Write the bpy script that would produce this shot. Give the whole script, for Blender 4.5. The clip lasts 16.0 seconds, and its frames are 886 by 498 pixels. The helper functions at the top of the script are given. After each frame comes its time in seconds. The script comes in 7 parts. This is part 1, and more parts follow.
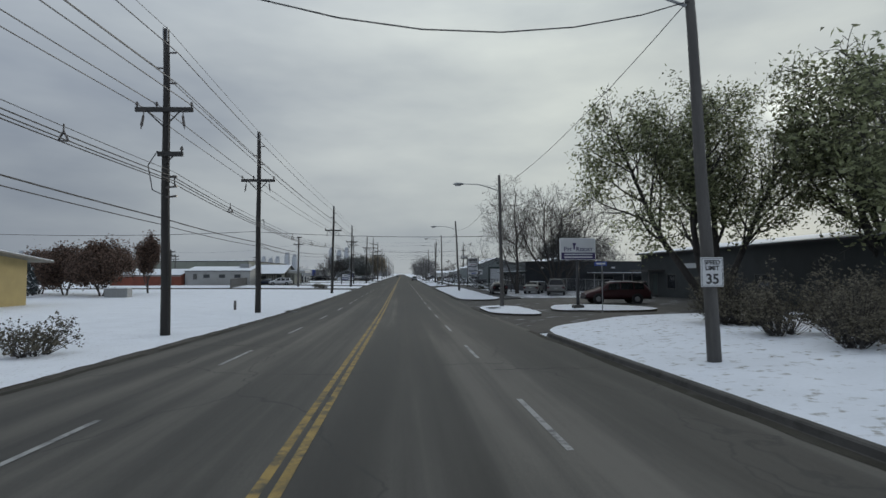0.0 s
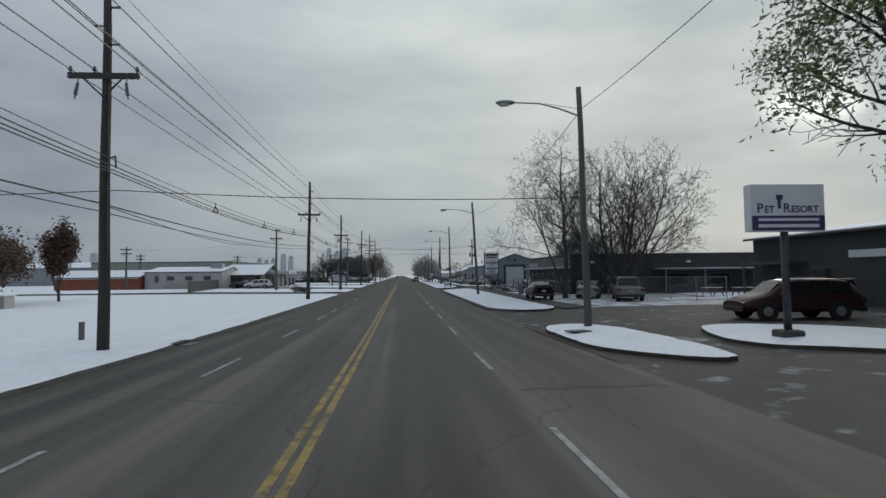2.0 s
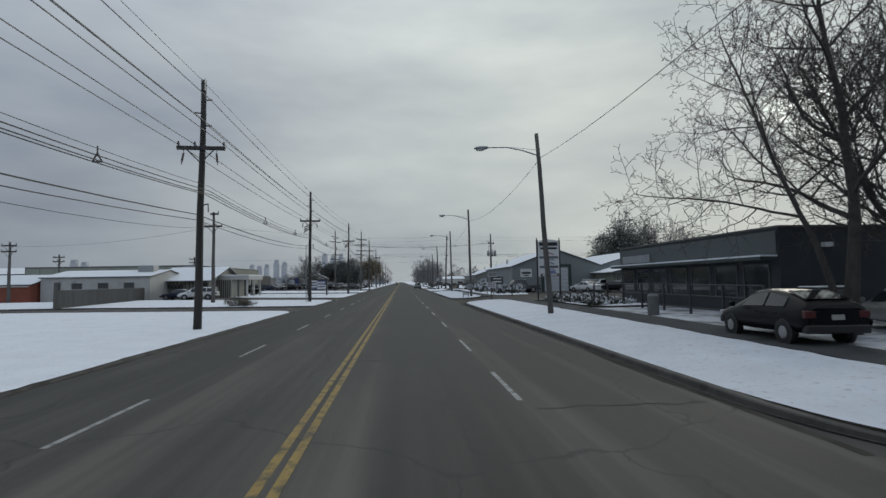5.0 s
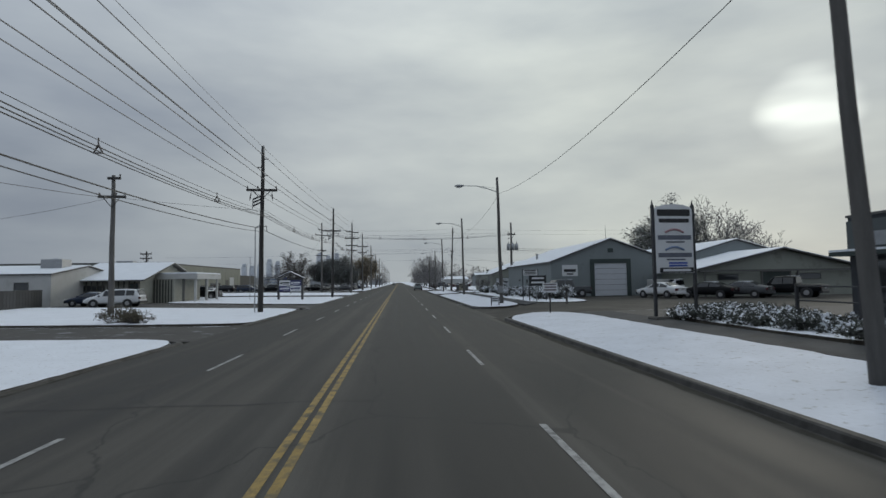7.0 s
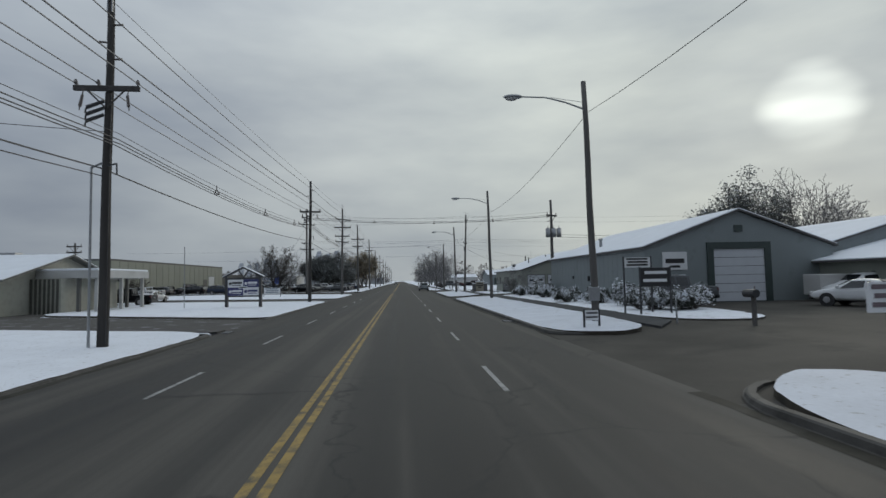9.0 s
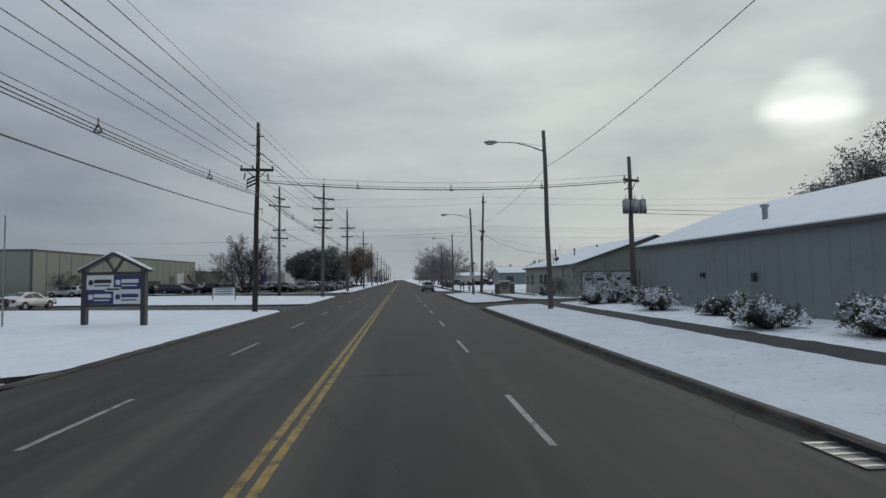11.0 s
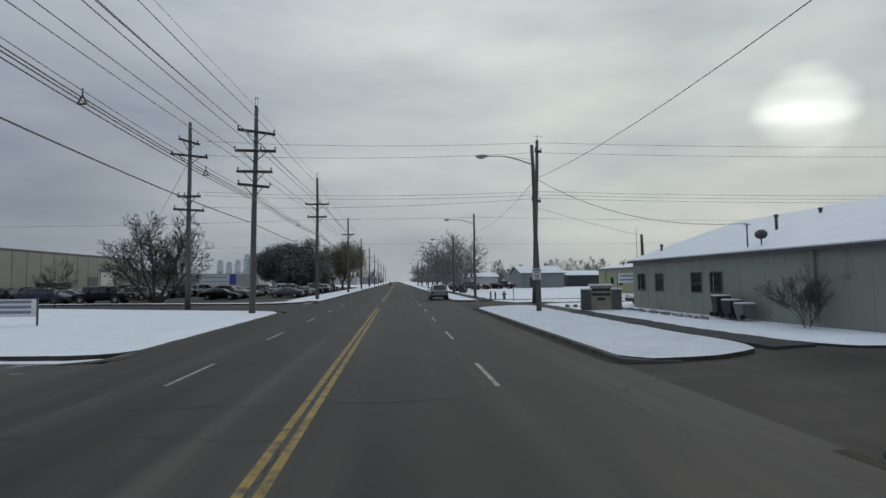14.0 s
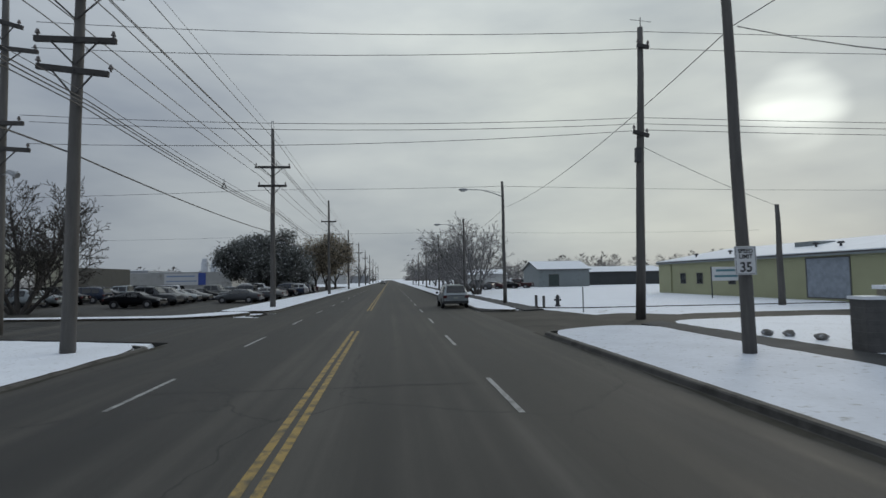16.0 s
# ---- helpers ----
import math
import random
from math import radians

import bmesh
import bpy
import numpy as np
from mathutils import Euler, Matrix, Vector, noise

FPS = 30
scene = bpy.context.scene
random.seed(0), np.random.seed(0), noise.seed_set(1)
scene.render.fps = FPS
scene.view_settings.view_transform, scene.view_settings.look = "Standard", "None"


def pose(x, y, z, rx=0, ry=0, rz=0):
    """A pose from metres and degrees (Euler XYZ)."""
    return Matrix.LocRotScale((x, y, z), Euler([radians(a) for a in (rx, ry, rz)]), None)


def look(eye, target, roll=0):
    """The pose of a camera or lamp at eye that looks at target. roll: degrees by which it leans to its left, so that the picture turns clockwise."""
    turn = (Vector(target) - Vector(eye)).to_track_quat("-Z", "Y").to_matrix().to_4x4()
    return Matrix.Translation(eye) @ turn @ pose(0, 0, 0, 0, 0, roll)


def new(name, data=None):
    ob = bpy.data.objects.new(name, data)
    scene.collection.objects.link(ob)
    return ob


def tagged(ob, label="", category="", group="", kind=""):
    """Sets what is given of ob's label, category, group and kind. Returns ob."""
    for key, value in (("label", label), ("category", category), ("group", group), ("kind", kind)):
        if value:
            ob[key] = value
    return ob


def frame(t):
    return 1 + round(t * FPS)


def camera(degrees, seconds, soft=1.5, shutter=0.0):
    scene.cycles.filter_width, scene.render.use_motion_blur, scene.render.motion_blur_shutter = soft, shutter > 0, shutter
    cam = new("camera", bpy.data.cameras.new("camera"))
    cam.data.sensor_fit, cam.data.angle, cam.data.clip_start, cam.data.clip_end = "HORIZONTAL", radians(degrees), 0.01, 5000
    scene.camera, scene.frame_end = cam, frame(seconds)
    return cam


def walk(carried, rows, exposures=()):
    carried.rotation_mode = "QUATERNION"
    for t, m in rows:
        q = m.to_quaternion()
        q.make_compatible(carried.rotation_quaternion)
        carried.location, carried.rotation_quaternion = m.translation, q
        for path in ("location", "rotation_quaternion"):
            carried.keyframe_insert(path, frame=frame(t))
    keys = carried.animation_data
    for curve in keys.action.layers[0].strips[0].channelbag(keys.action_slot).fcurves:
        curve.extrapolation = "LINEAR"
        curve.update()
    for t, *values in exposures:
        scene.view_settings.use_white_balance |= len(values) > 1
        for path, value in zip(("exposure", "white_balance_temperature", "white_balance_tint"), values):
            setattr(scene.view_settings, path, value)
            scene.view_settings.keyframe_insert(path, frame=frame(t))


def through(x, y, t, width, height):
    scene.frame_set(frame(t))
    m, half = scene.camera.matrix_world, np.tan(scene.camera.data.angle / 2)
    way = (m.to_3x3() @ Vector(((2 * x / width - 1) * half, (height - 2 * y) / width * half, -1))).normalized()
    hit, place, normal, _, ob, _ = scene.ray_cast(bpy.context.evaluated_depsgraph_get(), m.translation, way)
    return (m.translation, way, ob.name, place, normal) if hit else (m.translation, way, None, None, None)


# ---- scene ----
cam = camera(80.0, 16.0, shutter=0.12)
PATH = [
    (0.0, look((-0.084, -0.000, 2.867), (0.693, 9.959, 3.328), -0.15)),
    (0.5, look((-0.141, 4.747, 2.790), (0.625, 14.707, 3.250), -0.51)),
    (1.0, look((-0.161, 9.559, 2.712), (0.589, 19.520, 3.179), -0.52)),
    (1.5, look((-0.161, 14.401, 2.633), (0.604, 24.360, 3.119), -0.55)),
    (2.0, look((-0.124, 19.213, 2.556), (0.660, 29.171, 3.036), -0.64)),
    (2.5, look((-0.057, 24.086, 2.478), (0.736, 34.044, 2.949), -0.42)),
    (3.0, look((-0.053, 29.009, 2.403), (0.742, 38.966, 2.873), -0.14)),
    (3.5, look((-0.044, 33.941, 2.336), (0.757, 43.898, 2.796), -0.46)),
    (4.0, look((-0.045, 38.869, 2.288), (0.771, 48.821, 2.826), -0.42)),
    (4.5, look((-0.029, 43.771, 2.264), (0.761, 53.722, 2.857), -0.92)),
    (7.0, look((-0.045, 69.573, 2.250), (0.792, 79.519, 2.860), -0.85)),
    (7.5, look((-0.014, 74.986, 2.250), (0.820, 84.934, 2.843), -0.36)),
    (8.0, look((0.016, 80.402, 2.250), (0.843, 90.350, 2.839), -1.02)),
    (8.5, look((0.055, 85.754, 2.250), (0.863, 95.705, 2.824), -0.98)),
    (9.0, look((0.088, 91.121, 2.250), (0.879, 101.073, 2.835), -1.18)),
    (11.5, look((0.165, 118.066, 2.250), (0.969, 128.019, 2.804), -0.77)),
    (12.0, look((0.154, 123.434, 2.250), (0.974, 133.385, 2.804), -0.77)),
    (12.5, look((0.152, 128.751, 2.250), (0.982, 138.701, 2.812), -1.23)),
    (13.0, look((0.086, 134.034, 2.250), (0.942, 143.981, 2.826), -1.14)),
    (13.5, look((0.060, 139.305, 2.250), (0.923, 149.251, 2.831), -1.01)),
    (14.0, look((0.049, 144.534, 2.250), (0.922, 154.478, 2.840), -0.76)),
    (14.5, look((0.054, 149.719, 2.250), (0.941, 159.662, 2.845), -0.80)),
    (15.0, look((0.064, 154.862, 2.250), (0.977, 164.803, 2.840), -1.01)),
    (15.5, look((0.031, 159.946, 2.250), (0.985, 169.884, 2.825), -0.68)),
    (16.0, look((0.003, 164.968, 2.250), (1.009, 174.902, 2.805), -1.04)),
]
walk(cam, PATH)


# ---- world and light ----
SUN_AZ, SUN_EL = radians(40.0), radians(14.2)
SUN_DIR = Vector((math.sin(SUN_AZ) * math.cos(SUN_EL), math.cos(SUN_AZ) * math.cos(SUN_EL), math.sin(SUN_EL)))


def overcast_sky():
    """A cloud deck over a clear sky, with the sun glowing through it where it stands."""
    w = bpy.data.worlds.new("overcast_world")
    scene.world = w
    w.use_nodes = True
    nt = w.node_tree
    nt.nodes.clear()
    N, L = nt.nodes.new, nt.links.new
    out, bg = N("ShaderNodeOutputWorld"), N("ShaderNodeBackground")
    tc, sep = N("ShaderNodeTexCoord"), N("ShaderNodeSeparateXYZ")
    L(tc.outputs["Generated"], sep.inputs[0])
    sky = N("ShaderNodeTexSky")
    sky.sky_type, sky.sun_disc = "NISHITA", False
    sky.sun_elevation, sky.sun_rotation = SUN_EL, SUN_AZ
    # cloud bands, stretched level
    mp = N("ShaderNodeMapping")
    mp.inputs["Scale"].default_value = (1.0, 1.0, 3.2)
    L(tc.outputs["Generated"], mp.inputs[0])
    nz = N("ShaderNodeTexNoise")
    nz.inputs["Scale"].default_value, nz.inputs["Detail"].default_value, nz.inputs["Roughness"].default_value = 2.1, 5.0, 0.5
    L(mp.outputs[0], nz.inputs["Vector"])
    ramp = N("ShaderNodeValToRGB")
    e = ramp.color_ramp.elements
    e[0].position, e[0].color = 0.28, (0.275, 0.315, 0.365, 1)
    e[1].position, e[1].color = 0.70, (0.50, 0.545, 0.555, 1)
    L(nz.outputs["Fac"], ramp.inputs[0])
    # brighter towards the sun
    dot = N("ShaderNodeVectorMath")
    dot.operation = "DOT_PRODUCT"
    dot.inputs[1].default_value = SUN_DIR
    L(tc.outputs["Generated"], dot.inputs[0])
    wide = N("ShaderNodeMapRange")
    wide.interpolation_type = "SMOOTHSTEP"
    wide.inputs[1].default_value, wide.inputs[2].default_value = 0.15, 0.95
    wide.inputs[3].default_value, wide.inputs[4].default_value = 0.84, 1.14
    L(dot.outputs["Value"], wide.inputs[0])
    tint = N("ShaderNodeValToRGB")
    te = tint.color_ramp.elements
    te[0].position, te[0].color = 0.2, (0.96, 0.99, 1.085, 1)
    te[1].position, te[1].color = 0.97, (1.04, 1.02, 0.94, 1)
    mid = te.new(0.7)
    mid.color = (1.01, 1.0, 0.985, 1)
    L(dot.outputs["Value"], tint.inputs[0])
    tinted = N("ShaderNodeVectorMath")
    tinted.operation = "MULTIPLY"
    L(ramp.outputs[0], tinted.inputs[0])
    L(tint.outputs[0], tinted.inputs[1])
    away = N("ShaderNodeMapRange")
    away.inputs[1].default_value, away.inputs[2].default_value = 0.25, 0.75
    away.inputs[3].default_value, away.inputs[4].default_value = 0.20, 0.12
    L(dot.outputs["Value"], away.inputs[0])
    level = N("ShaderNodeMapRange")
    level.interpolation_type = "SMOOTHSTEP"
    level.inputs[1].default_value, level.inputs[2].default_value = 0.10, 0.36
    level.inputs[3].default_value, level.inputs[4].default_value = 1.0, 0.0
    L(sep.outputs[2], level.inputs[0])
    bank = N("ShaderNodeMath")
    bank.operation = "MULTIPLY"
    L(away.outputs[0], bank.inputs[0])
    L(level.outputs[0], bank.inputs[1])
    dim = N("ShaderNodeMath")
    dim.operation = "SUBTRACT"
    L(wide.outputs[0], dim.inputs[0])
    L(bank.outputs[0], dim.inputs[1])
    m1 = N("ShaderNodeVectorMath")
    m1.operation = "SCALE"
    L(tinted.outputs[0], m1.inputs[0])
    L(dim.outputs[0], m1.inputs[3])
    # the thin place in the cloud, before the sun, broken up by the same cloud
    near = N("ShaderNodeMapRange")
    near.interpolation_type = "SMOOTHERSTEP"
    near.inputs[1].default_value, near.inputs[2].default_value = 0.972, 1.0005
    near.inputs[3].default_value, near.inputs[4].default_value = 0.0, 0.15
    L(dot.outputs["Value"], near.inputs[0])
    core = N("ShaderNodeMapRange")
    core.interpolation_type = "SMOOTHSTEP"
    core.inputs[1].default_value, core.inputs[2].default_value = 0.9972, 1.0004
    core.inputs[3].default_value, core.inputs[4].default_value = 0.0, 0.85
    nz2 = N("ShaderNodeTexNoise")
    nz2.inputs["Scale"].default_value, nz2.inputs["Detail"].default_value = 5.0, 1.5
    L(mp.outputs[0], nz2.inputs["Vector"])
    ragged = N("ShaderNodeMath")
    ragged.operation = "MULTIPLY_ADD"
    L(nz2.outputs["Fac"], ragged.inputs[0])
    ragged.inputs[1].default_value = 0.005
    shifted = N("ShaderNodeMath")
    shifted.operation = "SUBTRACT"
    L(dot.outputs["Value"], shifted.inputs[0])
    shifted.inputs[1].default_value = 0.0025
    L(shifted.outputs[0], ragged.inputs[2])
    L(ragged.outputs[0], core.inputs[0])
    brk = N("ShaderNodeMapRange")
    brk.inputs[1].default_value, brk.inputs[2].default_value = 0.35, 0.62
    brk.inputs[3].default_value, brk.inputs[4].default_value = 0.35, 1.0
    L(nz2.outputs["Fac"], brk.inputs[0])
    mu = N("ShaderNodeMath")
    mu.operation = "MULTIPLY"
    L(near.outputs[0], mu.inputs[0])
    L(brk.outputs[0], mu.inputs[1])
    ad = N("ShaderNodeMath")
    ad.operation = "ADD"
    mu2 = N("ShaderNodeMath")
    mu2.operation = "MULTIPLY"
    L(core.outputs[0], mu2.inputs[0])
    L(brk.outputs[0], mu2.inputs[1])
    L(mu.outputs[0], ad.inputs[0])
    L(mu2.outputs[0], ad.inputs[1])
    glow = N("ShaderNodeVectorMath")
    glow.operation = "SCALE"
    glow.inputs[0].default_value = (0.50, 0.52, 0.46)
    halo = N("ShaderNodeMapRange")
    halo.interpolation_type = "SMOOTHSTEP"
    halo.inputs[1].default_value, halo.inputs[2].default_value = 0.55, 1.0
    halo.inputs[3].default_value, halo.inputs[4].default_value = 0.0, 0.13
    L(dot.outputs["Value"], halo.inputs[0])
    ad2 = N("ShaderNodeMath")
    L(ad.outputs[0], ad2.inputs[0])
    L(halo.outputs[0], ad2.inputs[1])
    low = N("ShaderNodeMapRange")
    low.interpolation_type = "SMOOTHSTEP"
    low.inputs[1].default_value, low.inputs[2].default_value = 0.02, 0.20
    low.inputs[3].default_value, low.inputs[4].default_value = 0.25, 1.0
    L(sep.outputs[2], low.inputs[0])
    mu3 = N("ShaderNodeMath")
    mu3.operation = "MULTIPLY"
    L(ad2.outputs[0], mu3.inputs[0])
    L(low.outputs[0], mu3.inputs[1])
    L(mu3.outputs[0], glow.inputs[3])
    a2 = N("ShaderNodeVectorMath")
    L(m1.outputs[0], a2.inputs[0])
    L(glow.outputs[0], a2.inputs[1])
    # an overcast sky is brighter overhead
    zen = N("ShaderNodeMapRange")
    zen.inputs[1].default_value, zen.inputs[2].default_value = 0.35, 1.0
    zen.inputs[3].default_value, zen.inputs[4].default_value = 1.0, 1.75
    L(sep.outputs[2], zen.inputs[0])
    m2 = N("ShaderNodeVectorMath")
    m2.operation = "SCALE"
    L(a2.outputs[0], m2.inputs[0])
    L(zen.outputs[0], m2.inputs[3])
    sk = N("ShaderNodeVectorMath")
    sk.operation = "SCALE"
    sk.inputs[3].default_value = 0.0015
    L(sky.outputs[0], sk.inputs[0])
    a3 = N("ShaderNodeVectorMath")
    L(m2.outputs[0], a3.inputs[0])
    L(sk.outputs[0], a3.inputs[1])
    L(a3.outputs[0], bg.inputs[0])
    bg.inputs[1].default_value = 1.04
    L(bg.outputs[0], out.inputs[0])


overcast_sky()
sun_data = bpy.data.lights.new("sun", "SUN")
sun_data.energy, sun_data.angle, sun_data.color = 0.5, radians(14), (1.0, 0.94, 0.82)
sun = new("sun", sun_data)
sun.matrix_world = look((0, 0, 60), Vector((0, 0, 60)) - SUN_DIR)


# ---- materials ----
MATS = {}


def mat(name, base, rough=0.7, vary=0.25, scale=3.0, bump=0.15, fine=40.0, metal=0.0, stain=0.0, stain_col=(0.12, 0.11, 0.10), stain_scale=0.6,
        island=0.0, alpha=None, spec=0.5, stretch=(1, 1, 1), rand=0.0):
    """A surface with two scales of colour change, fine relief and, if asked, stains."""
    if name in MATS:
        return MATS[name]
    m = bpy.data.materials.new(name)
    m.use_nodes = True
    nt = m.node_tree
    N, L = nt.nodes.new, nt.links.new
    b = nt.nodes["Principled BSDF"]
    b.inputs["Roughness"].default_value, b.inputs["Metallic"].default_value = rough, metal
    b.inputs["Specular IOR Level"].default_value = spec
    tc, mp = N("ShaderNodeTexCoord"), N("ShaderNodeMapping")
    mp.inputs["Scale"].default_value = stretch
    L(tc.outputs["Object"], mp.inputs[0])
    n1, n2 = N("ShaderNodeTexNoise"), N("ShaderNodeTexNoise")
    n1.inputs["Scale"].default_value, n1.inputs["Detail"].default_value = scale, 4
    n2.inputs["Scale"].default_value, n2.inputs["Detail"].default_value = fine, 3
    L(mp.outputs[0], n1.inputs["Vector"])
    L(mp.outputs[0], n2.inputs["Vector"])
    ad = N("ShaderNodeMath")
    ad.operation = "MULTIPLY_ADD"
    L(n1.outputs["Fac"], ad.inputs[0])
    ad.inputs[1].default_value = 0.65
    half = N("ShaderNodeMath")
    half.operation = "MULTIPLY"
    L(n2.outputs["Fac"], half.inputs[0])
    half.inputs[1].default_value = 0.35
    L(half.outputs[0], ad.inputs[2])
    fac = ad.outputs[0]
    if island or rand:
        src = N("ShaderNodeNewGeometry").outputs["Random Per Island"] if island else N("ShaderNodeObjectInfo").outputs["Random"]
        ia = N("ShaderNodeMath")
        ia.operation = "MULTIPLY_ADD"
        L(src, ia.inputs[0])
        ia.inputs[1].default_value = (island or rand)
        L(fac, ia.inputs[2])
        ib = N("ShaderNodeMath")
        ib.operation = "SUBTRACT"
        L(ia.outputs[0], ib.inputs[0])
        ib.inputs[1].default_value = (island or rand) / 2
        fac = ib.outputs[0]
    r = N("ShaderNodeValToRGB")
    lo, hi = [c * (1 - vary) for c in base], [min(1, c * (1 + vary)) for c in base]
    r.color_ramp.elements[0].position, r.color_ramp.elements[0].color = 0.3, (*lo, 1)
    r.color_ramp.elements[1].position, r.color_ramp.elements[1].color = 0.7, (*hi, 1)
    L(fac, r.inputs[0])
    col = r.outputs[0]
    if stain:
        n3 = N("ShaderNodeTexNoise")
        n3.inputs["Scale"].default_value, n3.inputs["Detail"].default_value, n3.inputs["Roughness"].default_value = stain_scale, 6, 0.65
        L(mp.outputs[0], n3.inputs["Vector"])
        mr = N("ShaderNodeMapRange")
        mr.inputs[1].default_value, mr.inputs[2].default_value = 0.62 - 0.25 * stain, 0.74 - 0.15 * stain
        L(n3.outputs["Fac"], mr.inputs[0])
        mx = N("ShaderNodeMix")
        mx.data_type = "RGBA"
        L(mr.outputs[0], mx.inputs[0])
        L(col, mx.inputs[6])
        mx.inputs[7].default_value = (*stain_col, 1)
        col = mx.outputs[2]
    L(col, b.inputs["Base Color"])
    if bump:
        bp = N("ShaderNodeBump")
        bp.inputs["Strength"].default_value, bp.inputs["Distance"].default_value = bump, 0.02
        L(fac, bp.inputs["Height"])
        L(bp.outputs[0], b.inputs["Normal"])
    MATS[name] = m
    return m


def snow_mat(name, flecks, fleck_scale=9.0):
    """Fresh thin snow, with the grass that pokes through it."""
    m = mat(name, (0.74, 0.77, 0.82), 0.75, 0.07, 0.7, 0.35, 14.0, stain=flecks, stain_col=(0.17, 0.15, 0.10), stain_scale=fleck_scale, spec=0.3)
    return m


def glass_mat(name, tint, rough=0.04):
    m = bpy.data.materials.new(name)
    m.use_nodes = True
    b = m.node_tree.nodes["Principled BSDF"]
    b.inputs["Base Color"].default_value = (*tint, 1)
    b.inputs["Roughness"].default_value = rough
    b.inputs["Specular IOR Level"].default_value = 0.7
    MATS[name] = m
    return m


def snowy_leaf(name, base, cover, heap=0.0):
    """Leaves whose upper sides carry snow."""
    m = mat(name, base, 0.65, 0.45, 2.0, 0.0, 30.0, island=0.8)
    nt = m.node_tree
    N, L = nt.nodes.new, nt.links.new
    b = nt.nodes["Principled BSDF"]
    old = b.inputs["Base Color"].links[0].from_socket
    g = N("ShaderNodeNewGeometry")
    r = N("ShaderNodeMath")
    r.operation = "LESS_THAN"
    L(g.outputs["Random Per Island"], r.inputs[0])
    r.inputs[1].default_value = min(0.9, cover * 2.4)
    tc, nz, gt, both = N("ShaderNodeTexCoord"), N("ShaderNodeTexNoise"), N("ShaderNodeMath"), N("ShaderNodeMath")
    nz.inputs["Scale"].default_value, nz.inputs["Detail"].default_value = 2.2, 1
    L(tc.outputs["Object"], nz.inputs["Vector"])
    sep, hi = N("ShaderNodeSeparateXYZ"), N("ShaderNodeMath")
    L(tc.outputs["Object"], sep.inputs[0])
    hi.operation = "MULTIPLY_ADD"
    L(sep.outputs[2], hi.inputs[0])
    hi.inputs[1].default_value = heap
    L(nz.outputs["Fac"], hi.inputs[2])
    gt.operation, both.operation = "GREATER_THAN", "MULTIPLY"
    L(hi.outputs[0], gt.inputs[0])
    gt.inputs[1].default_value = 0.56
    L(r.outputs[0], both.inputs[0])
    L(gt.outputs[0], both.inputs[1])
    mx = N("ShaderNodeMix")
    mx.data_type = "RGBA"
    L(both.outputs[0], mx.inputs[0])
    L(old, mx.inputs[6])
    mx.inputs[7].default_value = (0.78, 0.81, 0.86, 1)
    L(mx.outputs[2], b.inputs["Base Color"])
    return m




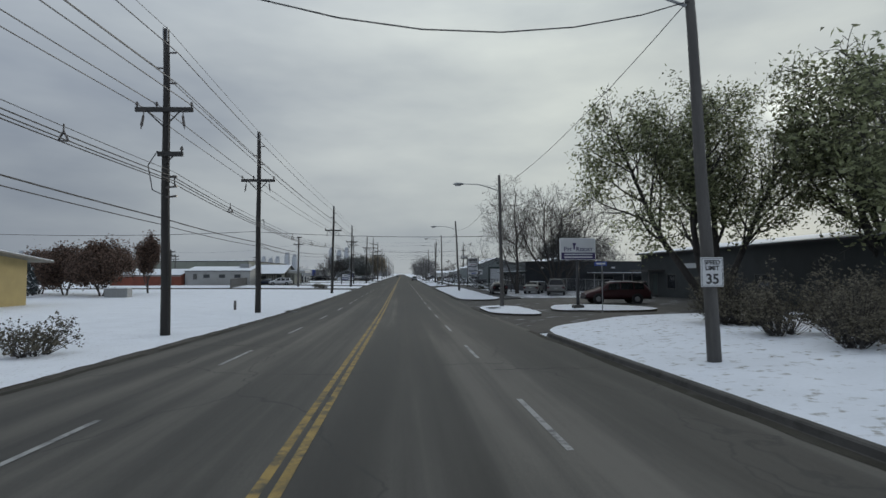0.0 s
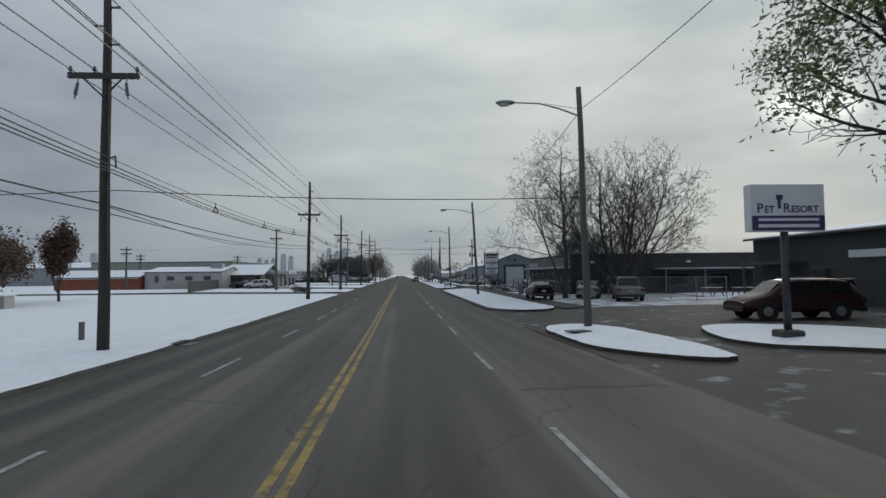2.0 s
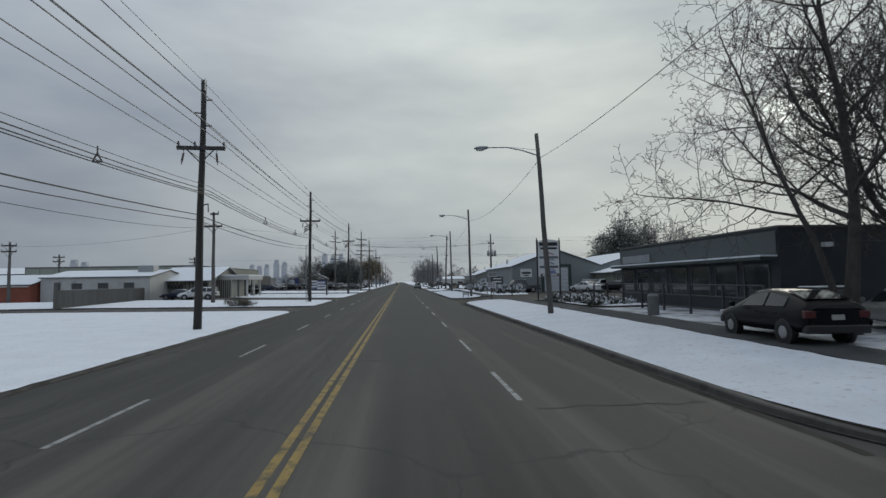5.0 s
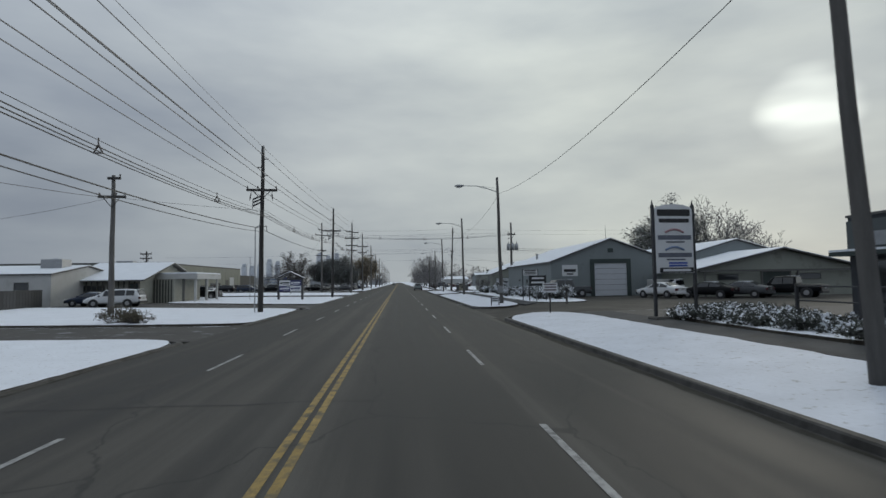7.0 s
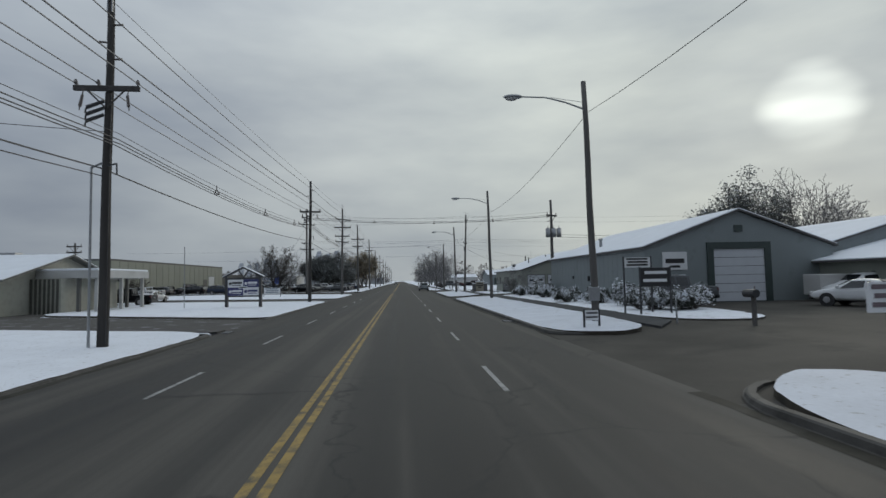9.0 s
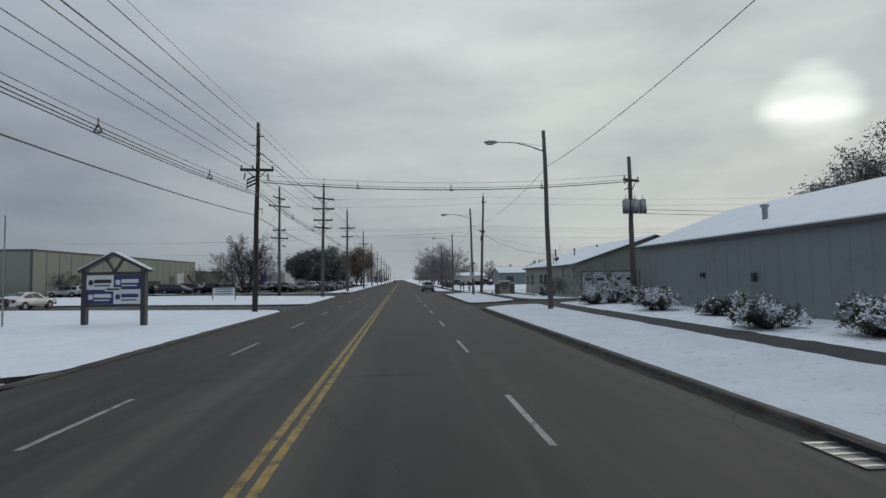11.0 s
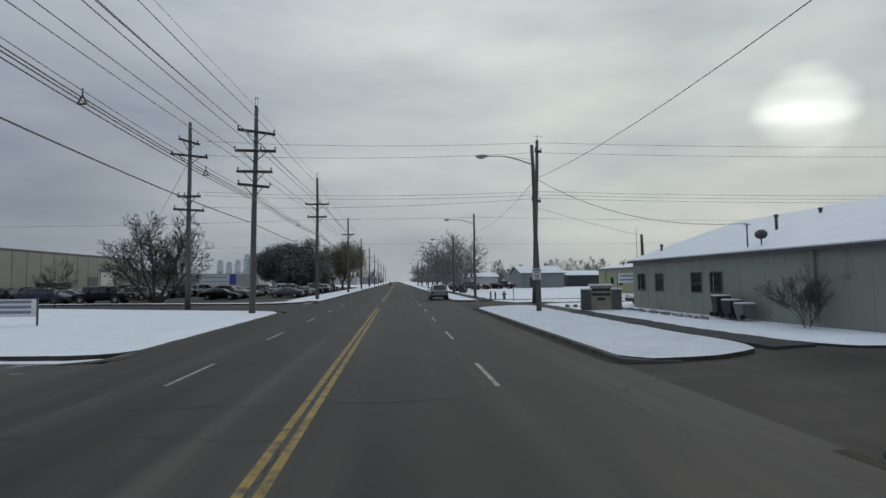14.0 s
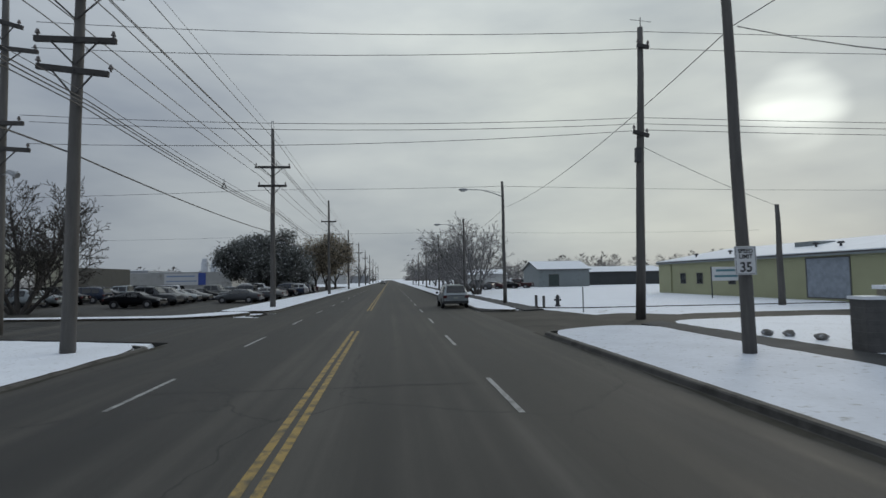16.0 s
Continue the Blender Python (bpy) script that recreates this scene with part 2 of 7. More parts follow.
def asphalt_mat():
    """Old asphalt: coarse grain, long dark and pale wheel tracks, blotches and cracks."""
    m = bpy.data.materials.new("asphalt")
    m.use_nodes = True
    nt = m.node_tree
    N, L = nt.nodes.new, nt.links.new
    b = nt.nodes["Principled BSDF"]
    tc = N("ShaderNodeTexCoord")

    def noise(scale, detail, stretch, rough=0.55):
        mp, n = N("ShaderNodeMapping"), N("ShaderNodeTexNoise")
        mp.inputs["Scale"].default_value = stretch
        L(tc.outputs["Object"], mp.inputs[0])
        L(mp.outputs[0], n.inputs["Vector"])
        n.inputs["Scale"].default_value, n.inputs["Detail"].default_value, n.inputs["Roughness"].default_value = scale, detail, rough
        return n.outputs["Fac"]

    def math_node(op, a, c):
        n = N("ShaderNodeMath")
        n.operation = op
        for i, v in enumerate((a, c)):
            if isinstance(v, (int, float)):
                n.inputs[i].default_value = v
            else:
                L(v, n.inputs[i])
        return n.outputs[0]

    tracks = noise(1.5, 4, (1, 0.010, 1))
    blotch = noise(0.5, 5, (1, 0.25, 1), 0.6)
    grain = noise(42.0, 3, (1, 1, 1), 0.7)
    broad = noise(0.62, 2, (1, 0.006, 1))
    lanes = math_node("ADD", math_node("MULTIPLY", tracks, 0.62), math_node("MULTIPLY", math_node("SUBTRACT", broad, 0.38), 0.75))
    fac = math_node("ADD", math_node("ADD", lanes, math_node("MULTIPLY", blotch, 0.30)), math_node("MULTIPLY", grain, 0.22))
    r = N("ShaderNodeValToRGB")
    e = r.color_ramp.elements
    e[0].position, e[0].color = 0.51, (0.030, 0.028, 0.025, 1)
    e[1].position, e[1].color = 0.83, (0.120, 0.112, 0.099, 1)
    mid = r.color_ramp.elements.new(0.66)
    mid.color = (0.061, 0.0575, 0.0515, 1)
    L(fac, r.inputs[0])
    # fine random cracks
    mp, vor = N("ShaderNodeMapping"), N("ShaderNodeTexVoronoi")
    mp.inputs["Scale"].default_value = (1, 0.55, 1)
    warp = N("ShaderNodeVectorMath")
    warp.operation = "ADD"
    nzw = N("ShaderNodeTexNoise")
    nzw.inputs["Scale"].default_value, nzw.inputs["Detail"].default_value = 0.9, 4
    L(tc.outputs["Object"], nzw.inputs["Vector"])
    L(tc.outputs["Object"], warp.inputs[0])
    L(nzw.outputs["Color"], warp.inputs[1])
    L(warp.outputs[0], mp.inputs[0])
    vor.feature = "DISTANCE_TO_EDGE"
    vor.inputs["Scale"].default_value = 0.22
    L(mp.outputs[0], vor.inputs["Vector"])
    crack = N("ShaderNodeMapRange")
    crack.inputs[1].default_value, crack.inputs[2].default_value = 0.002, 0.006
    crack.inputs[3].default_value, crack.inputs[4].default_value = 0.45, 0.0
    L(vor.outputs["Distance"], crack.inputs[0])
    mx = N("ShaderNodeMix")
    mx.data_type = "RGBA"
    L(crack.outputs[0], mx.inputs[0])
    L(r.outputs[0], mx.inputs[6])
    mx.inputs[7].default_value = (0.022, 0.022, 0.023, 1)
    # the surface is paler at the start and darker past the first driveways
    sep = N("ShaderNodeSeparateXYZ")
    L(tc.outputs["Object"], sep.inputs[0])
    far_tone = N("ShaderNodeMapRange")
    far_tone.inputs[1].default_value, far_tone.inputs[2].default_value = 40.0, 80.0
    far_tone.inputs[3].default_value, far_tone.inputs[4].default_value = 1.28, 0.82
    L(sep.outputs[1], far_tone.inputs[0])
    # the tone drops to the left, across the oncoming lanes
    left_tone = N("ShaderNodeMapRange")
    left_tone.inputs[1].default_value, left_tone.inputs[2].default_value = -7.0, -2.0
    left_tone.inputs[3].default_value, left_tone.inputs[4].default_value = 0.80, 1.0
    L(sep.outputs[0], left_tone.inputs[0])
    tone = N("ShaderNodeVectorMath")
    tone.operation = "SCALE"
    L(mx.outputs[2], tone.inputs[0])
    L(math_node("MULTIPLY", far_tone.outputs[0], left_tone.outputs[0]), tone.inputs[3])
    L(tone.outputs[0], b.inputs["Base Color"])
    rr = N("ShaderNodeMapRange")
    rr.inputs[1].default_value, rr.inputs[2].default_value = 0.50, 0.80
    rr.inputs[3].default_value, rr.inputs[4].default_value = 0.64, 0.88
    L(fac, rr.inputs[0])
    L(rr.outputs[0], b.inputs["Roughness"])
    b.inputs["Specular IOR Level"].default_value = 0.3
    bp = N("ShaderNodeBump")
    bp.inputs["Strength"].default_value, bp.inputs["Distance"].default_value = 0.35, 0.012
    L(grain, bp.inputs["Height"])
    L(bp.outputs[0], b.inputs["Normal"])
    MATS["asphalt"] = m
    return m


def leaf_mat(name, base, through=0.4):
    """Thin leaves that let some light through."""
    m = mat(name, base, 0.6, 0.5, 2.0, 0.0, 20.0, island=1.0)
    nt = m.node_tree
    N, L = nt.nodes.new, nt.links.new
    b = nt.nodes["Principled BSDF"]
    tr, mix = N("ShaderNodeBsdfTranslucent"), N("ShaderNodeMixShader")
    L(b.inputs["Base Color"].links[0].from_socket, tr.inputs[0])
    mix.inputs[0].default_value = through
    L(b.outputs[0], mix.inputs[1])
    L(tr.outputs[0], mix.inputs[2])
    L(mix.outputs[0], nt.nodes["Material Output"].inputs[0])
    return m


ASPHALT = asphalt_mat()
LOT = mat("lot_asphalt", (0.055, 0.051, 0.046), 0.88, 0.25, 0.5, 0.3, 50.0, stain=0.18, stain_col=(0.30, 0.31, 0.34), stain_scale=0.9)
WET_LOT = mat("wet_lot", (0.058, 0.054, 0.047), 0.85, 0.4, 0.4, 0.2, 50.0, stain=0.3, stain_col=(0.035, 0.033, 0.030), stain_scale=0.5, spec=0.2)
SLUSH = mat("slush_lot", (0.52, 0.54, 0.58), 0.65, 0.15, 0.6, 0.3, 20.0, stain=0.75, stain_col=(0.10, 0.10, 0.10), stain_scale=0.7)
CONCRETE = mat("concrete", (0.066, 0.063, 0.058), 0.8, 0.35, 1.2, 0.4, 30.0, stain=0.55, stain_col=(0.026, 0.024, 0.021), stain_scale=1.4)
WALK = mat("wet_sidewalk", (0.060, 0.062, 0.064), 0.88, 0.2, 1.0, 0.2, 50.0, stain=0.4, stain_col=(0.04, 0.04, 0.04), spec=0.2)
SNOW = snow_mat("snow", 0.10)
# greyer than the other snow, with faint specks, for the right verges
VERGE_SNOW = mat("grey_verge_snow", (0.60, 0.63, 0.685), 0.75, 0.10, 0.8, 0.4, 11.0, stain=0.14, stain_col=(0.30, 0.30, 0.29), stain_scale=5.0, spec=0.3)
SNOW_GRASS = snow_mat("snow_over_grass", 0.20, 3.2)
FIELD = snow_mat("field_snow", 0.12, 1.5)
EARTH = mat("bare_earth_edge", (0.045, 0.038, 0.028), 0.9, 0.5, 3.0, 0.6, 30.0)
YELLOW = mat("yellow_road_paint", (0.30, 0.205, 0.06), 0.75, 0.3, 2.5, 0.1, 40.0, stain=0.65, stain_col=(0.085, 0.074, 0.052), stain_scale=3.0)
WHITE_PAINT = mat("white_road_paint", (0.31, 0.31, 0.30), 0.7, 0.25, 3.0, 0.1, 40.0, stain=0.55, stain_col=(0.09, 0.09, 0.09), stain_scale=4.0)
PATCH = mat("tar_patch", (0.028, 0.028, 0.029), 0.9, 0.2, 2.0, 0.2, 40.0)
GUTTER = mat("wet_gutter_grit", (0.042, 0.039, 0.031), 0.9, 0.45, 1.5, 0.4, 30.0, stain=0.4, stain_col=(0.068, 0.064, 0.056), stain_scale=0.8, spec=0.2)
POLE_WOOD = mat("weathered_pole_wood", (0.036, 0.033, 0.031), 0.85, 0.35, 2.2, 0.5, 26.0, stretch=(3, 3, 0.25))
POLE_GREY = mat("grey_pole_wood", (0.100, 0.095, 0.090), 0.85, 0.3, 2.2, 0.5, 26.0, stretch=(3, 3, 0.25))
ARM_WOOD = mat("crossarm_wood", (0.050, 0.047, 0.045), 0.85, 0.35, 3.0, 0.4, 30.0)
PORCELAIN = mat("porcelain", (0.10, 0.085, 0.08), 0.3, 0.2, 6.0, 0.0)
STEEL = mat("galvanised_steel", (0.30, 0.31, 0.32), 0.45, 0.15, 5.0, 0.1, 40.0, metal=0.7)
DARK_STEEL = mat("dark_steel", (0.035, 0.036, 0.04), 0.5, 0.2, 4.0, 0.1, 40.0)
WIRE = mat("cable_black", (0.03, 0.03, 0.032), 0.6, 0.2, 2.0, 0.0)
ALU_WIRE = mat("bare_conductor", (0.11, 0.11, 0.115), 0.5, 0.2, 2.0, 0.0)
BARK = mat("bark", (0.060, 0.054, 0.050), 0.9, 0.4, 4.0, 0.6, 30.0, stretch=(2, 2, 0.5))
TWIG = mat("twig_bark", (0.058, 0.053, 0.050), 0.9, 0.35, 4.0, 0.0)
FROST_TWIG = mat("frosted_twig", (0.165, 0.16, 0.16), 0.9, 0.4, 4.0, 0.0)
GREEN_LEAF = leaf_mat("green_leaf", (0.22, 0.24, 0.13), 0.5)
RED_LEAF = leaf_mat("russet_leaf", (0.12, 0.078, 0.06), 0.4)
AUTUMN_LEAF = leaf_mat("autumn_leaf", (0.19, 0.16, 0.115))
SHRUB_LEAF = snowy_leaf("snowy_shrub_leaf", (0.034, 0.039, 0.031), 0.30, 0.10)
# needle colour greyed and lightened: frost plus distance haze put into it
EVERGREEN = snowy_leaf("evergreen_needles", (0.108, 0.115, 0.108), 0.07)
SPRUCE = snowy_leaf("spruce_needles", (0.05, 0.065, 0.07), 0.2)
FAR_TREE = mat("far_woods", (0.115, 0.105, 0.10), 0.9, 0.4, 0.5, 0.0, 8.0, island=0.6)
ROOF_SNOW = mat("roof_snow", (0.74, 0.77, 0.81), 0.75, 0.05, 0.8, 0.25, 12.0, spec=0.3)
RUBBER = mat("rubber", (0.02, 0.02, 0.021), 0.8, 0.2, 5.0, 0.1)
RIM = mat("alloy_rim", (0.35, 0.35, 0.36), 0.35, 0.15, 5.0, 0.0, metal=0.6)
CAR_GLASS = glass_mat("dark_car_glass", (0.012, 0.014, 0.016))
PANE = glass_mat("window_pane", (0.02, 0.024, 0.028), 0.06)
RED_LENS = mat("red_lens", (0.07, 0.011, 0.013), 0.35, 0.2, 5.0, 0.0)
CLEAR_LENS = mat("clear_lens", (0.5, 0.5, 0.5), 0.2, 0.2, 5.0, 0.0)
BLACK_TRIM = mat("black_trim", (0.02, 0.02, 0.022), 0.55, 0.2, 5.0, 0.05)
WHITE_SIGN = mat("white_sign_sheet", (0.62, 0.63, 0.64), 0.5, 0.06, 2.0, 0.0)
BLACK_INK = mat("black_ink", (0.015, 0.015, 0.016), 0.5, 0.1, 4.0, 0.0)
NAVY = mat("navy_panel", (0.028, 0.032, 0.12), 0.5, 0.15, 3.0, 0.0)
PURPLE = mat("purple_ink", (0.045, 0.03, 0.11), 0.5, 0.15, 3.0, 0.0)
BLUE_INK = mat("blue_sheet", (0.05, 0.09, 0.35), 0.5, 0.15, 3.0, 0.0)
BIN_GREEN = mat("dark_bin_plastic", (0.022, 0.025, 0.026), 0.5, 0.2, 4.0, 0.05)

# ---- helpers for shapes ----


def part(name, bm, material, parent=None, label="", smooth=False):
    """Links a bmesh, or a (vertices, faces) pair, as one mesh object under a thing or part."""
    me = bpy.data.meshes.new(name)
    if isinstance(bm, tuple):
        me.from_pydata(bm[0], [], bm[1])
    else:
        bmesh.ops.recalc_face_normals(bm, faces=bm.faces)
        bm.to_mesh(me)
        bm.free()
    me.update()
    if smooth:
        me.polygons.foreach_set("use_smooth", [True] * len(me.polygons))
    me.materials.append(material)
    ob = new(name, me)
    if parent is not None:
        ob.parent = parent
    if label:
        ob["label"] = label
    return ob


def thing(name, label, category, m=None, group="", kind=""):
    """An empty at a thing's base, for its parts."""
    ob = tagged(new(name), label, category, group, kind)
    ob.empty_display_size = 0.2
    if m is not None:
        ob.matrix_world = m
    return ob


def box(bm, x0, x1, y0, y1, z0, z1, bevel=0.0):
    g = bmesh.ops.create_cube(bm, size=1.0, matrix=Matrix.Translation(((x0 + x1) / 2, (y0 + y1) / 2, (z0 + z1) / 2)) @ Matrix.Diagonal((x1 - x0, y1 - y0, z1 - z0, 1)))
    if bevel:
        es = list({e for v in g["verts"] for e in v.link_edges})
        bmesh.ops.bevel(bm, geom=es, offset=bevel, segments=1, affect="EDGES")
    return bm


def boxes(*rows, bevel=0.0):
    bm = bmesh.new()
    for r in rows:
        box(bm, *r, bevel=bevel)
    return bm


def tube(V, F, p0, p1, r0, r1, n=6, cap=False):
    """A tapered tube from p0 to p1, added to lists of vertices and faces."""
    p0, p1 = Vector(p0), Vector(p1)
    d = p1 - p0
    if d.length < 1e-6:
        return
    d.normalize()
    a = d.orthogonal().normalized()
    b = d.cross(a)
    i = len(V)
    for p, r in ((p0, r0), (p1, r1)):
        for k in range(n):
            t = 2 * math.pi * k / n
            V.append(p + a * (r * math.cos(t)) + b * (r * math.sin(t)))
    for k in range(n):
        j = (k + 1) % n
        F.append((i + k, i + j, i + n + j, i + n + k))
    if cap:
        F.append(tuple(i + k for k in reversed(range(n))))
        F.append(tuple(i + n + k for k in range(n)))


def tubes(segs, n=8, cap=True):
    V, F = [], []
    for p0, p1, r0, r1 in segs:
        tube(V, F, p0, p1, r0, r1, n, cap)
    return V, F


def polytube(V, F, pts, radii, n=6, cap=True):
    """One tube through many points."""
    pts = [Vector(p) for p in pts]
    rings = []
    a = None
    for i, p in enumerate(pts):
        d = (pts[min(i + 1, len(pts) - 1)] - pts[max(i - 1, 0)]).normalized()
        a = d.orthogonal().normalized() if a is None else (a - d * a.dot(d)).normalized()
        b = d.cross(a)
        r = radii[i] if isinstance(radii, (list, tuple)) else radii
        rings.append(len(V))
        for k in range(n):
            t = 2 * math.pi * k / n
            V.append(p + a * (r * math.cos(t)) + b * (r * math.sin(t)))
    for i, j in zip(rings, rings[1:]):
        for k in range(n):
            m = (k + 1) % n
            F.append((i + k, i + m, j + m, j + k))
    if cap:
        F.append(tuple(rings[0] + k for k in reversed(range(n))))
        F.append(tuple(rings[-1] + k for k in range(n)))


def rod(pts, radii, n=6):
    V, F = [], []
    polytube(V, F, pts, radii, n)
    return V, F


# ---- ground heights ----


def zr(y):
    """The road falls gently at first and then runs level."""
    return 0.0162365 * 4.0 * math.log1p(math.exp(min(60.0, (38.0 - y) / 4.0)))


def lerp_table(table, s):
    for (a, u), (b, v) in zip(table, table[1:]):
        if s <= b:
            return u + (v - u) * max(0.0, (s - a)) / (b - a)
    return table[-1][1]


XR, XL, XC = 5.85, -8.32, -1.53
RIGHT_RISE = ((0, 0), (1.0, 0.06), (2.6, 0.14), (5.2, 0.36), (9.0, 0.42), (60, 0.45))

RIGHT_SWELL = ((-9999, 1.0), (44, 1.0), (60, 0.8), (72, 1.0), (152, 1.0), (164, 0.5), (186, 0.5), (200, 0.2), (9999, 0.2))
LEFT_RISE = ((0, 0), (5, 0.02), (11, 0.08), (21, 0.18), (60, 0.2))


def lot_z(x, y):
    if x > XR:
        return zr(y) + lerp_table(RIGHT_RISE, x - XR) * lerp_table(RIGHT_SWELL, y)
    if x < XL:
        return zr(y) + lerp_table(LEFT_RISE, XL - x) * min(1.0, max(0.0, (y - 60.0) / 40.0)) + min(0.03, (XL - x) * 0.02)
    return zr(y)


def snow_z(x, y):
    return lot_z(x, y) + (0.16 if x > 0 else 0.10)


def drape(name, outline, thick, material, height=lot_z, step=2.0, skirt=0.25, jitter=0.0, seed=1):
    """A sheet of ground with the given plan outline, laid over the lie of the land, with a side all round."""
    rng = random.Random(seed)
    for cut in (1.1, 0.45) if jitter else ():
        soft = []
        for i, b in enumerate(outline):
            a, b, c = Vector(outline[i - 1]), Vector(b), Vector(outline[(i + 1) % len(outline)])
            soft += [b.lerp(a, min(0.33, cut / max(0.01, (a - b).length))), b.lerp(c, min(0.33, cut / max(0.01, (c - b).length)))]
        outline = soft
    pts = []
    n = len(outline)
    for i in range(n):
        a, b = Vector(outline[i]), Vector(outline[(i + 1) % n])
        k = max(1, int((b - a).length / (0.5 if jitter else step)))
        for j in range(k):
            p = a.lerp(b, j / k)
            if jitter and 0 < j < k:
                p += Vector((rng.uniform(-1, 1), rng.uniform(-1, 1))) * jitter
            pts.append(p)
    bm = bmesh.new()
    bm.faces.new([bm.verts.new((p.x, p.y, 0)) for p in pts])
    xs, ys = [p.x for p in pts], [p.y for p in pts]
    for axis, lo, hi, st in ((0, min(xs), max(xs), step), (1, min(ys), max(ys), max(step, 3.0))):
        v = lo + st
        while v < hi - 0.2:
            co = (v, 0, 0) if axis == 0 else (0, v, 0)
            no = (1, 0, 0) if axis == 0 else (0, 1, 0)
            bmesh.ops.bisect_plane(bm, geom=bm.verts[:] + bm.edges[:] + bm.faces[:], plane_co=co, plane_no=no)
            v += st * (1 if v - lo < 16 else 2.5)
    edge = [e for e in bm.edges if e.is_boundary]
    rim = {v for e in edge for v in e.verts}
    r = bmesh.ops.extrude_edge_only(bm, edges=edge)
    low = {v for v in r["geom"] if isinstance(v, bmesh.types.BMVert)}
    for v in bm.verts:
        z = height(v.co.x, v.co.y)
        if v in low:
            v.co.z = z - skirt
        elif v in rim:
            v.co.z = z + thick * (0.85 if jitter else 1.0)
        else:
            v.co.z = z + thick + (rng.uniform(-0.012, 0.012) if jitter else 0)
    for f in bm.faces:
        f.material_index = 1 if jitter and any(v in low for v in f.verts) else 0
    ob = part(name, bm, material)
    if jitter:
        ob.data.materials.append(EARTH)
    return tagged(ob, kind="structure")


def strip(name, x0, x1, y0, y1, lift, material, step=4.0):
    """A flat strip on the road."""
    V, F = [], []
    k = max(1, int((y1 - y0) / step))
    for i in range(k + 1):
        y = y0 + (y1 - y0) * i / k
        V += [(x0, y, zr(y) + lift), (x1, y, zr(y) + lift)]
    F = [(2 * i, 2 * i + 1, 2 * i + 3, 2 * i + 2) for i in range(k)]
    return V, F

# ---- ground, road, kerbs ----


def ground_sheet():
    xs = [-3000, -900, -300, -140, -80, -50, -30, -20, -14, -9.05, -8.6, 5.5, 5.95, 7, 8.5, 11.1, 15, 25, 40, 70, 140, 300, 900, 3000]
    ys = [-1500, -300, -100, -40] + list(range(-20, 60, 4)) + [60, 100, 160, 230, 320, 450, 700, 1200, 2500, 4500]
    V = [(x, y, lot_z(x, y) - (0.5 if -8.8 < x < 5.7 else 0.05) if abs(x) < 900 else lot_z(x, y) - 0.05) for y in ys for x in xs]
    n = len(xs)
    F = [(j * n + i, j * n + i + 1, (j + 1) * n + i + 1, (j + 1) * n + i) for j in range(len(ys) - 1) for i in range(n - 1)]
    return tagged(part("ground", (V, F), FIELD), "thin snow over flat open ground reaching the horizon", "ground", kind="structure")


ground_sheet()


def road_sheet():
    V, F = [], []
    ys = list(range(-60, 60, 3)) + list(range(60, 300, 8)) + [300, 400, 600, 900, 1500]
    xs = [XL, -7, -5, -3, XC, 0, 2, 4, XR]
    for y in ys:
        for x in xs:
            V.append((x, y, zr(y) + 0.002 * (1 - abs(x - XC) / 7.5)))
    n = len(xs)
    F = [(j * n + i, j * n + i + 1, (j + 1) * n + i + 1, (j + 1) * n + i) for j in range(len(ys) - 1) for i in range(n - 1)]
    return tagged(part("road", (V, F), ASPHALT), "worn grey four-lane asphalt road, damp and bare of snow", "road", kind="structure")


ROAD = road_sheet()
for dx in (-0.115, 0.115):
    for y0, y1 in ((-60, 188.5), (203.5, 900)):
        tagged(part("centre_line", strip("c", XC + dx - 0.066, XC + dx + 0.066, y0, y1, 0.008, YELLOW), YELLOW), "worn yellow double centre line painted on the road", "road marking", kind="structure")


def lane_dashes():
    for x, runs in ((-5.05, ((-29.5, 55.0, 8.9), (56.7, 330.0, 9.1))), (2.16, ((-27.4, 60.0, 8.6), (65.7, 330.0, 9.0)))):
        for y, end, period in runs:
            while y < end:
                ob = part("lane_dash", strip("d", x - 0.055, x + 0.055, y, y + 3.1, 0.008, WHITE_PAINT, 1.5), WHITE_PAINT)
                tagged(ob, "worn white lane dash on asphalt", "road marking", "lane dashes", kind="structure")
                y += period


lane_dashes()


def road_repairs():
    """Tar-filled cracks."""
    rng = random.Random(21)
    for k in range(26):
        y = -8 + k * 7.3 + rng.uniform(-2, 2)
        a = rng.choice((XL + 0.5, -5.0, XC + 0.4, 2.3))
        b = min(XR - 0.4, a + rng.uniform(2.5, 7.5))
        V, F = [], []
        n = 14
        for i in range(n + 1):
            x = a + (b - a) * i / n
            yy = y + 0.06 * math.sin(i * 1.3 + k) + rng.uniform(-.05, .05)
            w = rng.uniform(.012, .03)
            V += [(x, yy - w, zr(yy) + .0055), (x, yy + w, zr(yy) + .0055)]
        F = [(2 * i, 2 * i + 2, 2 * i + 3, 2 * i + 1) for i in range(n)]
        tagged(part("tar_seam", (V, F), PATCH), "dark tar-filled crack across the road", "road repair", "tar seams", "structure")


road_repairs()


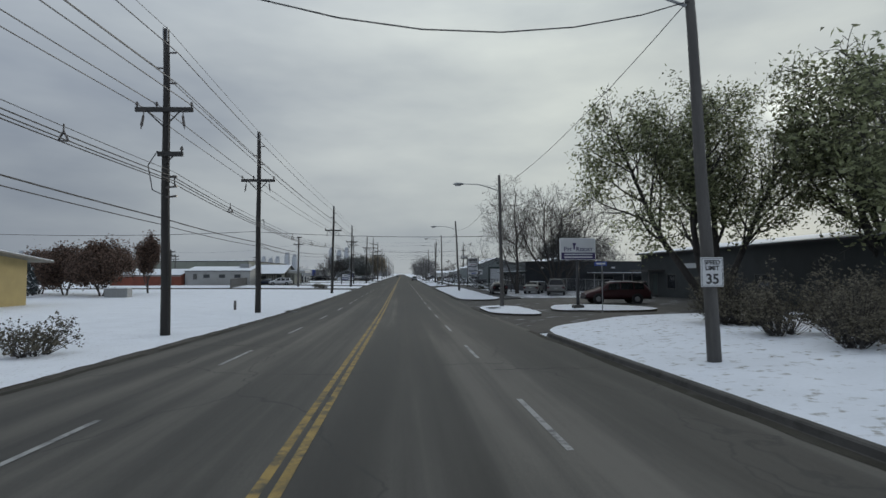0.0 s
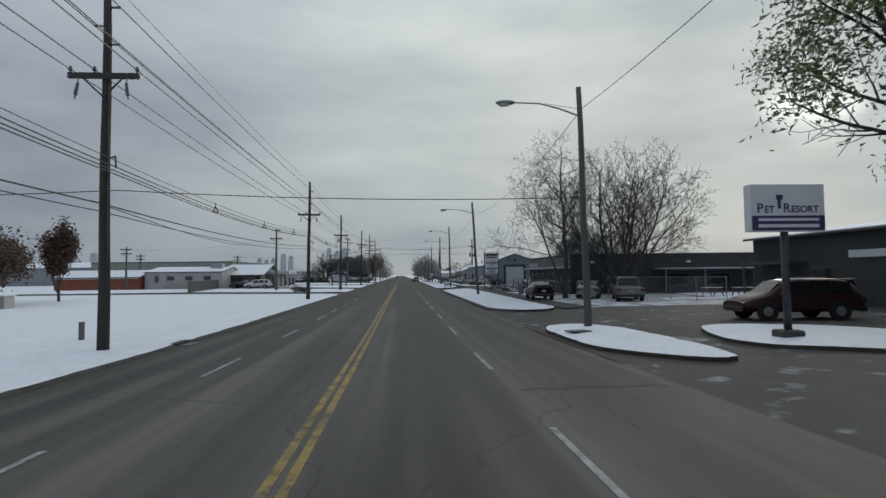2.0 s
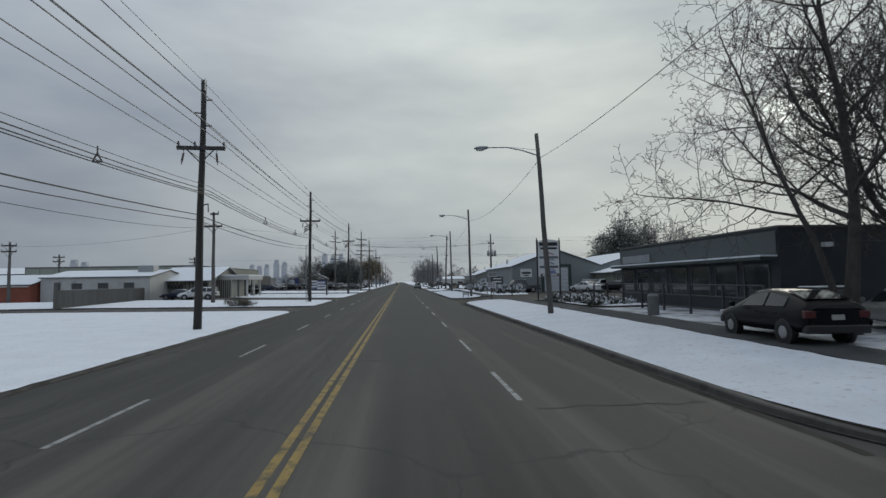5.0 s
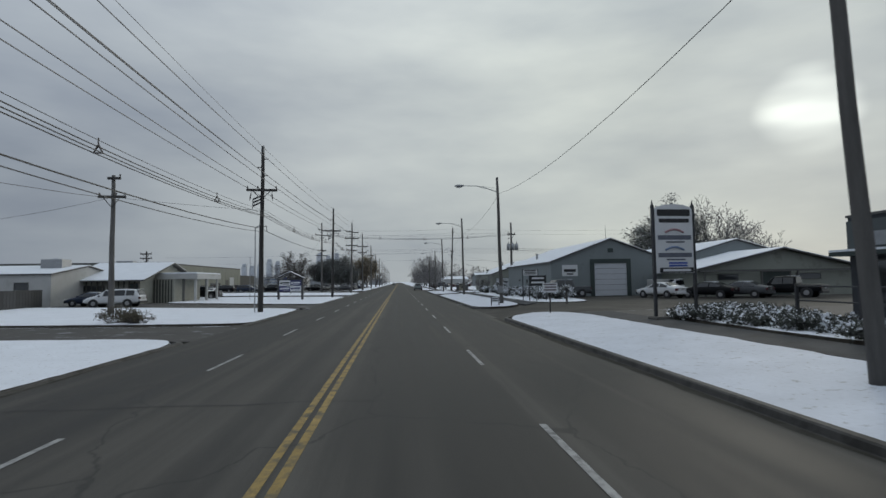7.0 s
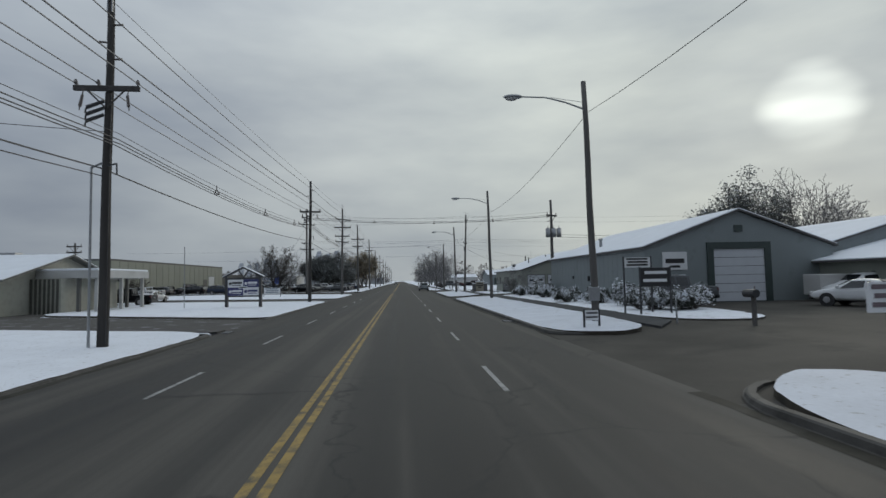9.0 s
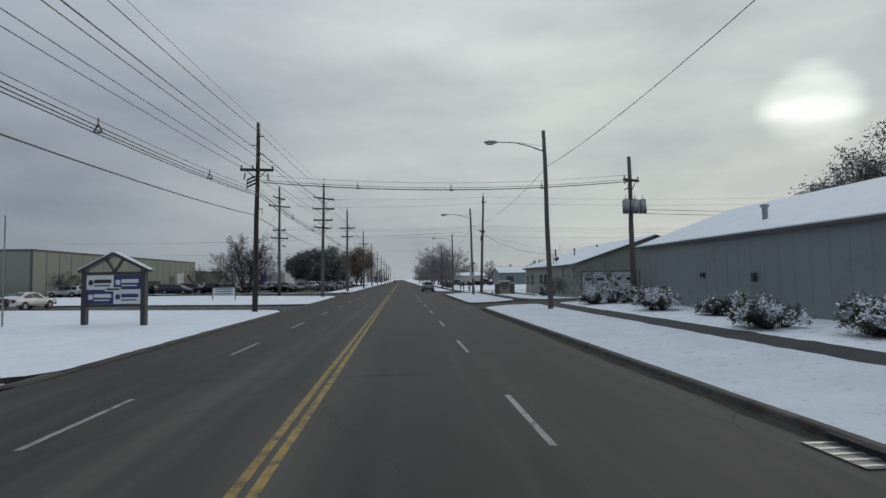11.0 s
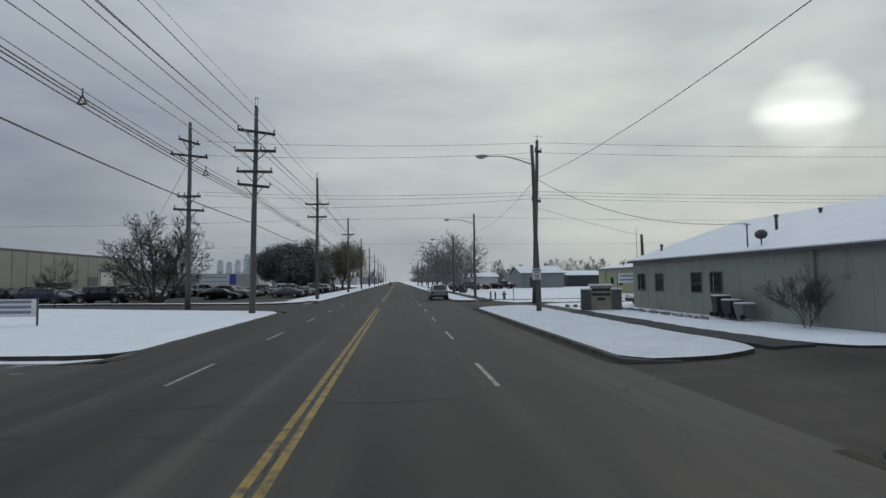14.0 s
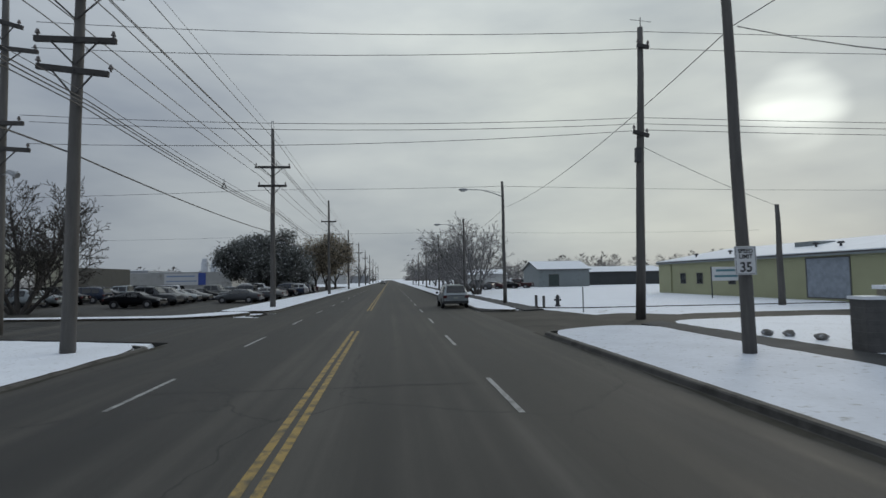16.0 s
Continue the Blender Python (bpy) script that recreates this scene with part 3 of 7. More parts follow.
def storm_inlet(side, y):
    x = XR if side > 0 else XL
    th = thing("storm_inlet", "dark storm drain inlet set in the kerb", "storm drain", pose(x, y, zr(y)), "storm drains", "structure")
    a, b = sorted((-side * 0.45, side * 0.02))
    part("grate", boxes((a, b, -0.5, 0.5, 0.006, 0.022)), DARK_STEEL, th)
    for i in range(5):
        part("grate_bar", boxes((a, b, -0.45 + i * 0.21, -0.39 + i * 0.21, 0.022, 0.03)), STEEL, th)
    a, b = sorted((-side * 0.01, side * 0.26))
    part("throat", boxes((a, b, -0.55, 0.55, 0.02, 0.085)), BLACK_INK, th)
    part("top_slab", boxes((a, b, -0.62, 0.62, 0.088, 0.115), bevel=.01), CONCRETE, th)


for sd, y in ((-1, 39.9), (-1, 116.6), (-1, 202.3), (1, 118.9)):
    storm_inlet(sd, y)


def kerb(side, y0, y1, first=(1.6, 1.3), last=(1.6, 1.3)):
    """A concrete kerb with its gutter, a real step beside the road, that turns in and drops at both ends."""
    x = XR if side > 0 else XL
    t = 0.148 if side > 0 else 0.07
    line = []
    for i in range(6, 0, -1):
        g = radians(12 * i)
        line.append((side * first[0] * (1 - math.cos(g)), y0 - first[1] * math.sin(g), (side * math.cos(g), math.sin(g)), 1 - 0.75 * i / 6))
    k = max(1, int((y1 - y0) / 3))
    line += [(0.0, y0 + (y1 - y0) * i / k, (side, 0.0), 1.0) for i in range(k + 1)]
    for i in range(1, 7):
        g = radians(12 * i)
        line.append((side * last[0] * (1 - math.cos(g)), y1 + last[1] * math.sin(g), (side * math.cos(g), -math.sin(g)), 1 - 0.75 * i / 6))
    V, F = [], []
    for dx, y, (nx, ny), h in line:
        h *= t
        prof = ((-0.03, 0.006), (0.0, 0.014), (0.025, h * 0.8), (0.06, h - 0.003), (0.2, h), (0.2, -0.1))
        z = zr(y) if abs(dx) < 0.05 else max(zr(y), lot_z(x + dx, y))
        V += [(x + dx + nx * a, y + ny * a, z + b) for a, b in prof]
    m = 6
    for i in range(len(line) - 1):
        for j in range(m - 1):
            F.append((i * m + j, i * m + j + 1, (i + 1) * m + j + 1, (i + 1) * m + j))
    tagged(part("kerb", (V, F), CONCRETE), "wet grey concrete kerb and gutter beside snow", "kerb", "kerbs", "structure")


def gutter_dirt(side, y0, y1, seed):
    """Wet grit and leaf litter washed along the foot of the kerb, with a ragged inner edge."""
    rng = random.Random(seed)
    x = XR if side > 0 else XL
    V, k = [], int((y1 - y0) / 0.6)
    w = 0.2
    for i in range(k + 1):
        y = y0 + (y1 - y0) * i / k
        w = min(0.34, max(0.04, w + rng.uniform(-0.07, 0.07)))
        V += [(x - side * 0.02, y, zr(y) + 0.007), (x - side * w, y, zr(y) + 0.0045)]
    F = [(2 * i, 2 * i + 1, 2 * i + 3, 2 * i + 2) for i in range(k)]
    tagged(part("gutter_dirt", (V, F), GUTTER), "dark wet grit lying along the kerb", "gutter dirt", kind="structure")


# driveway and lot surfaces
drape("lot_right_one", [(5.88, 23), (60, 23), (60, 100), (5.88, 100)], -0.015, LOT, step=2.6)
drape("lot_right_two", [(5.88, 100), (60, 100), (60, 200), (5.88, 200)], -0.015, WET_LOT, step=2.6)
drape("driveway_one", [(XL + 0.02, 91.5), (XL + 0.02, 98.8), (-70, 101), (-70, 96.5)], 0.0, LOT, step=4)
drape("driveway_two", [(XL + 0.02, 117), (XL + 0.02, 124.5), (-26, 131), (-30, 152), (-52, 152), (-46, 122), (-27, 120)], 0.0, LOT, step=4)
drape("driveway_three", [(XL + 0.02, 153.5), (XL + 0.02, 160.5), (-70, 166), (-70, 161)], 0.0, LOT, step=4)
drape("side_street", [(XL + 0.02, 186), (XL + 0.02, 199), (-13, 201), (-13, 330), (-85, 330), (-85, 196), (-30, 193)], 0.0, ASPHALT, step=4)


def snow(name, outline, material=SNOW, thick=0.16, jitter=0.05, seed=1, label="smooth thin snow cover on a grass verge"):
    ob = drape(name, outline, thick, material, step=2.0, skirt=0.2, jitter=jitter, seed=seed)
    tagged(ob, label, "snow verge")
    return ob


RX, LX = XR + 0.13, XL - 0.07
# right side, stretch by stretch
snow("verge_right_one", [(RX, -40), (RX, 21), (6.5, 23.6), (8.2, 25), (12, 26.4), (19, 27.2), (45, 28), (45, -40)], SNOW_GRASS, seed=2, label="thin snow with dead grass showing through")
snow("island_by_lamp", [(6.0, 35.5), (8.3, 31.6), (8.9, 33.4), (9.0, 38), (8.6, 42.3), (7.2, 43.6), (6.0, 42.5)], thick=0.13, jitter=0.09, seed=3, label="snow-covered kerbed island round a lamp pole")
snow("island_by_sign", [(9.9, 33.2), (13.6, 30.3), (16.5, 32), (15.8, 37), (12, 39.5), (10.4, 37.5)], thick=0.12, jitter=0.09, seed=4, label="snow-covered island round a sign post")
snow("verge_right_two", [(6.0, 58), (6.5, 54.5), (8.0, 52.4), (9.9, 52.0), (10.0, 98.0), (9.0, 101.6), (7.4, 101.4), (6.02, 99.0)], VERGE_SNOW, seed=5)
snow("verge_right_three", [(6.0, 113), (6.9, 110.4), (9.3, 109.8), (9.7, 114), (9.7, 150.6), (6.0, 151.2)], VERGE_SNOW, seed=6)
snow("verge_right_four", [(6.0, 158.2), (7.6, 157.7), (9.2, 157.9), (10.2, 158.6), (10.3, 186), (7.2, 186.2), (6.0, 184.5)], VERGE_SNOW, thick=0.12, seed=7)
snow("verge_right_five", [(6.02, 201), (7.2, 199), (8.4, 198.6), (8.6, 420), (6.0, 420)], seed=8)
snow("lawn_right_three", [(11.2, 113.5), (13.0, 111.2), (15.4, 111.6), (16.4, 117), (16.2, 151), (11.1, 150.2)], SNOW_GRASS, thick=0.07, jitter=0.09, seed=9, label="snow-dusted lawn with grass tufts in front of a metal building")
snow("lawn_right_four", [(11.8, 158.2), (13.2, 157.5), (19, 157.6), (20.5, 159.9), (21, 187.6), (11.7, 187.2)], thick=0.07, jitter=0.09, seed=10)
snow("lawn_right_five", [(10.1, 201), (12, 199), (60, 196), (60, 420), (10.0, 420)], thick=0.1, jitter=0.09, seed=11)
snow("planter_bed", [(12.7, 94.8), (12.05, 88.5), (12.05, 82.2), (13.0, 80.8), (16.5, 80.5), (16.6, 88.3), (17.8, 90), (18.2, 97.5), (16.6, 98.8)], SNOW_GRASS, 0.16, seed=12, label="raised planting bed with snow-covered dead plants")
snow("yard_snow", [(20.5, 59.6), (44, 59.6), (44, 70.4), (26.3, 70.4), (26.3, 62.2), (20.6, 61.4)], thick=0.05, jitter=0.12, seed=19, label="thin trampled snow in a fenced yard")
drape("slushy_lot", [(12.0, 52.5), (26, 52.5), (26, 70.8), (16.6, 70.8), (16.6, 82), (12.2, 82)], 0.012, SLUSH, step=3, skirt=0.05)
# left side
snow("field_left_one", [(LX, -40), (LX, 90.6), (-9.9, 91.8), (-70, 95.8), (-70, -40)], thick=0.10, seed=13, label="broad snow field with a smooth surface")
snow("field_left_two", [(LX, 99.5), (LX, 115), (-9.8, 116.6), (-24, 120.5), (-29, 121.2), (-34, 123.4), (-70, 123.4), (-70, 101.6)], thick=0.10, seed=14, label="snow-covered lawn between two driveways")
snow("field_left_three", [(LX, 125.2), (LX, 152.2), (-10, 153.1), (-70, 160.4), (-70, 153), (-30.5, 152.8), (-26.5, 132)], thick=0.10, seed=15, label="snow-covered lawn between two driveways")
snow("field_left_four", [(LX, 161.4), (LX, 184.2), (-10.2, 185.6), (-30, 192), (-85, 195), (-85, 168), (-70, 166.8)], thick=0.10, seed=16, label="snow-covered lawn beside a side street")
snow("verge_left_five", [(LX, 204.2), (-9.9, 204.1), (-12.4, 204.0), (-12.8, 330), (-85, 331), (-85, 480), (LX, 480)], seed=17, label="narrow snow strip between road and car park")
snow("strip_by_car_park", [(-9.6, 200.9), (-12.2, 198.2), (-22, 198.6), (-45, 200.5), (-45, 202), (-22, 200.2), (-13.2, 200.2), (-12.4, 203.5), (-9.6, 204.0)], seed=18, label="narrow snow strip along the edge of a car park")
for a, b, p, q in ((-60, 21.0, (2, 2), (2.4, 2.6)), (58.2, 98.9, (2.6, 5.4), (2.2, 2.6)), (113.2, 150.4, (3, 3), (1.6, 0.7)), (158.5, 184.6, (2.2, 0.8), (2, 1.6)), (201, 420, (2, 2), (2, 2))):
    kerb(1, a, b, p, q)
for a, b in ((-60, 90.5), (99.5, 115), (125.5, 152.5), (161.5, 184), (202, 480)):
    kerb(-1, a, b)
for k, (sd, a, b) in enumerate(((1, -60, 24.0), (1, 33, 44), (1, 55, 101), (1, 110, 151), (1, 158, 186), (1, 201, 330), (-1, -60, 91), (-1, 99, 115.5), (-1, 125, 153), (-1, 161, 185), (-1, 202, 330))):
    gutter_dirt(sd, a, b, 600 + k)
# sidewalks behind the right verges
drape("sidewalk_one", [(10.2, 52.2), (11.8, 52.2), (11.8, 99), (10.2, 99)], 0.075, WALK, step=1.6, skirt=0.1)
drape("sidewalk_two", [(9.85, 110.5), (11.05, 112), (11.0, 150.4), (9.85, 150.4)], 0.075, WALK, step=1.2, skirt=0.1)
drape("sidewalk_three", [(10.4, 158.4), (11.65, 158.4), (11.6, 187), (10.4, 186.2)], 0.075, WALK, step=1.2, skirt=0.1)
drape("sidewalk_four", [(8.7, 198.7), (10.0, 198.9), (9.95, 300), (8.7, 300)], 0.075, WALK, step=1.2, skirt=0.1)

# ---- poles ----


def insulator(parent, p, h=0.16, r=0.05, name="insulator"):
    x, y, z = p
    V, F = tubes([((x, y, z), (x, y, z + h * 0.4), r * 0.5, r * 0.5), ((x, y, z + h * 0.4), (x, y, z + h * 0.65), r * 1.2, r * 0.9), ((x, y, z + h * 0.65), (x, y, z + h), r * 0.9, r * 0.5)], 6)
    return part(name, (V, F), PORCELAIN, parent)


def crossarm(parent, z, x0, x1, pins, tilt=0.0, brace=0.7, face=-0.17):
    xm = (x0 + x1) / 2
    bm = bmesh.new()
    box(bm, x0, x1, face - 0.07, face + 0.06, -0.095, 0.095, 0.014)
    bmesh.ops.rotate(bm, verts=bm.verts, cent=(xm, 0, 0), matrix=Matrix.Rotation(tilt, 3, "Y"))
    bmesh.ops.translate(bm, verts=bm.verts, vec=(0, 0, z))
    arm = part("crossarm", bm, ARM_WOOD, parent)

    def level(p):
        return z - math.tan(tilt) * (p - xm)

    for s in (x0, x1):
        if abs(s) > 0.6:
            q = s * 0.6
            part("brace", tubes([((q, face - 0.08, level(q) - 0.05), (0.03 if q > 0 else -0.03, face - 0.01, z - brace), 0.03, 0.03)], 5), ARM_WOOD, parent)
    for p in pins:
        insulator(arm, (p, face, level(p) + 0.085), 0.24, 0.07)
    part("through_bolt", tubes([((0, face - 0.12, level(0)), (0, face + 0.06, level(0)), 0.03, 0.03)], 6), DARK_STEEL, arm)
    return arm


def pole_shaft(parent, h, r0, r1, material, sink=0.25):
    n = 6
    pts = [(0.02 * math.sin(i * 1.7), 0, -sink + (h + sink) * i / n) for i in range(n + 1)]
    return part("pole", rod(pts, [r0 + (r1 - r0) * i / n for i in range(n + 1)], 10), material, parent, smooth=True)


def line_pole(x, y, h, kind, label, material=POLE_WOOD, lean=0.0):
    """A pole of the roadside power line, with its arms."""
    z = snow_z(x, y)
    th = thing("utility_pole", label, "utility pole", pose(x - math.tan(radians(lean)) * h * 0.6, y, z, 0, lean, 0), "power line poles")
    pole_shaft(th, h - z, 0.20, 0.12, material)
    H = h - z
    if kind == "arm":
        part("top_bracket", boxes((-0.1, -0.06, -0.14, -0.08, H - 0.55, H + 0.05), (0.06, 0.1, -0.14, -0.08, H - 0.55, H + 0.05)), STEEL, th)
        for s, dz in ((1, 1.0), (-1, 1.66), (1, 2.3)):
            so = part("standoff", tubes([((0, 0, H - dz), (s * 0.42, 0, H - dz + 0.02), 0.03, 0.045)], 6), PORCELAIN, th)
        crossarm(th, H - 3.45, -1.15, 1.15, (-1.08, -0.3, 1.08))
        for s in (-1, 1):
            part("hanging_cutout", tubes([((s * 0.78, -0.24, H - 3.5), (s * 0.78, -0.27, H - 3.78), 0.02, 0.02), ((s * 0.78, -0.27, H - 3.74), (s * 0.84, -0.3, H - 4.16), 0.05, 0.06), ((s * 0.84, -0.3, H - 4.16), (s * 0.86, -0.3, H - 4.3), 0.025, 0.02)], 6), PORCELAIN, th)
        part("spacer_bracket", tubes([((0, -0.1, H - 6.3), (0.4, -0.15, H - 6.2), 0.03, 0.03), ((0.4, -0.15, H - 6.2), (0.42, -0.15, H - 6.6), 0.03, 0.03)], 6), DARK_STEEL, th)
        part("ground_wire", tubes([((0.16, -0.12, 0.1), (0.13, -0.1, H - 3.6), 0.012, 0.012)], 4), DARK_STEEL, th)
    return th, H


LINE = [(-10.0, -28.0, 13.0), (-10.6, 9.4, 13.1), (-9.84, 22.5, 13.1), (-10.12, 37.8, 12.85), (-9.75, 75.3, 12.4), (-10.5, 111.0, 12.9), (-10.0, 150.9, 13.6)]
POLE_LEANS = {22.5: -0.9, 37.8: -0.3, 75.3: 0.95, 111.0: 0.6, 150.9: 0.85}
for x, y, h in LINE:
    th, H = line_pole(x, y, h, "arm", "dark weathered wooden utility pole with crossarm standing in snow", lean=POLE_LEANS.get(y, 0.0))
    if y == 22.5:
        crossarm(th, H - 5.3, -0.25, 0.75, (0.7,), brace=0.4)
        part("cable_loop", tubes([((-0.2, -0.3, H - 5.2), (-0.55, -0.35, H - 5.8), 0.02, 0.02), ((-0.55, -0.35, H - 5.8), (-0.4, -0.3, H - 6.8), 0.02, 0.02), ((-0.4, -0.3, H - 6.8), (0, -0.2, H - 7.0), 0.02, 0.02)], 5), WIRE, th)
        for dz in (6.3, 6.7, 7.1):
            part("cutout", tubes([((0.1, -0.2, H - dz), (0.55, -0.25, H - dz + 0.05), 0.03, 0.05)], 6), PORCELAIN, th)
    if y in (111.0, 150.9):
        for dz in (3.9, 4.15, 4.4):
            part("cutout", tubes([((-0.1, -0.12, H - dz), (-0.62, -0.3, H - dz - 0.3), 0.06, 0.07), ((-0.62, -0.3, H - dz - 0.3), (-0.66, -0.3, H - dz - 0.52), 0.03, 0.03)], 6), DARK_STEEL, th)


def tall_pole(x, y, h, arms, label, slot=True, lean=0.0):
    z = snow_z(x, y)
    th = thing("utility_pole", label, "utility pole", pose(x - math.tan(radians(lean)) * h * 0.6, y, z, 0, lean, 0), "power line poles")
    H = h - z
    pole_shaft(th, H - (0.5 if slot else 0), 0.23, 0.13, POLE_GREY)
    if slot:
        part("top_bracket", boxes((-0.11, -0.07, -0.05, 0.05, H - 0.75, H + 0.1), (0.07, 0.11, -0.05, 0.05, H - 0.75, H + 0.1), (-0.11, 0.11, -0.05, 0.05, H + 0.1, H + 0.14)), STEEL, th)
    for za, a, b, tilt, pins in arms:
        crossarm(th, za - z, a, b, pins, tilt, 0.8)
    return th


tall_pole(-9.97, 182.8, 15.4, [(12.98, -1.25, 1.4, 0.12, (-1.2, 1.3)), (11.62, -1.4, 1.45, 0.0, (-1.4, 0.4, 1.4)), (10.12, -1.25, 1.25, 0.0, (-1.15, 1.15)), (9.12, -1.15, 1.05, 0.09, (-1.1, 1.1))], "tall grey wooden utility pole with four crossarms", lean=0.8)
g_pole = tall_pole(-17.31, 190.3, 15.9, [(14.2, -0.9, 0.9, 0.28, (-0.8, 0.7)), (13.0, -1.5, 1.55, 0.1, (-1.4, 1.4)), (9.55, -0.9, 1.0, 0.0, (-0.8, -0.3, 0.8)), (8.4, -1.2, 1.3, 0.06, (-1.1, 1.2))], "tall grey wooden utility pole with angled crossarms and a small lamp", False)
part("lamp_bracket", tubes([((0.1, -0.1, 7.0), (0.55, -0.3, 7.15), 0.025, 0.025), ((0.5, -0.3, 7.15), (0.95, -0.4, 6.95), 0.10, 0.14)], 8), STEEL, g_pole)
tall_pole(-9.53, 209.4, 15.4, [(11.65, -1.4, 1.45, 0.0, (-1.3, 0.3, 1.35)), (10.1, -1.15, 1.15, 0.0, (-1.05, 1.05))], "tall grey wooden utility pole with two crossarms")
for x, y, h in ((-9.3, 247.6, 14.6), (-9.6, 290, 14), (-9.6, 332, 14), (-9.6, 375, 14), (-9.6, 420, 14), (-9.6, 470, 14), (-9.6, 530, 14), (-9.6, 600, 14)):
    tall_pole(x, y, h, [(h - 3.3, -1.15, 1.15, 0.0, (-1.05, 1.05))], "distant wooden utility pole with a crossarm", False)
tall_pole(-21.3, 110.7, 10.55, [(8.9, -1.0, 1.0, 0.0, (-0.9, 0.3, 0.9)), (10.3, -0.35, 0.6, 0.0, (0.55,))], "dark wooden utility pole with a short crossarm", False)
for x, y, h in ((-52, 123.4, 8.4), (-62, 150, 8.2), (-45, 168, 8.4)):
    tall_pole(x, y, h, [(h - 0.5, -1.0, 1.0, 0.0, (-0.9, 0.9)), (h - 1.3, -1.0, 1.0, 0.0, (-0.9, 0.9))], "far wooden utility pole behind low buildings", False)

# ---- street lamps ----


def street_lamp(x, y, h, arm=2.9, sign=False, lean=0.0):
    z = snow_z(x, y)
    th = thing("street_lamp", "weathered wooden street lamp pole with a curved steel arm", "street lamp", pose(x, y, z, 0, lean, 0), "street lamps")
    H = h - z
    pole_shaft(th, H, 0.17, 0.11, POLE_GREY)
    pts = [(-0.1, H - 1.25), (-0.9, H - 0.95), (-1.8, H - 0.72), (-arm, H - 0.68)]
    part("arm", rod([(a, 0, b) for a, b in pts], [0.04, 0.036, 0.032, 0.03], 6), STEEL, th)
    part("arm_stay", tubes([((-0.1, 0, H - 0.95), (-1.6, 0, H - 0.72), 0.012, 0.012)], 4), STEEL, th)
    bm = bmesh.new()
    bmesh.ops.create_uvsphere(bm, u_segments=12, v_segments=8, radius=1.0, matrix=Matrix.Translation((-arm - 0.38, 0, H - 0.68)) @ Matrix.Diagonal((0.45, 0.19, 0.11, 1)))
    head = part("lamp_head", bm, STEEL, th, smooth=True)
    bm = bmesh.new()
    bmesh.ops.create_uvsphere(bm, u_segments=10, v_segments=6, radius=1.0, matrix=Matrix.Translation((-arm - 0.45, 0, H - 0.76)) @ Matrix.Diagonal((0.28, 0.15, 0.10, 1)))
    part("lens", bm, CLEAR_LENS, head, smooth=True)
    return th


LAMPS = [(7.62, 12.6, 10.9), (7.85, 41.5, 10.7), (8.45, 78.4, 10.7), (8.62, 114.0, 11.1), (9.12, 144.0, 11.2), (9.03, 177.6, 10.9), (9.5, 208.3, 10.3), (9.2, 229.9, 9.6), (9.0, 262, 10.4), (9.0, 296, 10.4), (9.0, 332, 10.4), (9.0, 372, 10.4)]
LAMP_LEANS = {12.6: -2.6, 41.5: -0.9, 78.4: -3.0, 114.0: -0.9, 144.0: -0.9, 177.6: -1.2}
for x, y, h in LAMPS:
    street_lamp(x, y, h, lean=LAMP_LEANS.get(y, 0.0))


def speed_sign(x, y, z):
    th = thing("speed_limit_sign", "white speed limit sign with black lettering strapped to a wooden pole", "road sign", pose(x, y, z))
    part("plate", boxes((-0.29, 0.29, -0.012, 0.012, 0, 0.72), bevel=0.01), WHITE_SIGN, th)
    rows = ((-0.265, 0.265, 0.69, 0.70), (-0.265, 0.265, 0.02, 0.03), (-0.265, -0.255, 0.02, 0.70), (0.255, 0.265, 0.02, 0.70))
    for a, b, c, d in rows:
        part("border", boxes((a, b, -0.016, -0.012, c, d)), BLACK_INK, th)
    for text, size, zz in (("SPEED", 0.15, 0.55), ("LIMIT", 0.15, 0.41), ("35", 0.34, 0.08)):
        cu = bpy.data.curves.new("lettering", "FONT")
        cu.body, cu.size, cu.align_x, cu.extrude = text, size, "CENTER", 0.002
        cu.offset = 0.008 if size > 0.2 else 0.004
        cu.materials.append(BLACK_INK)
        ob = new("lettering", cu)
        ob.parent = th
        ob.matrix_local = pose(0, -0.016, zz, 90, 0, 0)
    part("strap", boxes((-0.2, 0.2, 0.012, 0.05, 0.5, 0.54), (-0.2, 0.2, 0.012, 0.05, 0.14, 0.18)), STEEL, th)


speed_sign(7.47, 12.36, 2.52)
speed_sign(8.87, 177.37, 2.2)

# ---- wires ----


def wire(name, pts, sag, r, material=WIRE, label="thin black overhead cable", seg=10):
    q = []
    for a, b in zip(pts, pts[1:]):
        a, b = Vector(a), Vector(b)
        s = sag * min(1.0, ((b - a).length / 40.0)) ** 2
        q += [a.lerp(b, i / seg) - Vector((0, 0, 4 * s * (i / seg) * (1 - i / seg))) for i in range(seg)]
    q.append(Vector(pts[-1]))
    return tagged(part(name, rod(q, r, 4), material), label, "overhead cable", "overhead cables")


ROUTE = LINE + [(-9.97, 182.8, 15.4), (-9.53, 209.4, 15.4), (-9.3, 247.6, 14.6), (-9.6, 290, 14), (-9.6, 375, 14), (-9.6, 470, 14), (-9.6, 600, 14)]


BUNDLE_Z = ((-30, 7.2), (9.4, 7.0), (22.5, 6.75), (37.8, 6.2), (75.3, 6.75), (111, 7.5), (150.9, 8.35), (182.8, 8.05), (260, 7.6), (700, 7.0))
PHONE_Z = ((-30, 5.9), (9.4, 5.7), (22.5, 5.2), (37.8, 5.1), (75.3, 5.7), (111, 6.55), (150.9, 6.95), (182.8, 6.5), (260, 6.0), (700, 5.4))


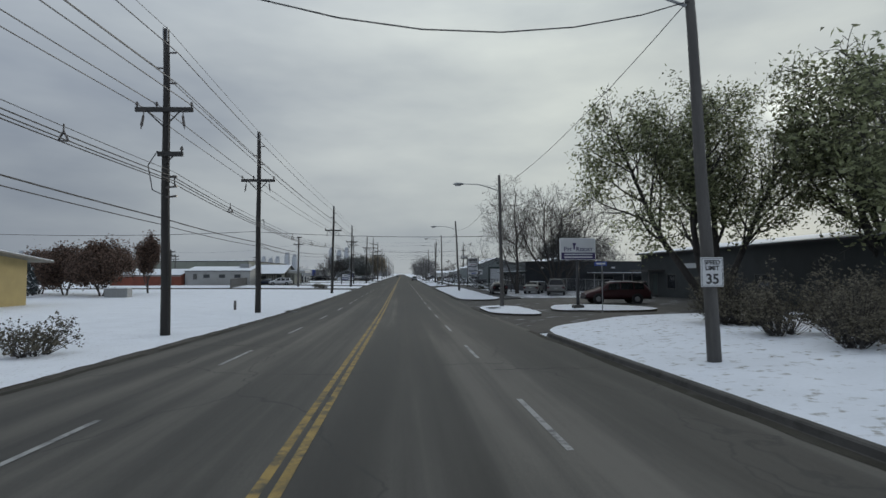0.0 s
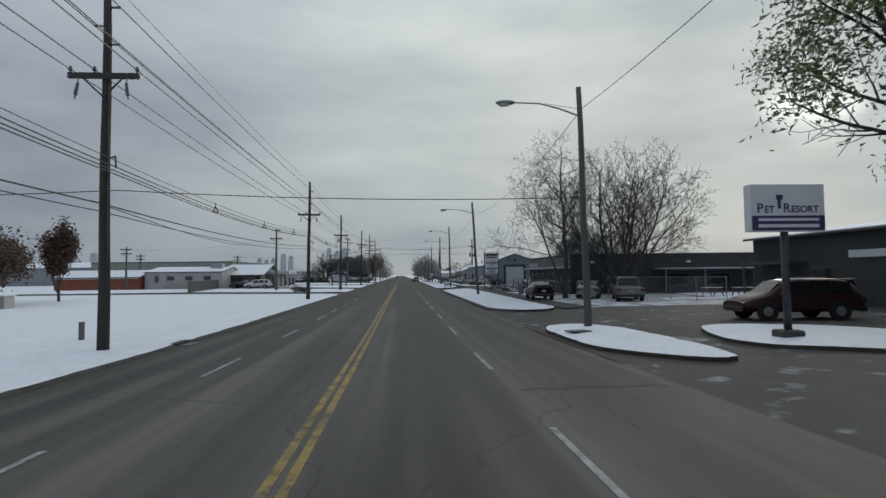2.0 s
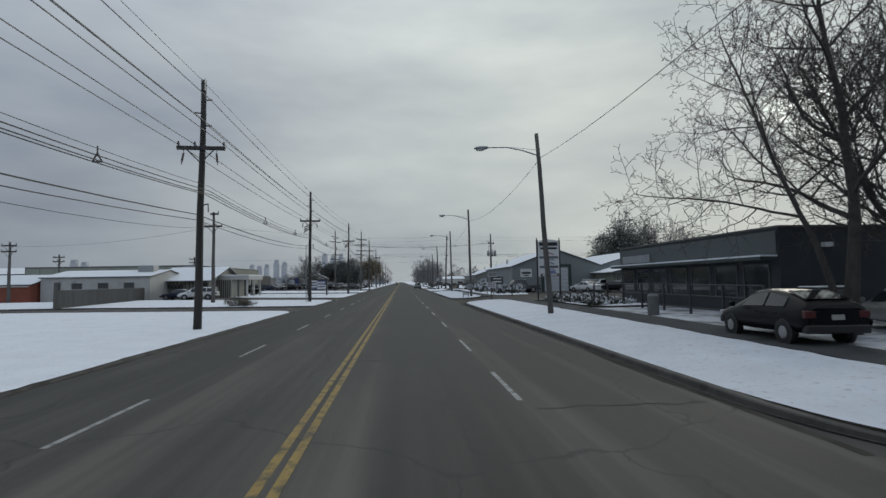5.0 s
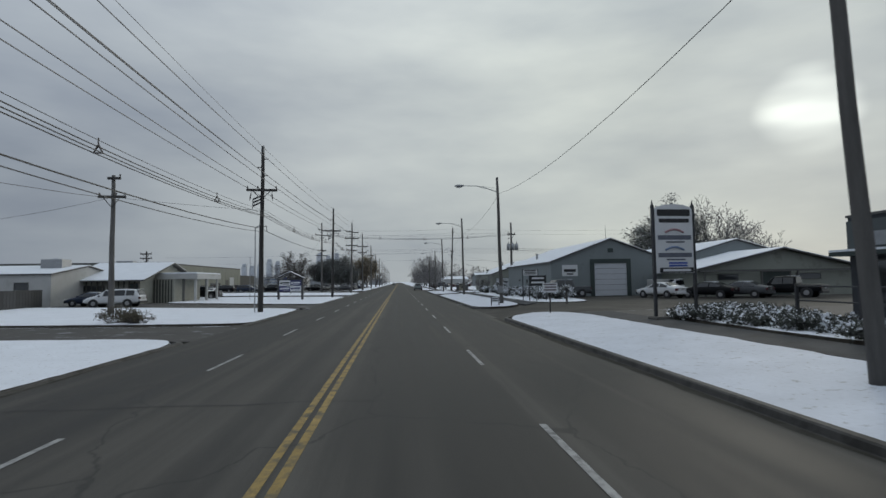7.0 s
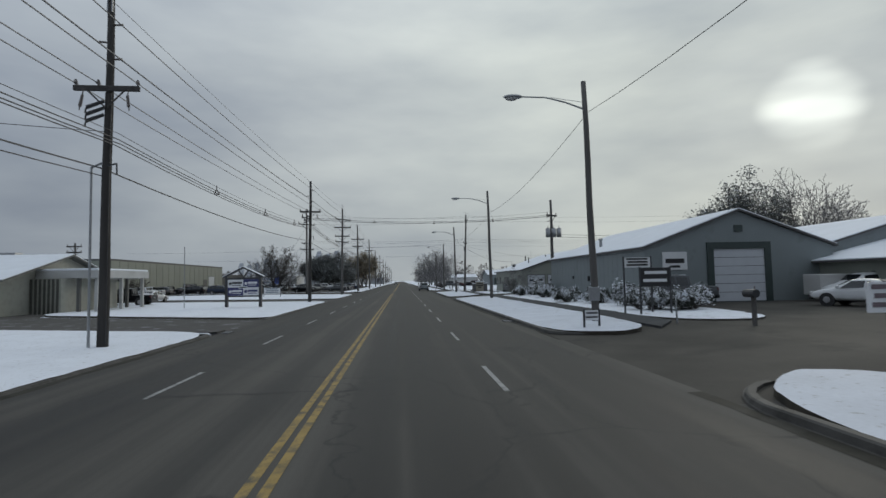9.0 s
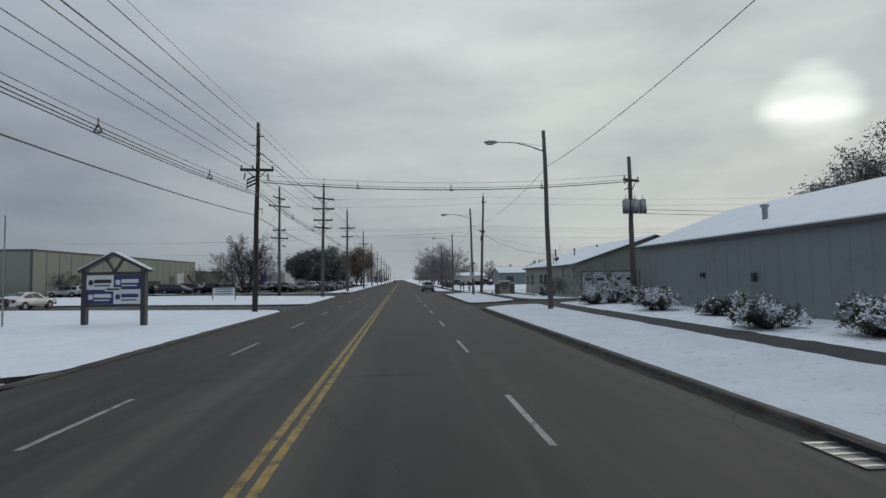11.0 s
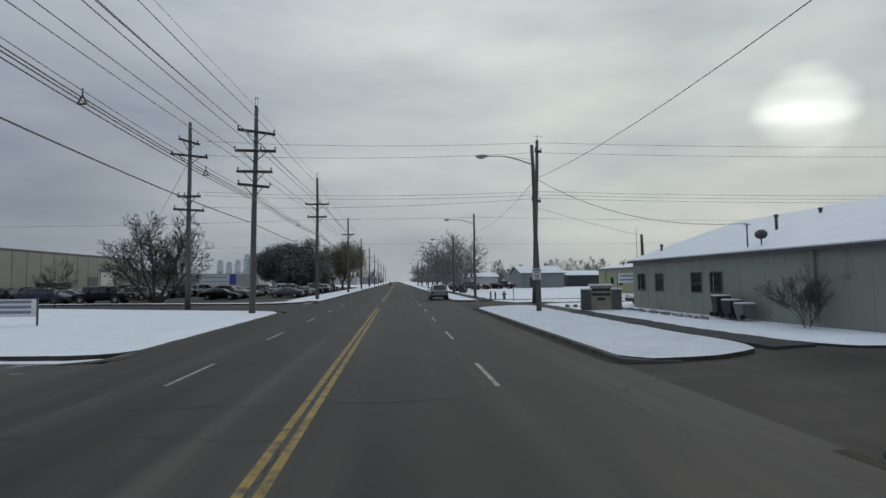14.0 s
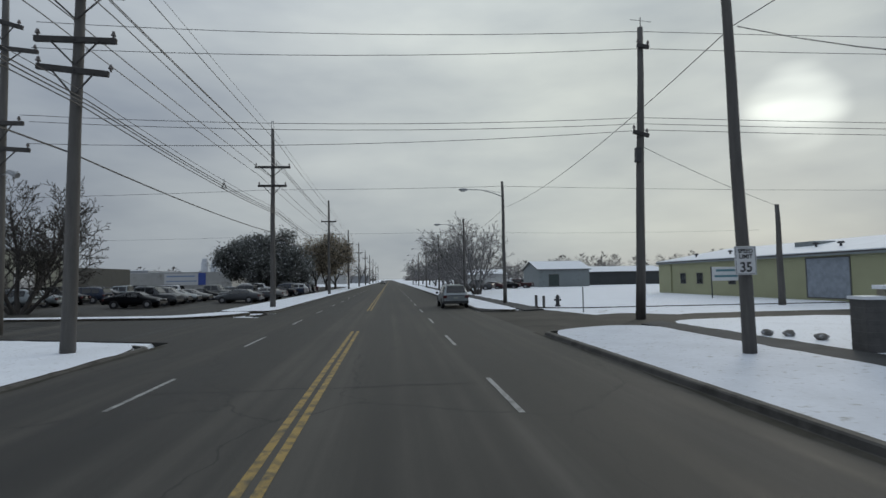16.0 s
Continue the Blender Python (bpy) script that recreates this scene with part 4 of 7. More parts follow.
def along(dx, drop, table=None):
    """A conductor's points on every pole of the roadside line."""
    out = []
    for x, y, h in ROUTE:
        d = drop if y < 160 else min(drop * 1.2 + 0.5, h - 4.0)
        out.append((x + dx, y, (h - d) if table is None else lerp_table(table, y) - drop))
    return out


for dx, drop, sag, r in ((0.0, 0.0, 0.2, 0.012), (0.42, 1.0, 0.25, 0.021), (-0.42, 1.65, 0.2, 0.021), (0.42, 2.3, 0.2, 0.021), (-1.08, 3.25, 0.2, 0.020), (-0.3, 3.25, 0.2, 0.020), (1.08, 3.25, 0.2, 0.020)):
    wire("overhead_wire", along(dx, drop), sag, r, ALU_WIRE, "bare overhead conductor strung between utility poles")
for dx, drop in ((0.35, -0.12), (0.22, 0.08), (0.48, 0.08), (0.35, -0.34)):
    wire("spacer_cable", along(dx, drop, BUNDLE_Z), 0.55, 0.02 if drop > -0.3 else 0.012, WIRE, "heavy black bundled power cable strung between utility poles")
wire("phone_cable", along(-0.2, 0, PHONE_Z), 0.45, 0.028, WIRE, "heavy black telephone cable strung between utility poles")
wire("phone_cable", along(-0.2, 0.27, PHONE_Z)[:6], 0.5, 0.02, WIRE, "black telephone cable strung between utility poles")


def cable_spacer(x, y, z):
    th = thing("cable_spacer", "dark plastic spacer holding bundled power cables apart", "cable spacer", pose(x, y, z), "cable spacers")
    part("spacer_ring", tubes([((0, 0, 0.28), (-0.14, 0, 0.0), 0.03, 0.03), ((0, 0, 0.28), (0.14, 0, 0.0), 0.03, 0.03), ((-0.14, 0, 0), (0.14, 0, 0), 0.03, 0.03), ((0, 0, 0.28), (0, 0, 0.5), 0.025, 0.025)], 5), PORCELAIN, th)


for a, b in zip(ROUTE[:8], ROUTE[1:9]):
    k = max(2, int((b[1] - a[1]) / 9))
    for i in range(1, k):
        u = i / k
        s = 0.55 * min(1.0, ((b[1] - a[1]) / 40)) ** 2
        za, zb = lerp_table(BUNDLE_Z, a[1]), lerp_table(BUNDLE_Z, b[1])
        cable_spacer(a[0] + (b[0] - a[0]) * u + 0.35, a[1] + (b[1] - a[1]) * u, za + (zb - za) * u - 0.08 - 4 * s * u * (1 - u))
# lamp to lamp
wire("lamp_feed_wire", [(x + 0.15 + math.tan(radians(LAMP_LEANS.get(y, 0.0))) * (h - 2.0), y, h - (0.9 if y < 60 else 1.4 if y < 120 else 2.2)) for x, y, h in [(7.6, -22, 10.8)] + LAMPS], 1.1, 0.012, WIRE, "thin feed wire strung from lamp pole to lamp pole")
# across the road
wire("crossing_cable", [(-10.5, 9.5, 11.3), (7.6, 12.6, 9.9)], 11.0, 0.018, WIRE, "black cable crossing above the road")
wire("crossing_cable", [(-40, 40.5, 6.3), (-11.5, 41.4, 6.1), (7.6, 41.5, 5.83)], 0.9, 0.022, WIRE, "heavy black cable crossing above the road")
for dz, dx, r in ((0.0, 0, 0.02), (-0.16, 0.1, 0.02), (-0.16, -0.1, 0.02), (0.35, 0, 0.012)):
    wire("crossing_cable", [(-9.7, 150.9 + dx, 9.45 + dz), (17.5, 151.4 + dx, 9.6 + dz)], 1.3, r, WIRE, "bundled black power cable crossing above the road")
for u in (0.25, 0.5, 0.75):
    cable_spacer(-9.7 + 27.2 * u, 151.1, 9.3 - 1.3 * 0.46 * 4 * u * (1 - u))
for a, b in (((-16.0, 190, 13.0), (12.2, 188.9, 13.2)), ((-15.8, 190, 14.2), (12.2, 189.0, 14.1)), ((-16.4, 190, 9.9), (12.1, 188.9, 9.8)), ((-16.0, 190, 9.6), (12.1, 188.9, 9.5)), ((-16.0, 190, 8.6), (12.3, 188.9, 9.2))):
    wire("crossing_cable", [a, b, (b[0] + 70, b[1] - 6, b[2] - 0.2)], 0.7, 0.014, WIRE, "thin power line crossing above the side street corner")
wire("crossing_cable", [(-60, 212, 9.4), (-9.5, 209.4, 9.8), (9.5, 208.3, 9.9), (70, 205, 9.2)], 0.3, 0.016, WIRE, "black cable crossing high above the road")
wire("crossing_cable", [(-60, 250, 9.0), (-9.3, 247.6, 9.4), (9.2, 246, 9.4), (60, 245, 9.2)], 0.3, 0.016, WIRE, "black cable crossing high above the road")
wire("service_drop", [(9.05, 177.5, 8.65), (16.3, 167.7, 4.7)], 9.0, 0.016, WIRE, "black service cable sagging from pole to roof")
wire("service_drop", [(12.1, 188.9, 8.4), (25.3, 197.0, 6.6)], 0.8, 0.012, WIRE, "thin cable sagging between poles")
for dz in (0, 0.3):
    wire("service_drop", [(17.8, 151.4, 7.0 + dz), (34, 148, 6.3 + dz)], 0.5, 0.02, WIRE, "black service cable sagging from pole to roof")
wire("service_drop", [(-10.1, 37.8, 5.0), (-21.3, 110.7, 8.8)], 1.2, 0.018, WIRE, "black cable strung between two poles")
wire("service_drop", [(-10.5, 111, 7.9), (-21.3, 110.7, 8.9), (-52, 123.4, 7.8)], 1.0, 0.014, WIRE, "thin cable strung between poles")

# transformer pole and the tall pole at the corner
xf = tall_pole(17.64, 151.4, 11.35, [(9.5, -0.6, 0.65, 0.1, (-0.5, 0.55))], "wooden utility pole carrying grey transformers", False)
for i, a in enumerate((-0.55, 0.15, 0.75)):
    can = part("transformer", tubes([((a, -0.45, 6.35), (a, -0.45, 7.35), 0.27, 0.27), ((a, -0.45, 7.35), (a, -0.45, 7.45), 0.27, 0.1)], 12), STEEL, xf, "grey steel transformer can", True)
    part("bushing", tubes([((a, -0.45, 7.4), (a, -0.45, 7.75), 0.04, 0.02)], 6), PORCELAIN, can)
for dz in (8.4, 8.9):
    part("cutout", tubes([((-0.1, -0.2, dz), (-0.6, -0.35, dz - 0.25), 0.04, 0.05)], 6), PORCELAIN, xf)
p2 = tall_pole(12.1, 189.0, 14.3, [(13.3, -0.25, 0.35, 0.1, (-0.2, 0.3)), (9.0, -0.45, 0.35, 0.2, (-0.4, 0.25))], "tall dark wooden pole with small crossarms at the corner", False, 2.2)
part("top_rod", tubes([((0, 0, 13.8), (0, 0, 14.5), 0.03, 0.02), ((-0.5, 0, 14.35), (0.55, 0, 14.3), 0.012, 0.012)], 5), DARK_STEEL, p2)
part("cable_box", boxes((-0.3, -0.05, -0.2, 0.0, 7.3, 8.0)), DARK_STEEL, p2)
fp = tall_pole(25.3, 197.0, 6.7, [], "short plain wooden pole by a yellow building", False)

# ---- buildings ----
SIDING_GREY = mat("grey_metal_siding", (0.185, 0.21, 0.215), 0.5, 0.08, 0.6, 0.05, 20.0, stain=0.2, stain_col=(0.15, 0.168, 0.172))
SIDING_TAN = mat("tan_metal_siding", (0.245, 0.258, 0.225), 0.55, 0.08, 0.6, 0.05, 20.0, stain=0.2, stain_col=(0.16, 0.16, 0.14))
SIDING_YELLOW = mat("yellow_metal_siding", (0.31, 0.315, 0.19), 0.55, 0.08, 0.6, 0.05, 20.0)
STUCCO_YELLOW = mat("cream_stucco", (0.42, 0.33, 0.15), 0.8, 0.12, 1.0, 0.3, 60.0)
DARK_BRICK = mat("dark_painted_block", (0.030, 0.034, 0.040), 0.7, 0.2, 1.0, 0.2, 20.0)
DARK_GREEN = mat("dark_green_siding", (0.042, 0.047, 0.048), 0.7, 0.15, 0.8, 0.1, 30.0, stain=0.3, stain_col=(0.030, 0.034, 0.034))
WHITE_WALL = mat("white_block_wall", (0.42, 0.42, 0.41), 0.75, 0.1, 0.8, 0.15, 30.0, stain=0.25, stain_col=(0.30, 0.29, 0.27))
RED_WALL = mat("red_brown_wall", (0.22, 0.065, 0.04), 0.75, 0.2, 1.0, 0.15, 30.0)
WOOD_SLAT = mat("cream_boards", (0.26, 0.26, 0.225), 0.8, 0.25, 2.0, 0.3, 30.0, rand=0.4)
SLAT_DARK = mat("dark_batten", (0.07, 0.07, 0.06), 0.8, 0.25, 2.0, 0.2, 30.0)
ROOF_DARK = mat("dark_roof_edge", (0.075, 0.072, 0.07), 0.7, 0.2, 2.0, 0.1)
FASCIA = mat("fascia_board", (0.10, 0.10, 0.095), 0.7, 0.2, 2.0, 0.1)
DOOR_WHITE = mat("white_overhead_door", (0.48, 0.50, 0.53), 0.5, 0.06, 2.0, 0.05)
GREEN_TRIM = mat("dark_green_trim", (0.03, 0.045, 0.042), 0.5, 0.2, 2.0, 0.0)
FAR_WALL = mat("far_pale_wall", (0.24, 0.25, 0.26), 0.8, 0.1, 0.3, 0.0)
PANEL_TAN = mat("tan_wall_panel", (0.205, 0.22, 0.185), 0.6, 0.06, 0.5, 0.0, rand=0.35)
BRICK = mat("dark_brick", (0.085, 0.083, 0.082), 0.8, 0.25, 4.0, 0.3, 30.0)


def pane(parent, wall, a, b, z0, z1, at, trim=0.06, deep=0.05, material=None, name="window", framed=FASCIA):
    """A window or door on a wall. wall: 'y' faces -y at y=at, 'x' faces -x, 'X' faces +x; a, b: its reach along the wall."""
    def rect(u0, u1, w0, w1, d0, d1):
        if wall == "y":
            return (u0, u1, at + d0, at + d1, w0, w1)
        if wall == "x":
            return (at + d0, at + d1, u0, u1, w0, w1)
        return (at - d1, at - d0, u0, u1, w0, w1)
    w = part(name, boxes(rect(a, b, z0, z1, -0.015, 0.02)), material or PANE, parent)
    t = trim
    for r in ((a - t, a, z0 - t, z1 + t), (b, b + t, z0 - t, z1 + t), (a, b, z1, z1 + t), (a, b, z0 - t, z0)):
        part("frame", boxes(rect(*r, -deep, 0.02)), framed, w)
    return w


def gable(name, label, x0, x1, y0, y1, eave, ridge, wall_mat, base=0.0, axis="y", over=0.35, roof_mat=ROOF_SNOW, edge=ROOF_DARK, ribs=0.0, ridge_at=None):
    """A building with a gabled roof; the ridge runs along the axis. Walls are in world metres, from base up."""
    th = thing(name, label, "building", pose(0, 0, 0))
    c = (ridge_at if ridge_at is not None else ((x0 + x1) / 2 if axis == "y" else (y0 + y1) / 2))
    t = 0.2

    def gable_wall(at0, at1):
        lo, hi = (x0, x1) if axis == "y" else (y0, y1)
        prof = [(lo, base), (hi, base), (hi, eave), (c, ridge), (lo, eave)]
        bm = bmesh.new()
        A = [bm.verts.new((u, at0, z) if axis == "y" else (at0, u, z)) for u, z in prof]
        B = [bm.verts.new((u, at1, z) if axis == "y" else (at1, u, z)) for u, z in prof]
        bm.faces.new(A)
        bm.faces.new(B[::-1])
        for i in range(5):
            bm.faces.new((A[i], A[(i + 1) % 5], B[(i + 1) % 5], B[i]))
        return bm
    lo, hi = (y0, y1) if axis == "y" else (x0, x1)
    part("gable_wall", gable_wall(lo, lo + t), wall_mat, th)
    part("gable_wall", gable_wall(hi - t, hi), wall_mat, th)
    if axis == "y":
        part("side_wall", boxes((x0, x0 + t, y0 + t, y1 - t, base, eave)), wall_mat, th)
        part("side_wall", boxes((x1 - t, x1, y0 + t, y1 - t, base, eave)), wall_mat, th)
    else:
        part("side_wall", boxes((x0 + t, x1 - t, y0, y0 + t, base, eave)), wall_mat, th)
        part("side_wall", boxes((x0 + t, x1 - t, y1 - t, y1, base, eave)), wall_mat, th)
    e0, e1 = (x0, x1) if axis == "y" else (y0, y1)
    l0, l1 = lo - over, hi + over
    for e in (e0, e1):
        s = (eave - ridge) / (e - c)
        eo = e + math.copysign(over, e - c)
        zo = ridge + s * (eo - c)

        def slab(u0, w0, u1, w1, k0, k1, grow=0.0):
            V = []
            for k in (k0, k1):
                for u, w in ((u0, w0), (u1, w1)):
                    for l in (l0 - grow, l1 + grow):
                        V.append((u, l, w + k) if axis == "y" else (l, u, w + k))
            F = [(0, 1, 3, 2), (4, 6, 7, 5), (0, 4, 5, 1), (2, 3, 7, 6), (0, 2, 6, 4), (1, 5, 7, 3)]
            return V, F
        r = part("roof", slab(c, ridge, eo, zo, 0.01, 0.14), edge, th)
        part("snow_cover", slab(c, ridge + 0.001, eo - math.copysign(0.04, e - c), zo + 0.001, 0.14, 0.21, -0.03), roof_mat, r)
    if ribs:
        V, F = [], []
        y = y0 + ribs
        while y < y1 - 0.1:
            for xx in (x0 - 0.015,):
                i = len(V)
                V += [(xx, y - 0.03, base), (xx, y + 0.03, base), (xx, y + 0.03, eave - 0.02), (xx, y - 0.03, eave - 0.02)]
                V += [(xx + 0.03, y - 0.05, base), (xx + 0.03, y + 0.05, base), (xx + 0.03, y + 0.05, eave - 0.02), (xx + 0.03, y - 0.05, eave - 0.02)]
                F += [(i, i + 1, i + 2, i + 3), (i, i + 3, i + 7, i + 4), (i + 1, i + 5, i + 6, i + 2)]
            y += ribs
        s = part("siding_ribs", (V, F), wall_mat, th)
    return th


def flat(name, label, x0, x1, y0, y1, top, wall_mat, base=0.0, parapet=0.25, cap=FASCIA, snow_top=True, turn=0.0):
    """A flat-roofed building with a parapet."""
    th = thing(name, label, "building", pose((x0 + x1) / 2, (y0 + y1) / 2, 0, 0, 0, turn))
    w, d, t = (x1 - x0) / 2, (y1 - y0) / 2, 0.2
    part("wall", boxes((-w, w, -d, -d + t, base, top)), wall_mat, th)
    part("wall", boxes((-w, w, d - t, d, base, top)), wall_mat, th)
    part("wall", boxes((-w, -w + t, -d + t, d - t, base, top)), wall_mat, th)
    part("wall", boxes((w - t, w, -d + t, d - t, base, top)), wall_mat, th)
    r = part("roof", boxes((-w + t, w - t, -d + t, d - t, top - parapet - 0.2, top - parapet)), ROOF_DARK, th)
    if snow_top:
        part("snow_cover", boxes((-w + t + 0.01, w - t - 0.01, -d + t + 0.01, d - t - 0.01, top - parapet + 0.004, top - parapet + 0.07)), ROOF_SNOW, r)
    for q in ((-w - 0.05, w + 0.05, -d - 0.05, -d + t, top, top + 0.09), (-w - 0.05, w + 0.05, d - t, d + 0.05, top, top + 0.09), (-w - 0.05, -w + t, -d + t, d - t, top, top + 0.09), (w - t, w + 0.05, -d + t, d - t, top, top + 0.09)):
        part("coping", boxes(q), cap, th)
    return th


def bars(parent, rows, material, at, wall="y", name="lettering_bar"):
    """Plain bars for writing that is not spelled out."""
    for a, b, z0, z1 in rows:
        if wall == "y":
            part(name, boxes((a, b, at - 0.012, at, z0, z1)), material, parent)
        else:
            part(name, boxes((at - 0.012, at, a, b, z0, z1)), material, parent)


# right side: the long dark building set back from the road
pet = gable("kennel_building", "long dark grey-green building with snow on its low roof", 27, 45, 8, 58, 4.9, 6.0, DARK_GREEN, 0.3, "y", 0.5)
for a in (50.5, 44.0, 37.0, 24.0):
    pane(pet, "x", a, a + 1.6, 1.3, 2.7, 27.0)
pane(pet, "x", 54.2, 55.3, 0.6, 2.7, 27.0, name="door", material=GREEN_TRIM)
part("entrance_canopy", boxes((25.2, 27.0, 52.6, 57.0, 3.0, 3.2)), ROOF_DARK, pet)
for yy in (52.8, 56.8):
    part("canopy_post", boxes((25.3, 25.42, yy - 0.06, yy + 0.06, 0.5, 3.0)), FASCIA, pet)
part("sign_board", boxes((26.9, 26.97, 46, 49.2, 3.3, 3.75)), WHITE_SIGN, pet)

store = flat("dark_store", "long low dark store with a snow-topped ledge above its windows", 16.8, 50.8, 71.0, 88.0, 4.4, DARK_BRICK, 0.3)
part("ledge", boxes((-17.85, -17.0, -8.4, 8.5, 2.95, 3.1)), GREEN_TRIM, store)
part("ledge_snow", boxes((-17.85, -17.02, -8.4, 8.5, 3.104, 3.18)), ROOF_SNOW, store)
part("fascia", boxes((-17.08, -17.0, -8.4, 8.5, 3.2, 4.25)), mat("grey_fascia", (0.075, 0.088, 0.09), 0.6, 0.1, 1.0, 0.05), store)
part("sign_board", boxes((-17.18, -17.1, 3.5, 7.8, 3.3, 3.8)), mat("dull_sign_board", (0.22, 0.23, 0.24), 0.6), store)
for i in range(7):
    a = -7.8 + i * 2.35
    pane(store, "x", a, a + 1.75, 1.2, 2.75, -17.0)
for a in (-15.0, -5, 4):
    part("wall_light", boxes((a, a + 0.4, -8.75, -8.5, 3.5, 3.7)), WHITE_SIGN, store)
part("awning", boxes((-8.5, 16.4, -10.6, -8.52, 2.75, 2.89)), FASCIA, store)
part("awning_snow", boxes((-8.5, 16.4, -10.6, -8.52, 2.894, 2.95)), ROOF_SNOW, store)
for a in (-8.2, -4.2, -0.2, 3.8, 7.8, 11.8, 16.1):
    part("awning_post", boxes((a, a + 0.1, -10.5, -10.4, 0.3, 2.75)), STEEL, store)
for a in (-7.0, -2.5, 2.0, 8.0):
    pane(store, "y", a, a + 2.2, 1.3, 2.4, -8.5)

# metal warehouse with a gabled front
wh = gable("metal_warehouse", "grey metal warehouse with gabled front and snowy roof", 16.2, 29.5, 125, 147, 4.1, 6.5, SIDING_GREY, 0.3, "y", 0.25, ribs=0.9, ridge_at=22.8)
pane(wh, "y", 20.95, 24.55, 0.45, 3.95, 125.0, 0.45, 0.10, DOOR_WHITE, "overhead_door", GREEN_TRIM)
for k in range(1, 6):
    part("door_seam", boxes((20.95, 24.55, 124.978, 124.984, 0.45 + k * 0.58, 0.48 + k * 0.58)), FASCIA, wh)
part("gable_vent", boxes((22.5, 23.1, 124.95, 125.0, 5.1, 5.55)), GREEN_TRIM, wh)
part("sign_board", boxes((17.4, 19.1, 124.95, 125.0, 2.6, 3.8)), WHITE_SIGN, wh)
bars(wh, ((17.6, 18.9, 3.05, 3.35), (17.9, 18.6, 2.75, 2.9)), BLACK_INK, 124.95)
part("roof_vent", tubes([((17.9, 137, 4.7), (17.9, 137, 5.5), 0.13, 0.13), ((17.9, 137, 5.5), (17.9, 137, 5.62), 0.2, 0.2)], 10), STEEL, wh)
part("roof_antenna", tubes([((22.5, 125.4, 6.6), (22.5, 125.4, 8.1), 0.02, 0.015)], 5), DARK_STEEL, wh)
part("wall_box", boxes((16.08, 16.2, 139.5, 139.8, 2.1, 2.35), (16.05, 16.2, 135.4, 135.6, 1.9, 2.3)), DARK_STEEL, wh)
gable("metal_warehouse", "wide grey metal warehouse with snowy gabled roof", 29.7, 46, 126, 150, 4.1, 6.4, SIDING_GREY, 0.3, "y", 0.25)
house = gable("low_office", "low pale office with broad snowy gable and dark timber trim", 28.5, 45.5, 118, 125.6, 3.0, 4.9, SIDING_TAN, 0.3, "y", 0.6)
for a, b in ((30.5, 32.5), (38.5, 41.0)):
    pane(house, "y", a, b, 2.0, 2.5, 118.0)
pane(house, "y", 35.0, 37.8, 0.5, 2.7, 118.0, 0.15, 0.06, GREEN_TRIM, "door")
part("porch_beam", boxes((28.3, 45.7, 117.4, 117.55, 2.75, 2.95)), FASCIA, house)
for a in (28.8, 34.5, 38.2, 45.2):
    part("porch_post", boxes((a, a + 0.15, 117.4, 117.55, 0.4, 2.75)), FASCIA, house)

# tan metal building with overhead doors
tan = gable("tan_workshop", "tan metal workshop with overhead doors and snowy roof", 16.0, 31.5, 160, 179.1, 3.3, 5.85, SIDING_TAN, 0.0, "y", 0.3, ribs=1.0, ridge_at=23.7)
for a in (16.7, 19.45, 22.2):
    d = pane(tan, "y", a, a + 2.3, 0.45, 2.65, 160.0, 0.09, 0.06, DOOR_WHITE, "overhead_door", FASCIA)
    for w in (0.25, 1.4):
        part("door_window", boxes((a + w, a + w + 0.62, 159.97, 159.984, 1.85, 2.1)), PANE, d)
    for k in range(1, 4):
        part("door_seam", boxes((a, a + 2.3, 159.974, 159.984, 0.45 + k * 0.6, 0.47 + k * 0.6)), SIDING_GREY, d)
for a in (169.3, 171.05, 175.05, 177.4):
    pane(tan, "x", a, a + 0.92, 1.45, 2.45, 16.0)
part("downspout", tubes([((15.92, 160.2, 0.5), (15.92, 160.2, 3.2), 0.05, 0.05)], 6), SIDING_TAN, tan)
part("downspout", tubes([((15.92, 163.4, 0.5), (15.92, 163.4, 3.2), 0.05, 0.05)], 6), SIDING_GREY, tan)
for x, y, h in ((19.3, 169.7, 0.85), (22.0, 170.0, 0.35), (17.5, 178.0, 0.5)):
    zz = 3.3 + (x - 16.0) * 0.33
    part("roof_pipe", tubes([((x, y, zz), (x, y, zz + h), 0.07, 0.07), ((x, y, zz + h), (x, y, zz + h + 0.12), 0.11, 0.11)], 8), DARK_STEEL, tan)
bm = bmesh.new()
bmesh.ops.create_cone(bm, cap_ends=True, segments=16, radius1=0.26, radius2=0.08, depth=0.10, matrix=pose(16.4, 166.9, 4.15, 60, 0, -40))
dish = part("satellite_dish", bm, DARK_STEEL, tan)
part("service_mast", tubes([((16.3, 167.7, 3.3), (16.3, 167.7, 4.7), 0.035, 0.035), ((16.15, 167.7, 4.65), (16.45, 167.7, 4.65), 0.02, 0.02)], 6), DARK_STEEL, tan)
part("dish_arm", tubes([((16.4, 166.9, 3.35), (16.4, 166.9, 4.1), 0.03, 0.03), ((16.4, 166.9, 4.1), (16.15, 166.4, 4.3), 0.015, 0.015)], 5), DARK_STEEL, dish)

yb = gable("yellow_building", "long yellow metal building with grey overhead door", 30.8, 48, 190, 223, 3.5, 4.9, SIDING_YELLOW, 0.0, "y", 0.2)
pane(yb, "x", 197.6, 201.3, 0.4, 3.2, 30.8, 0.08, 0.05, mat("grey_door", (0.22, 0.25, 0.29), 0.5), "overhead_door")
for a in (209.5, 214.5, 217.5):
    pane(yb, "x", a, a + 0.9, 1.3, 2.3, 30.8)
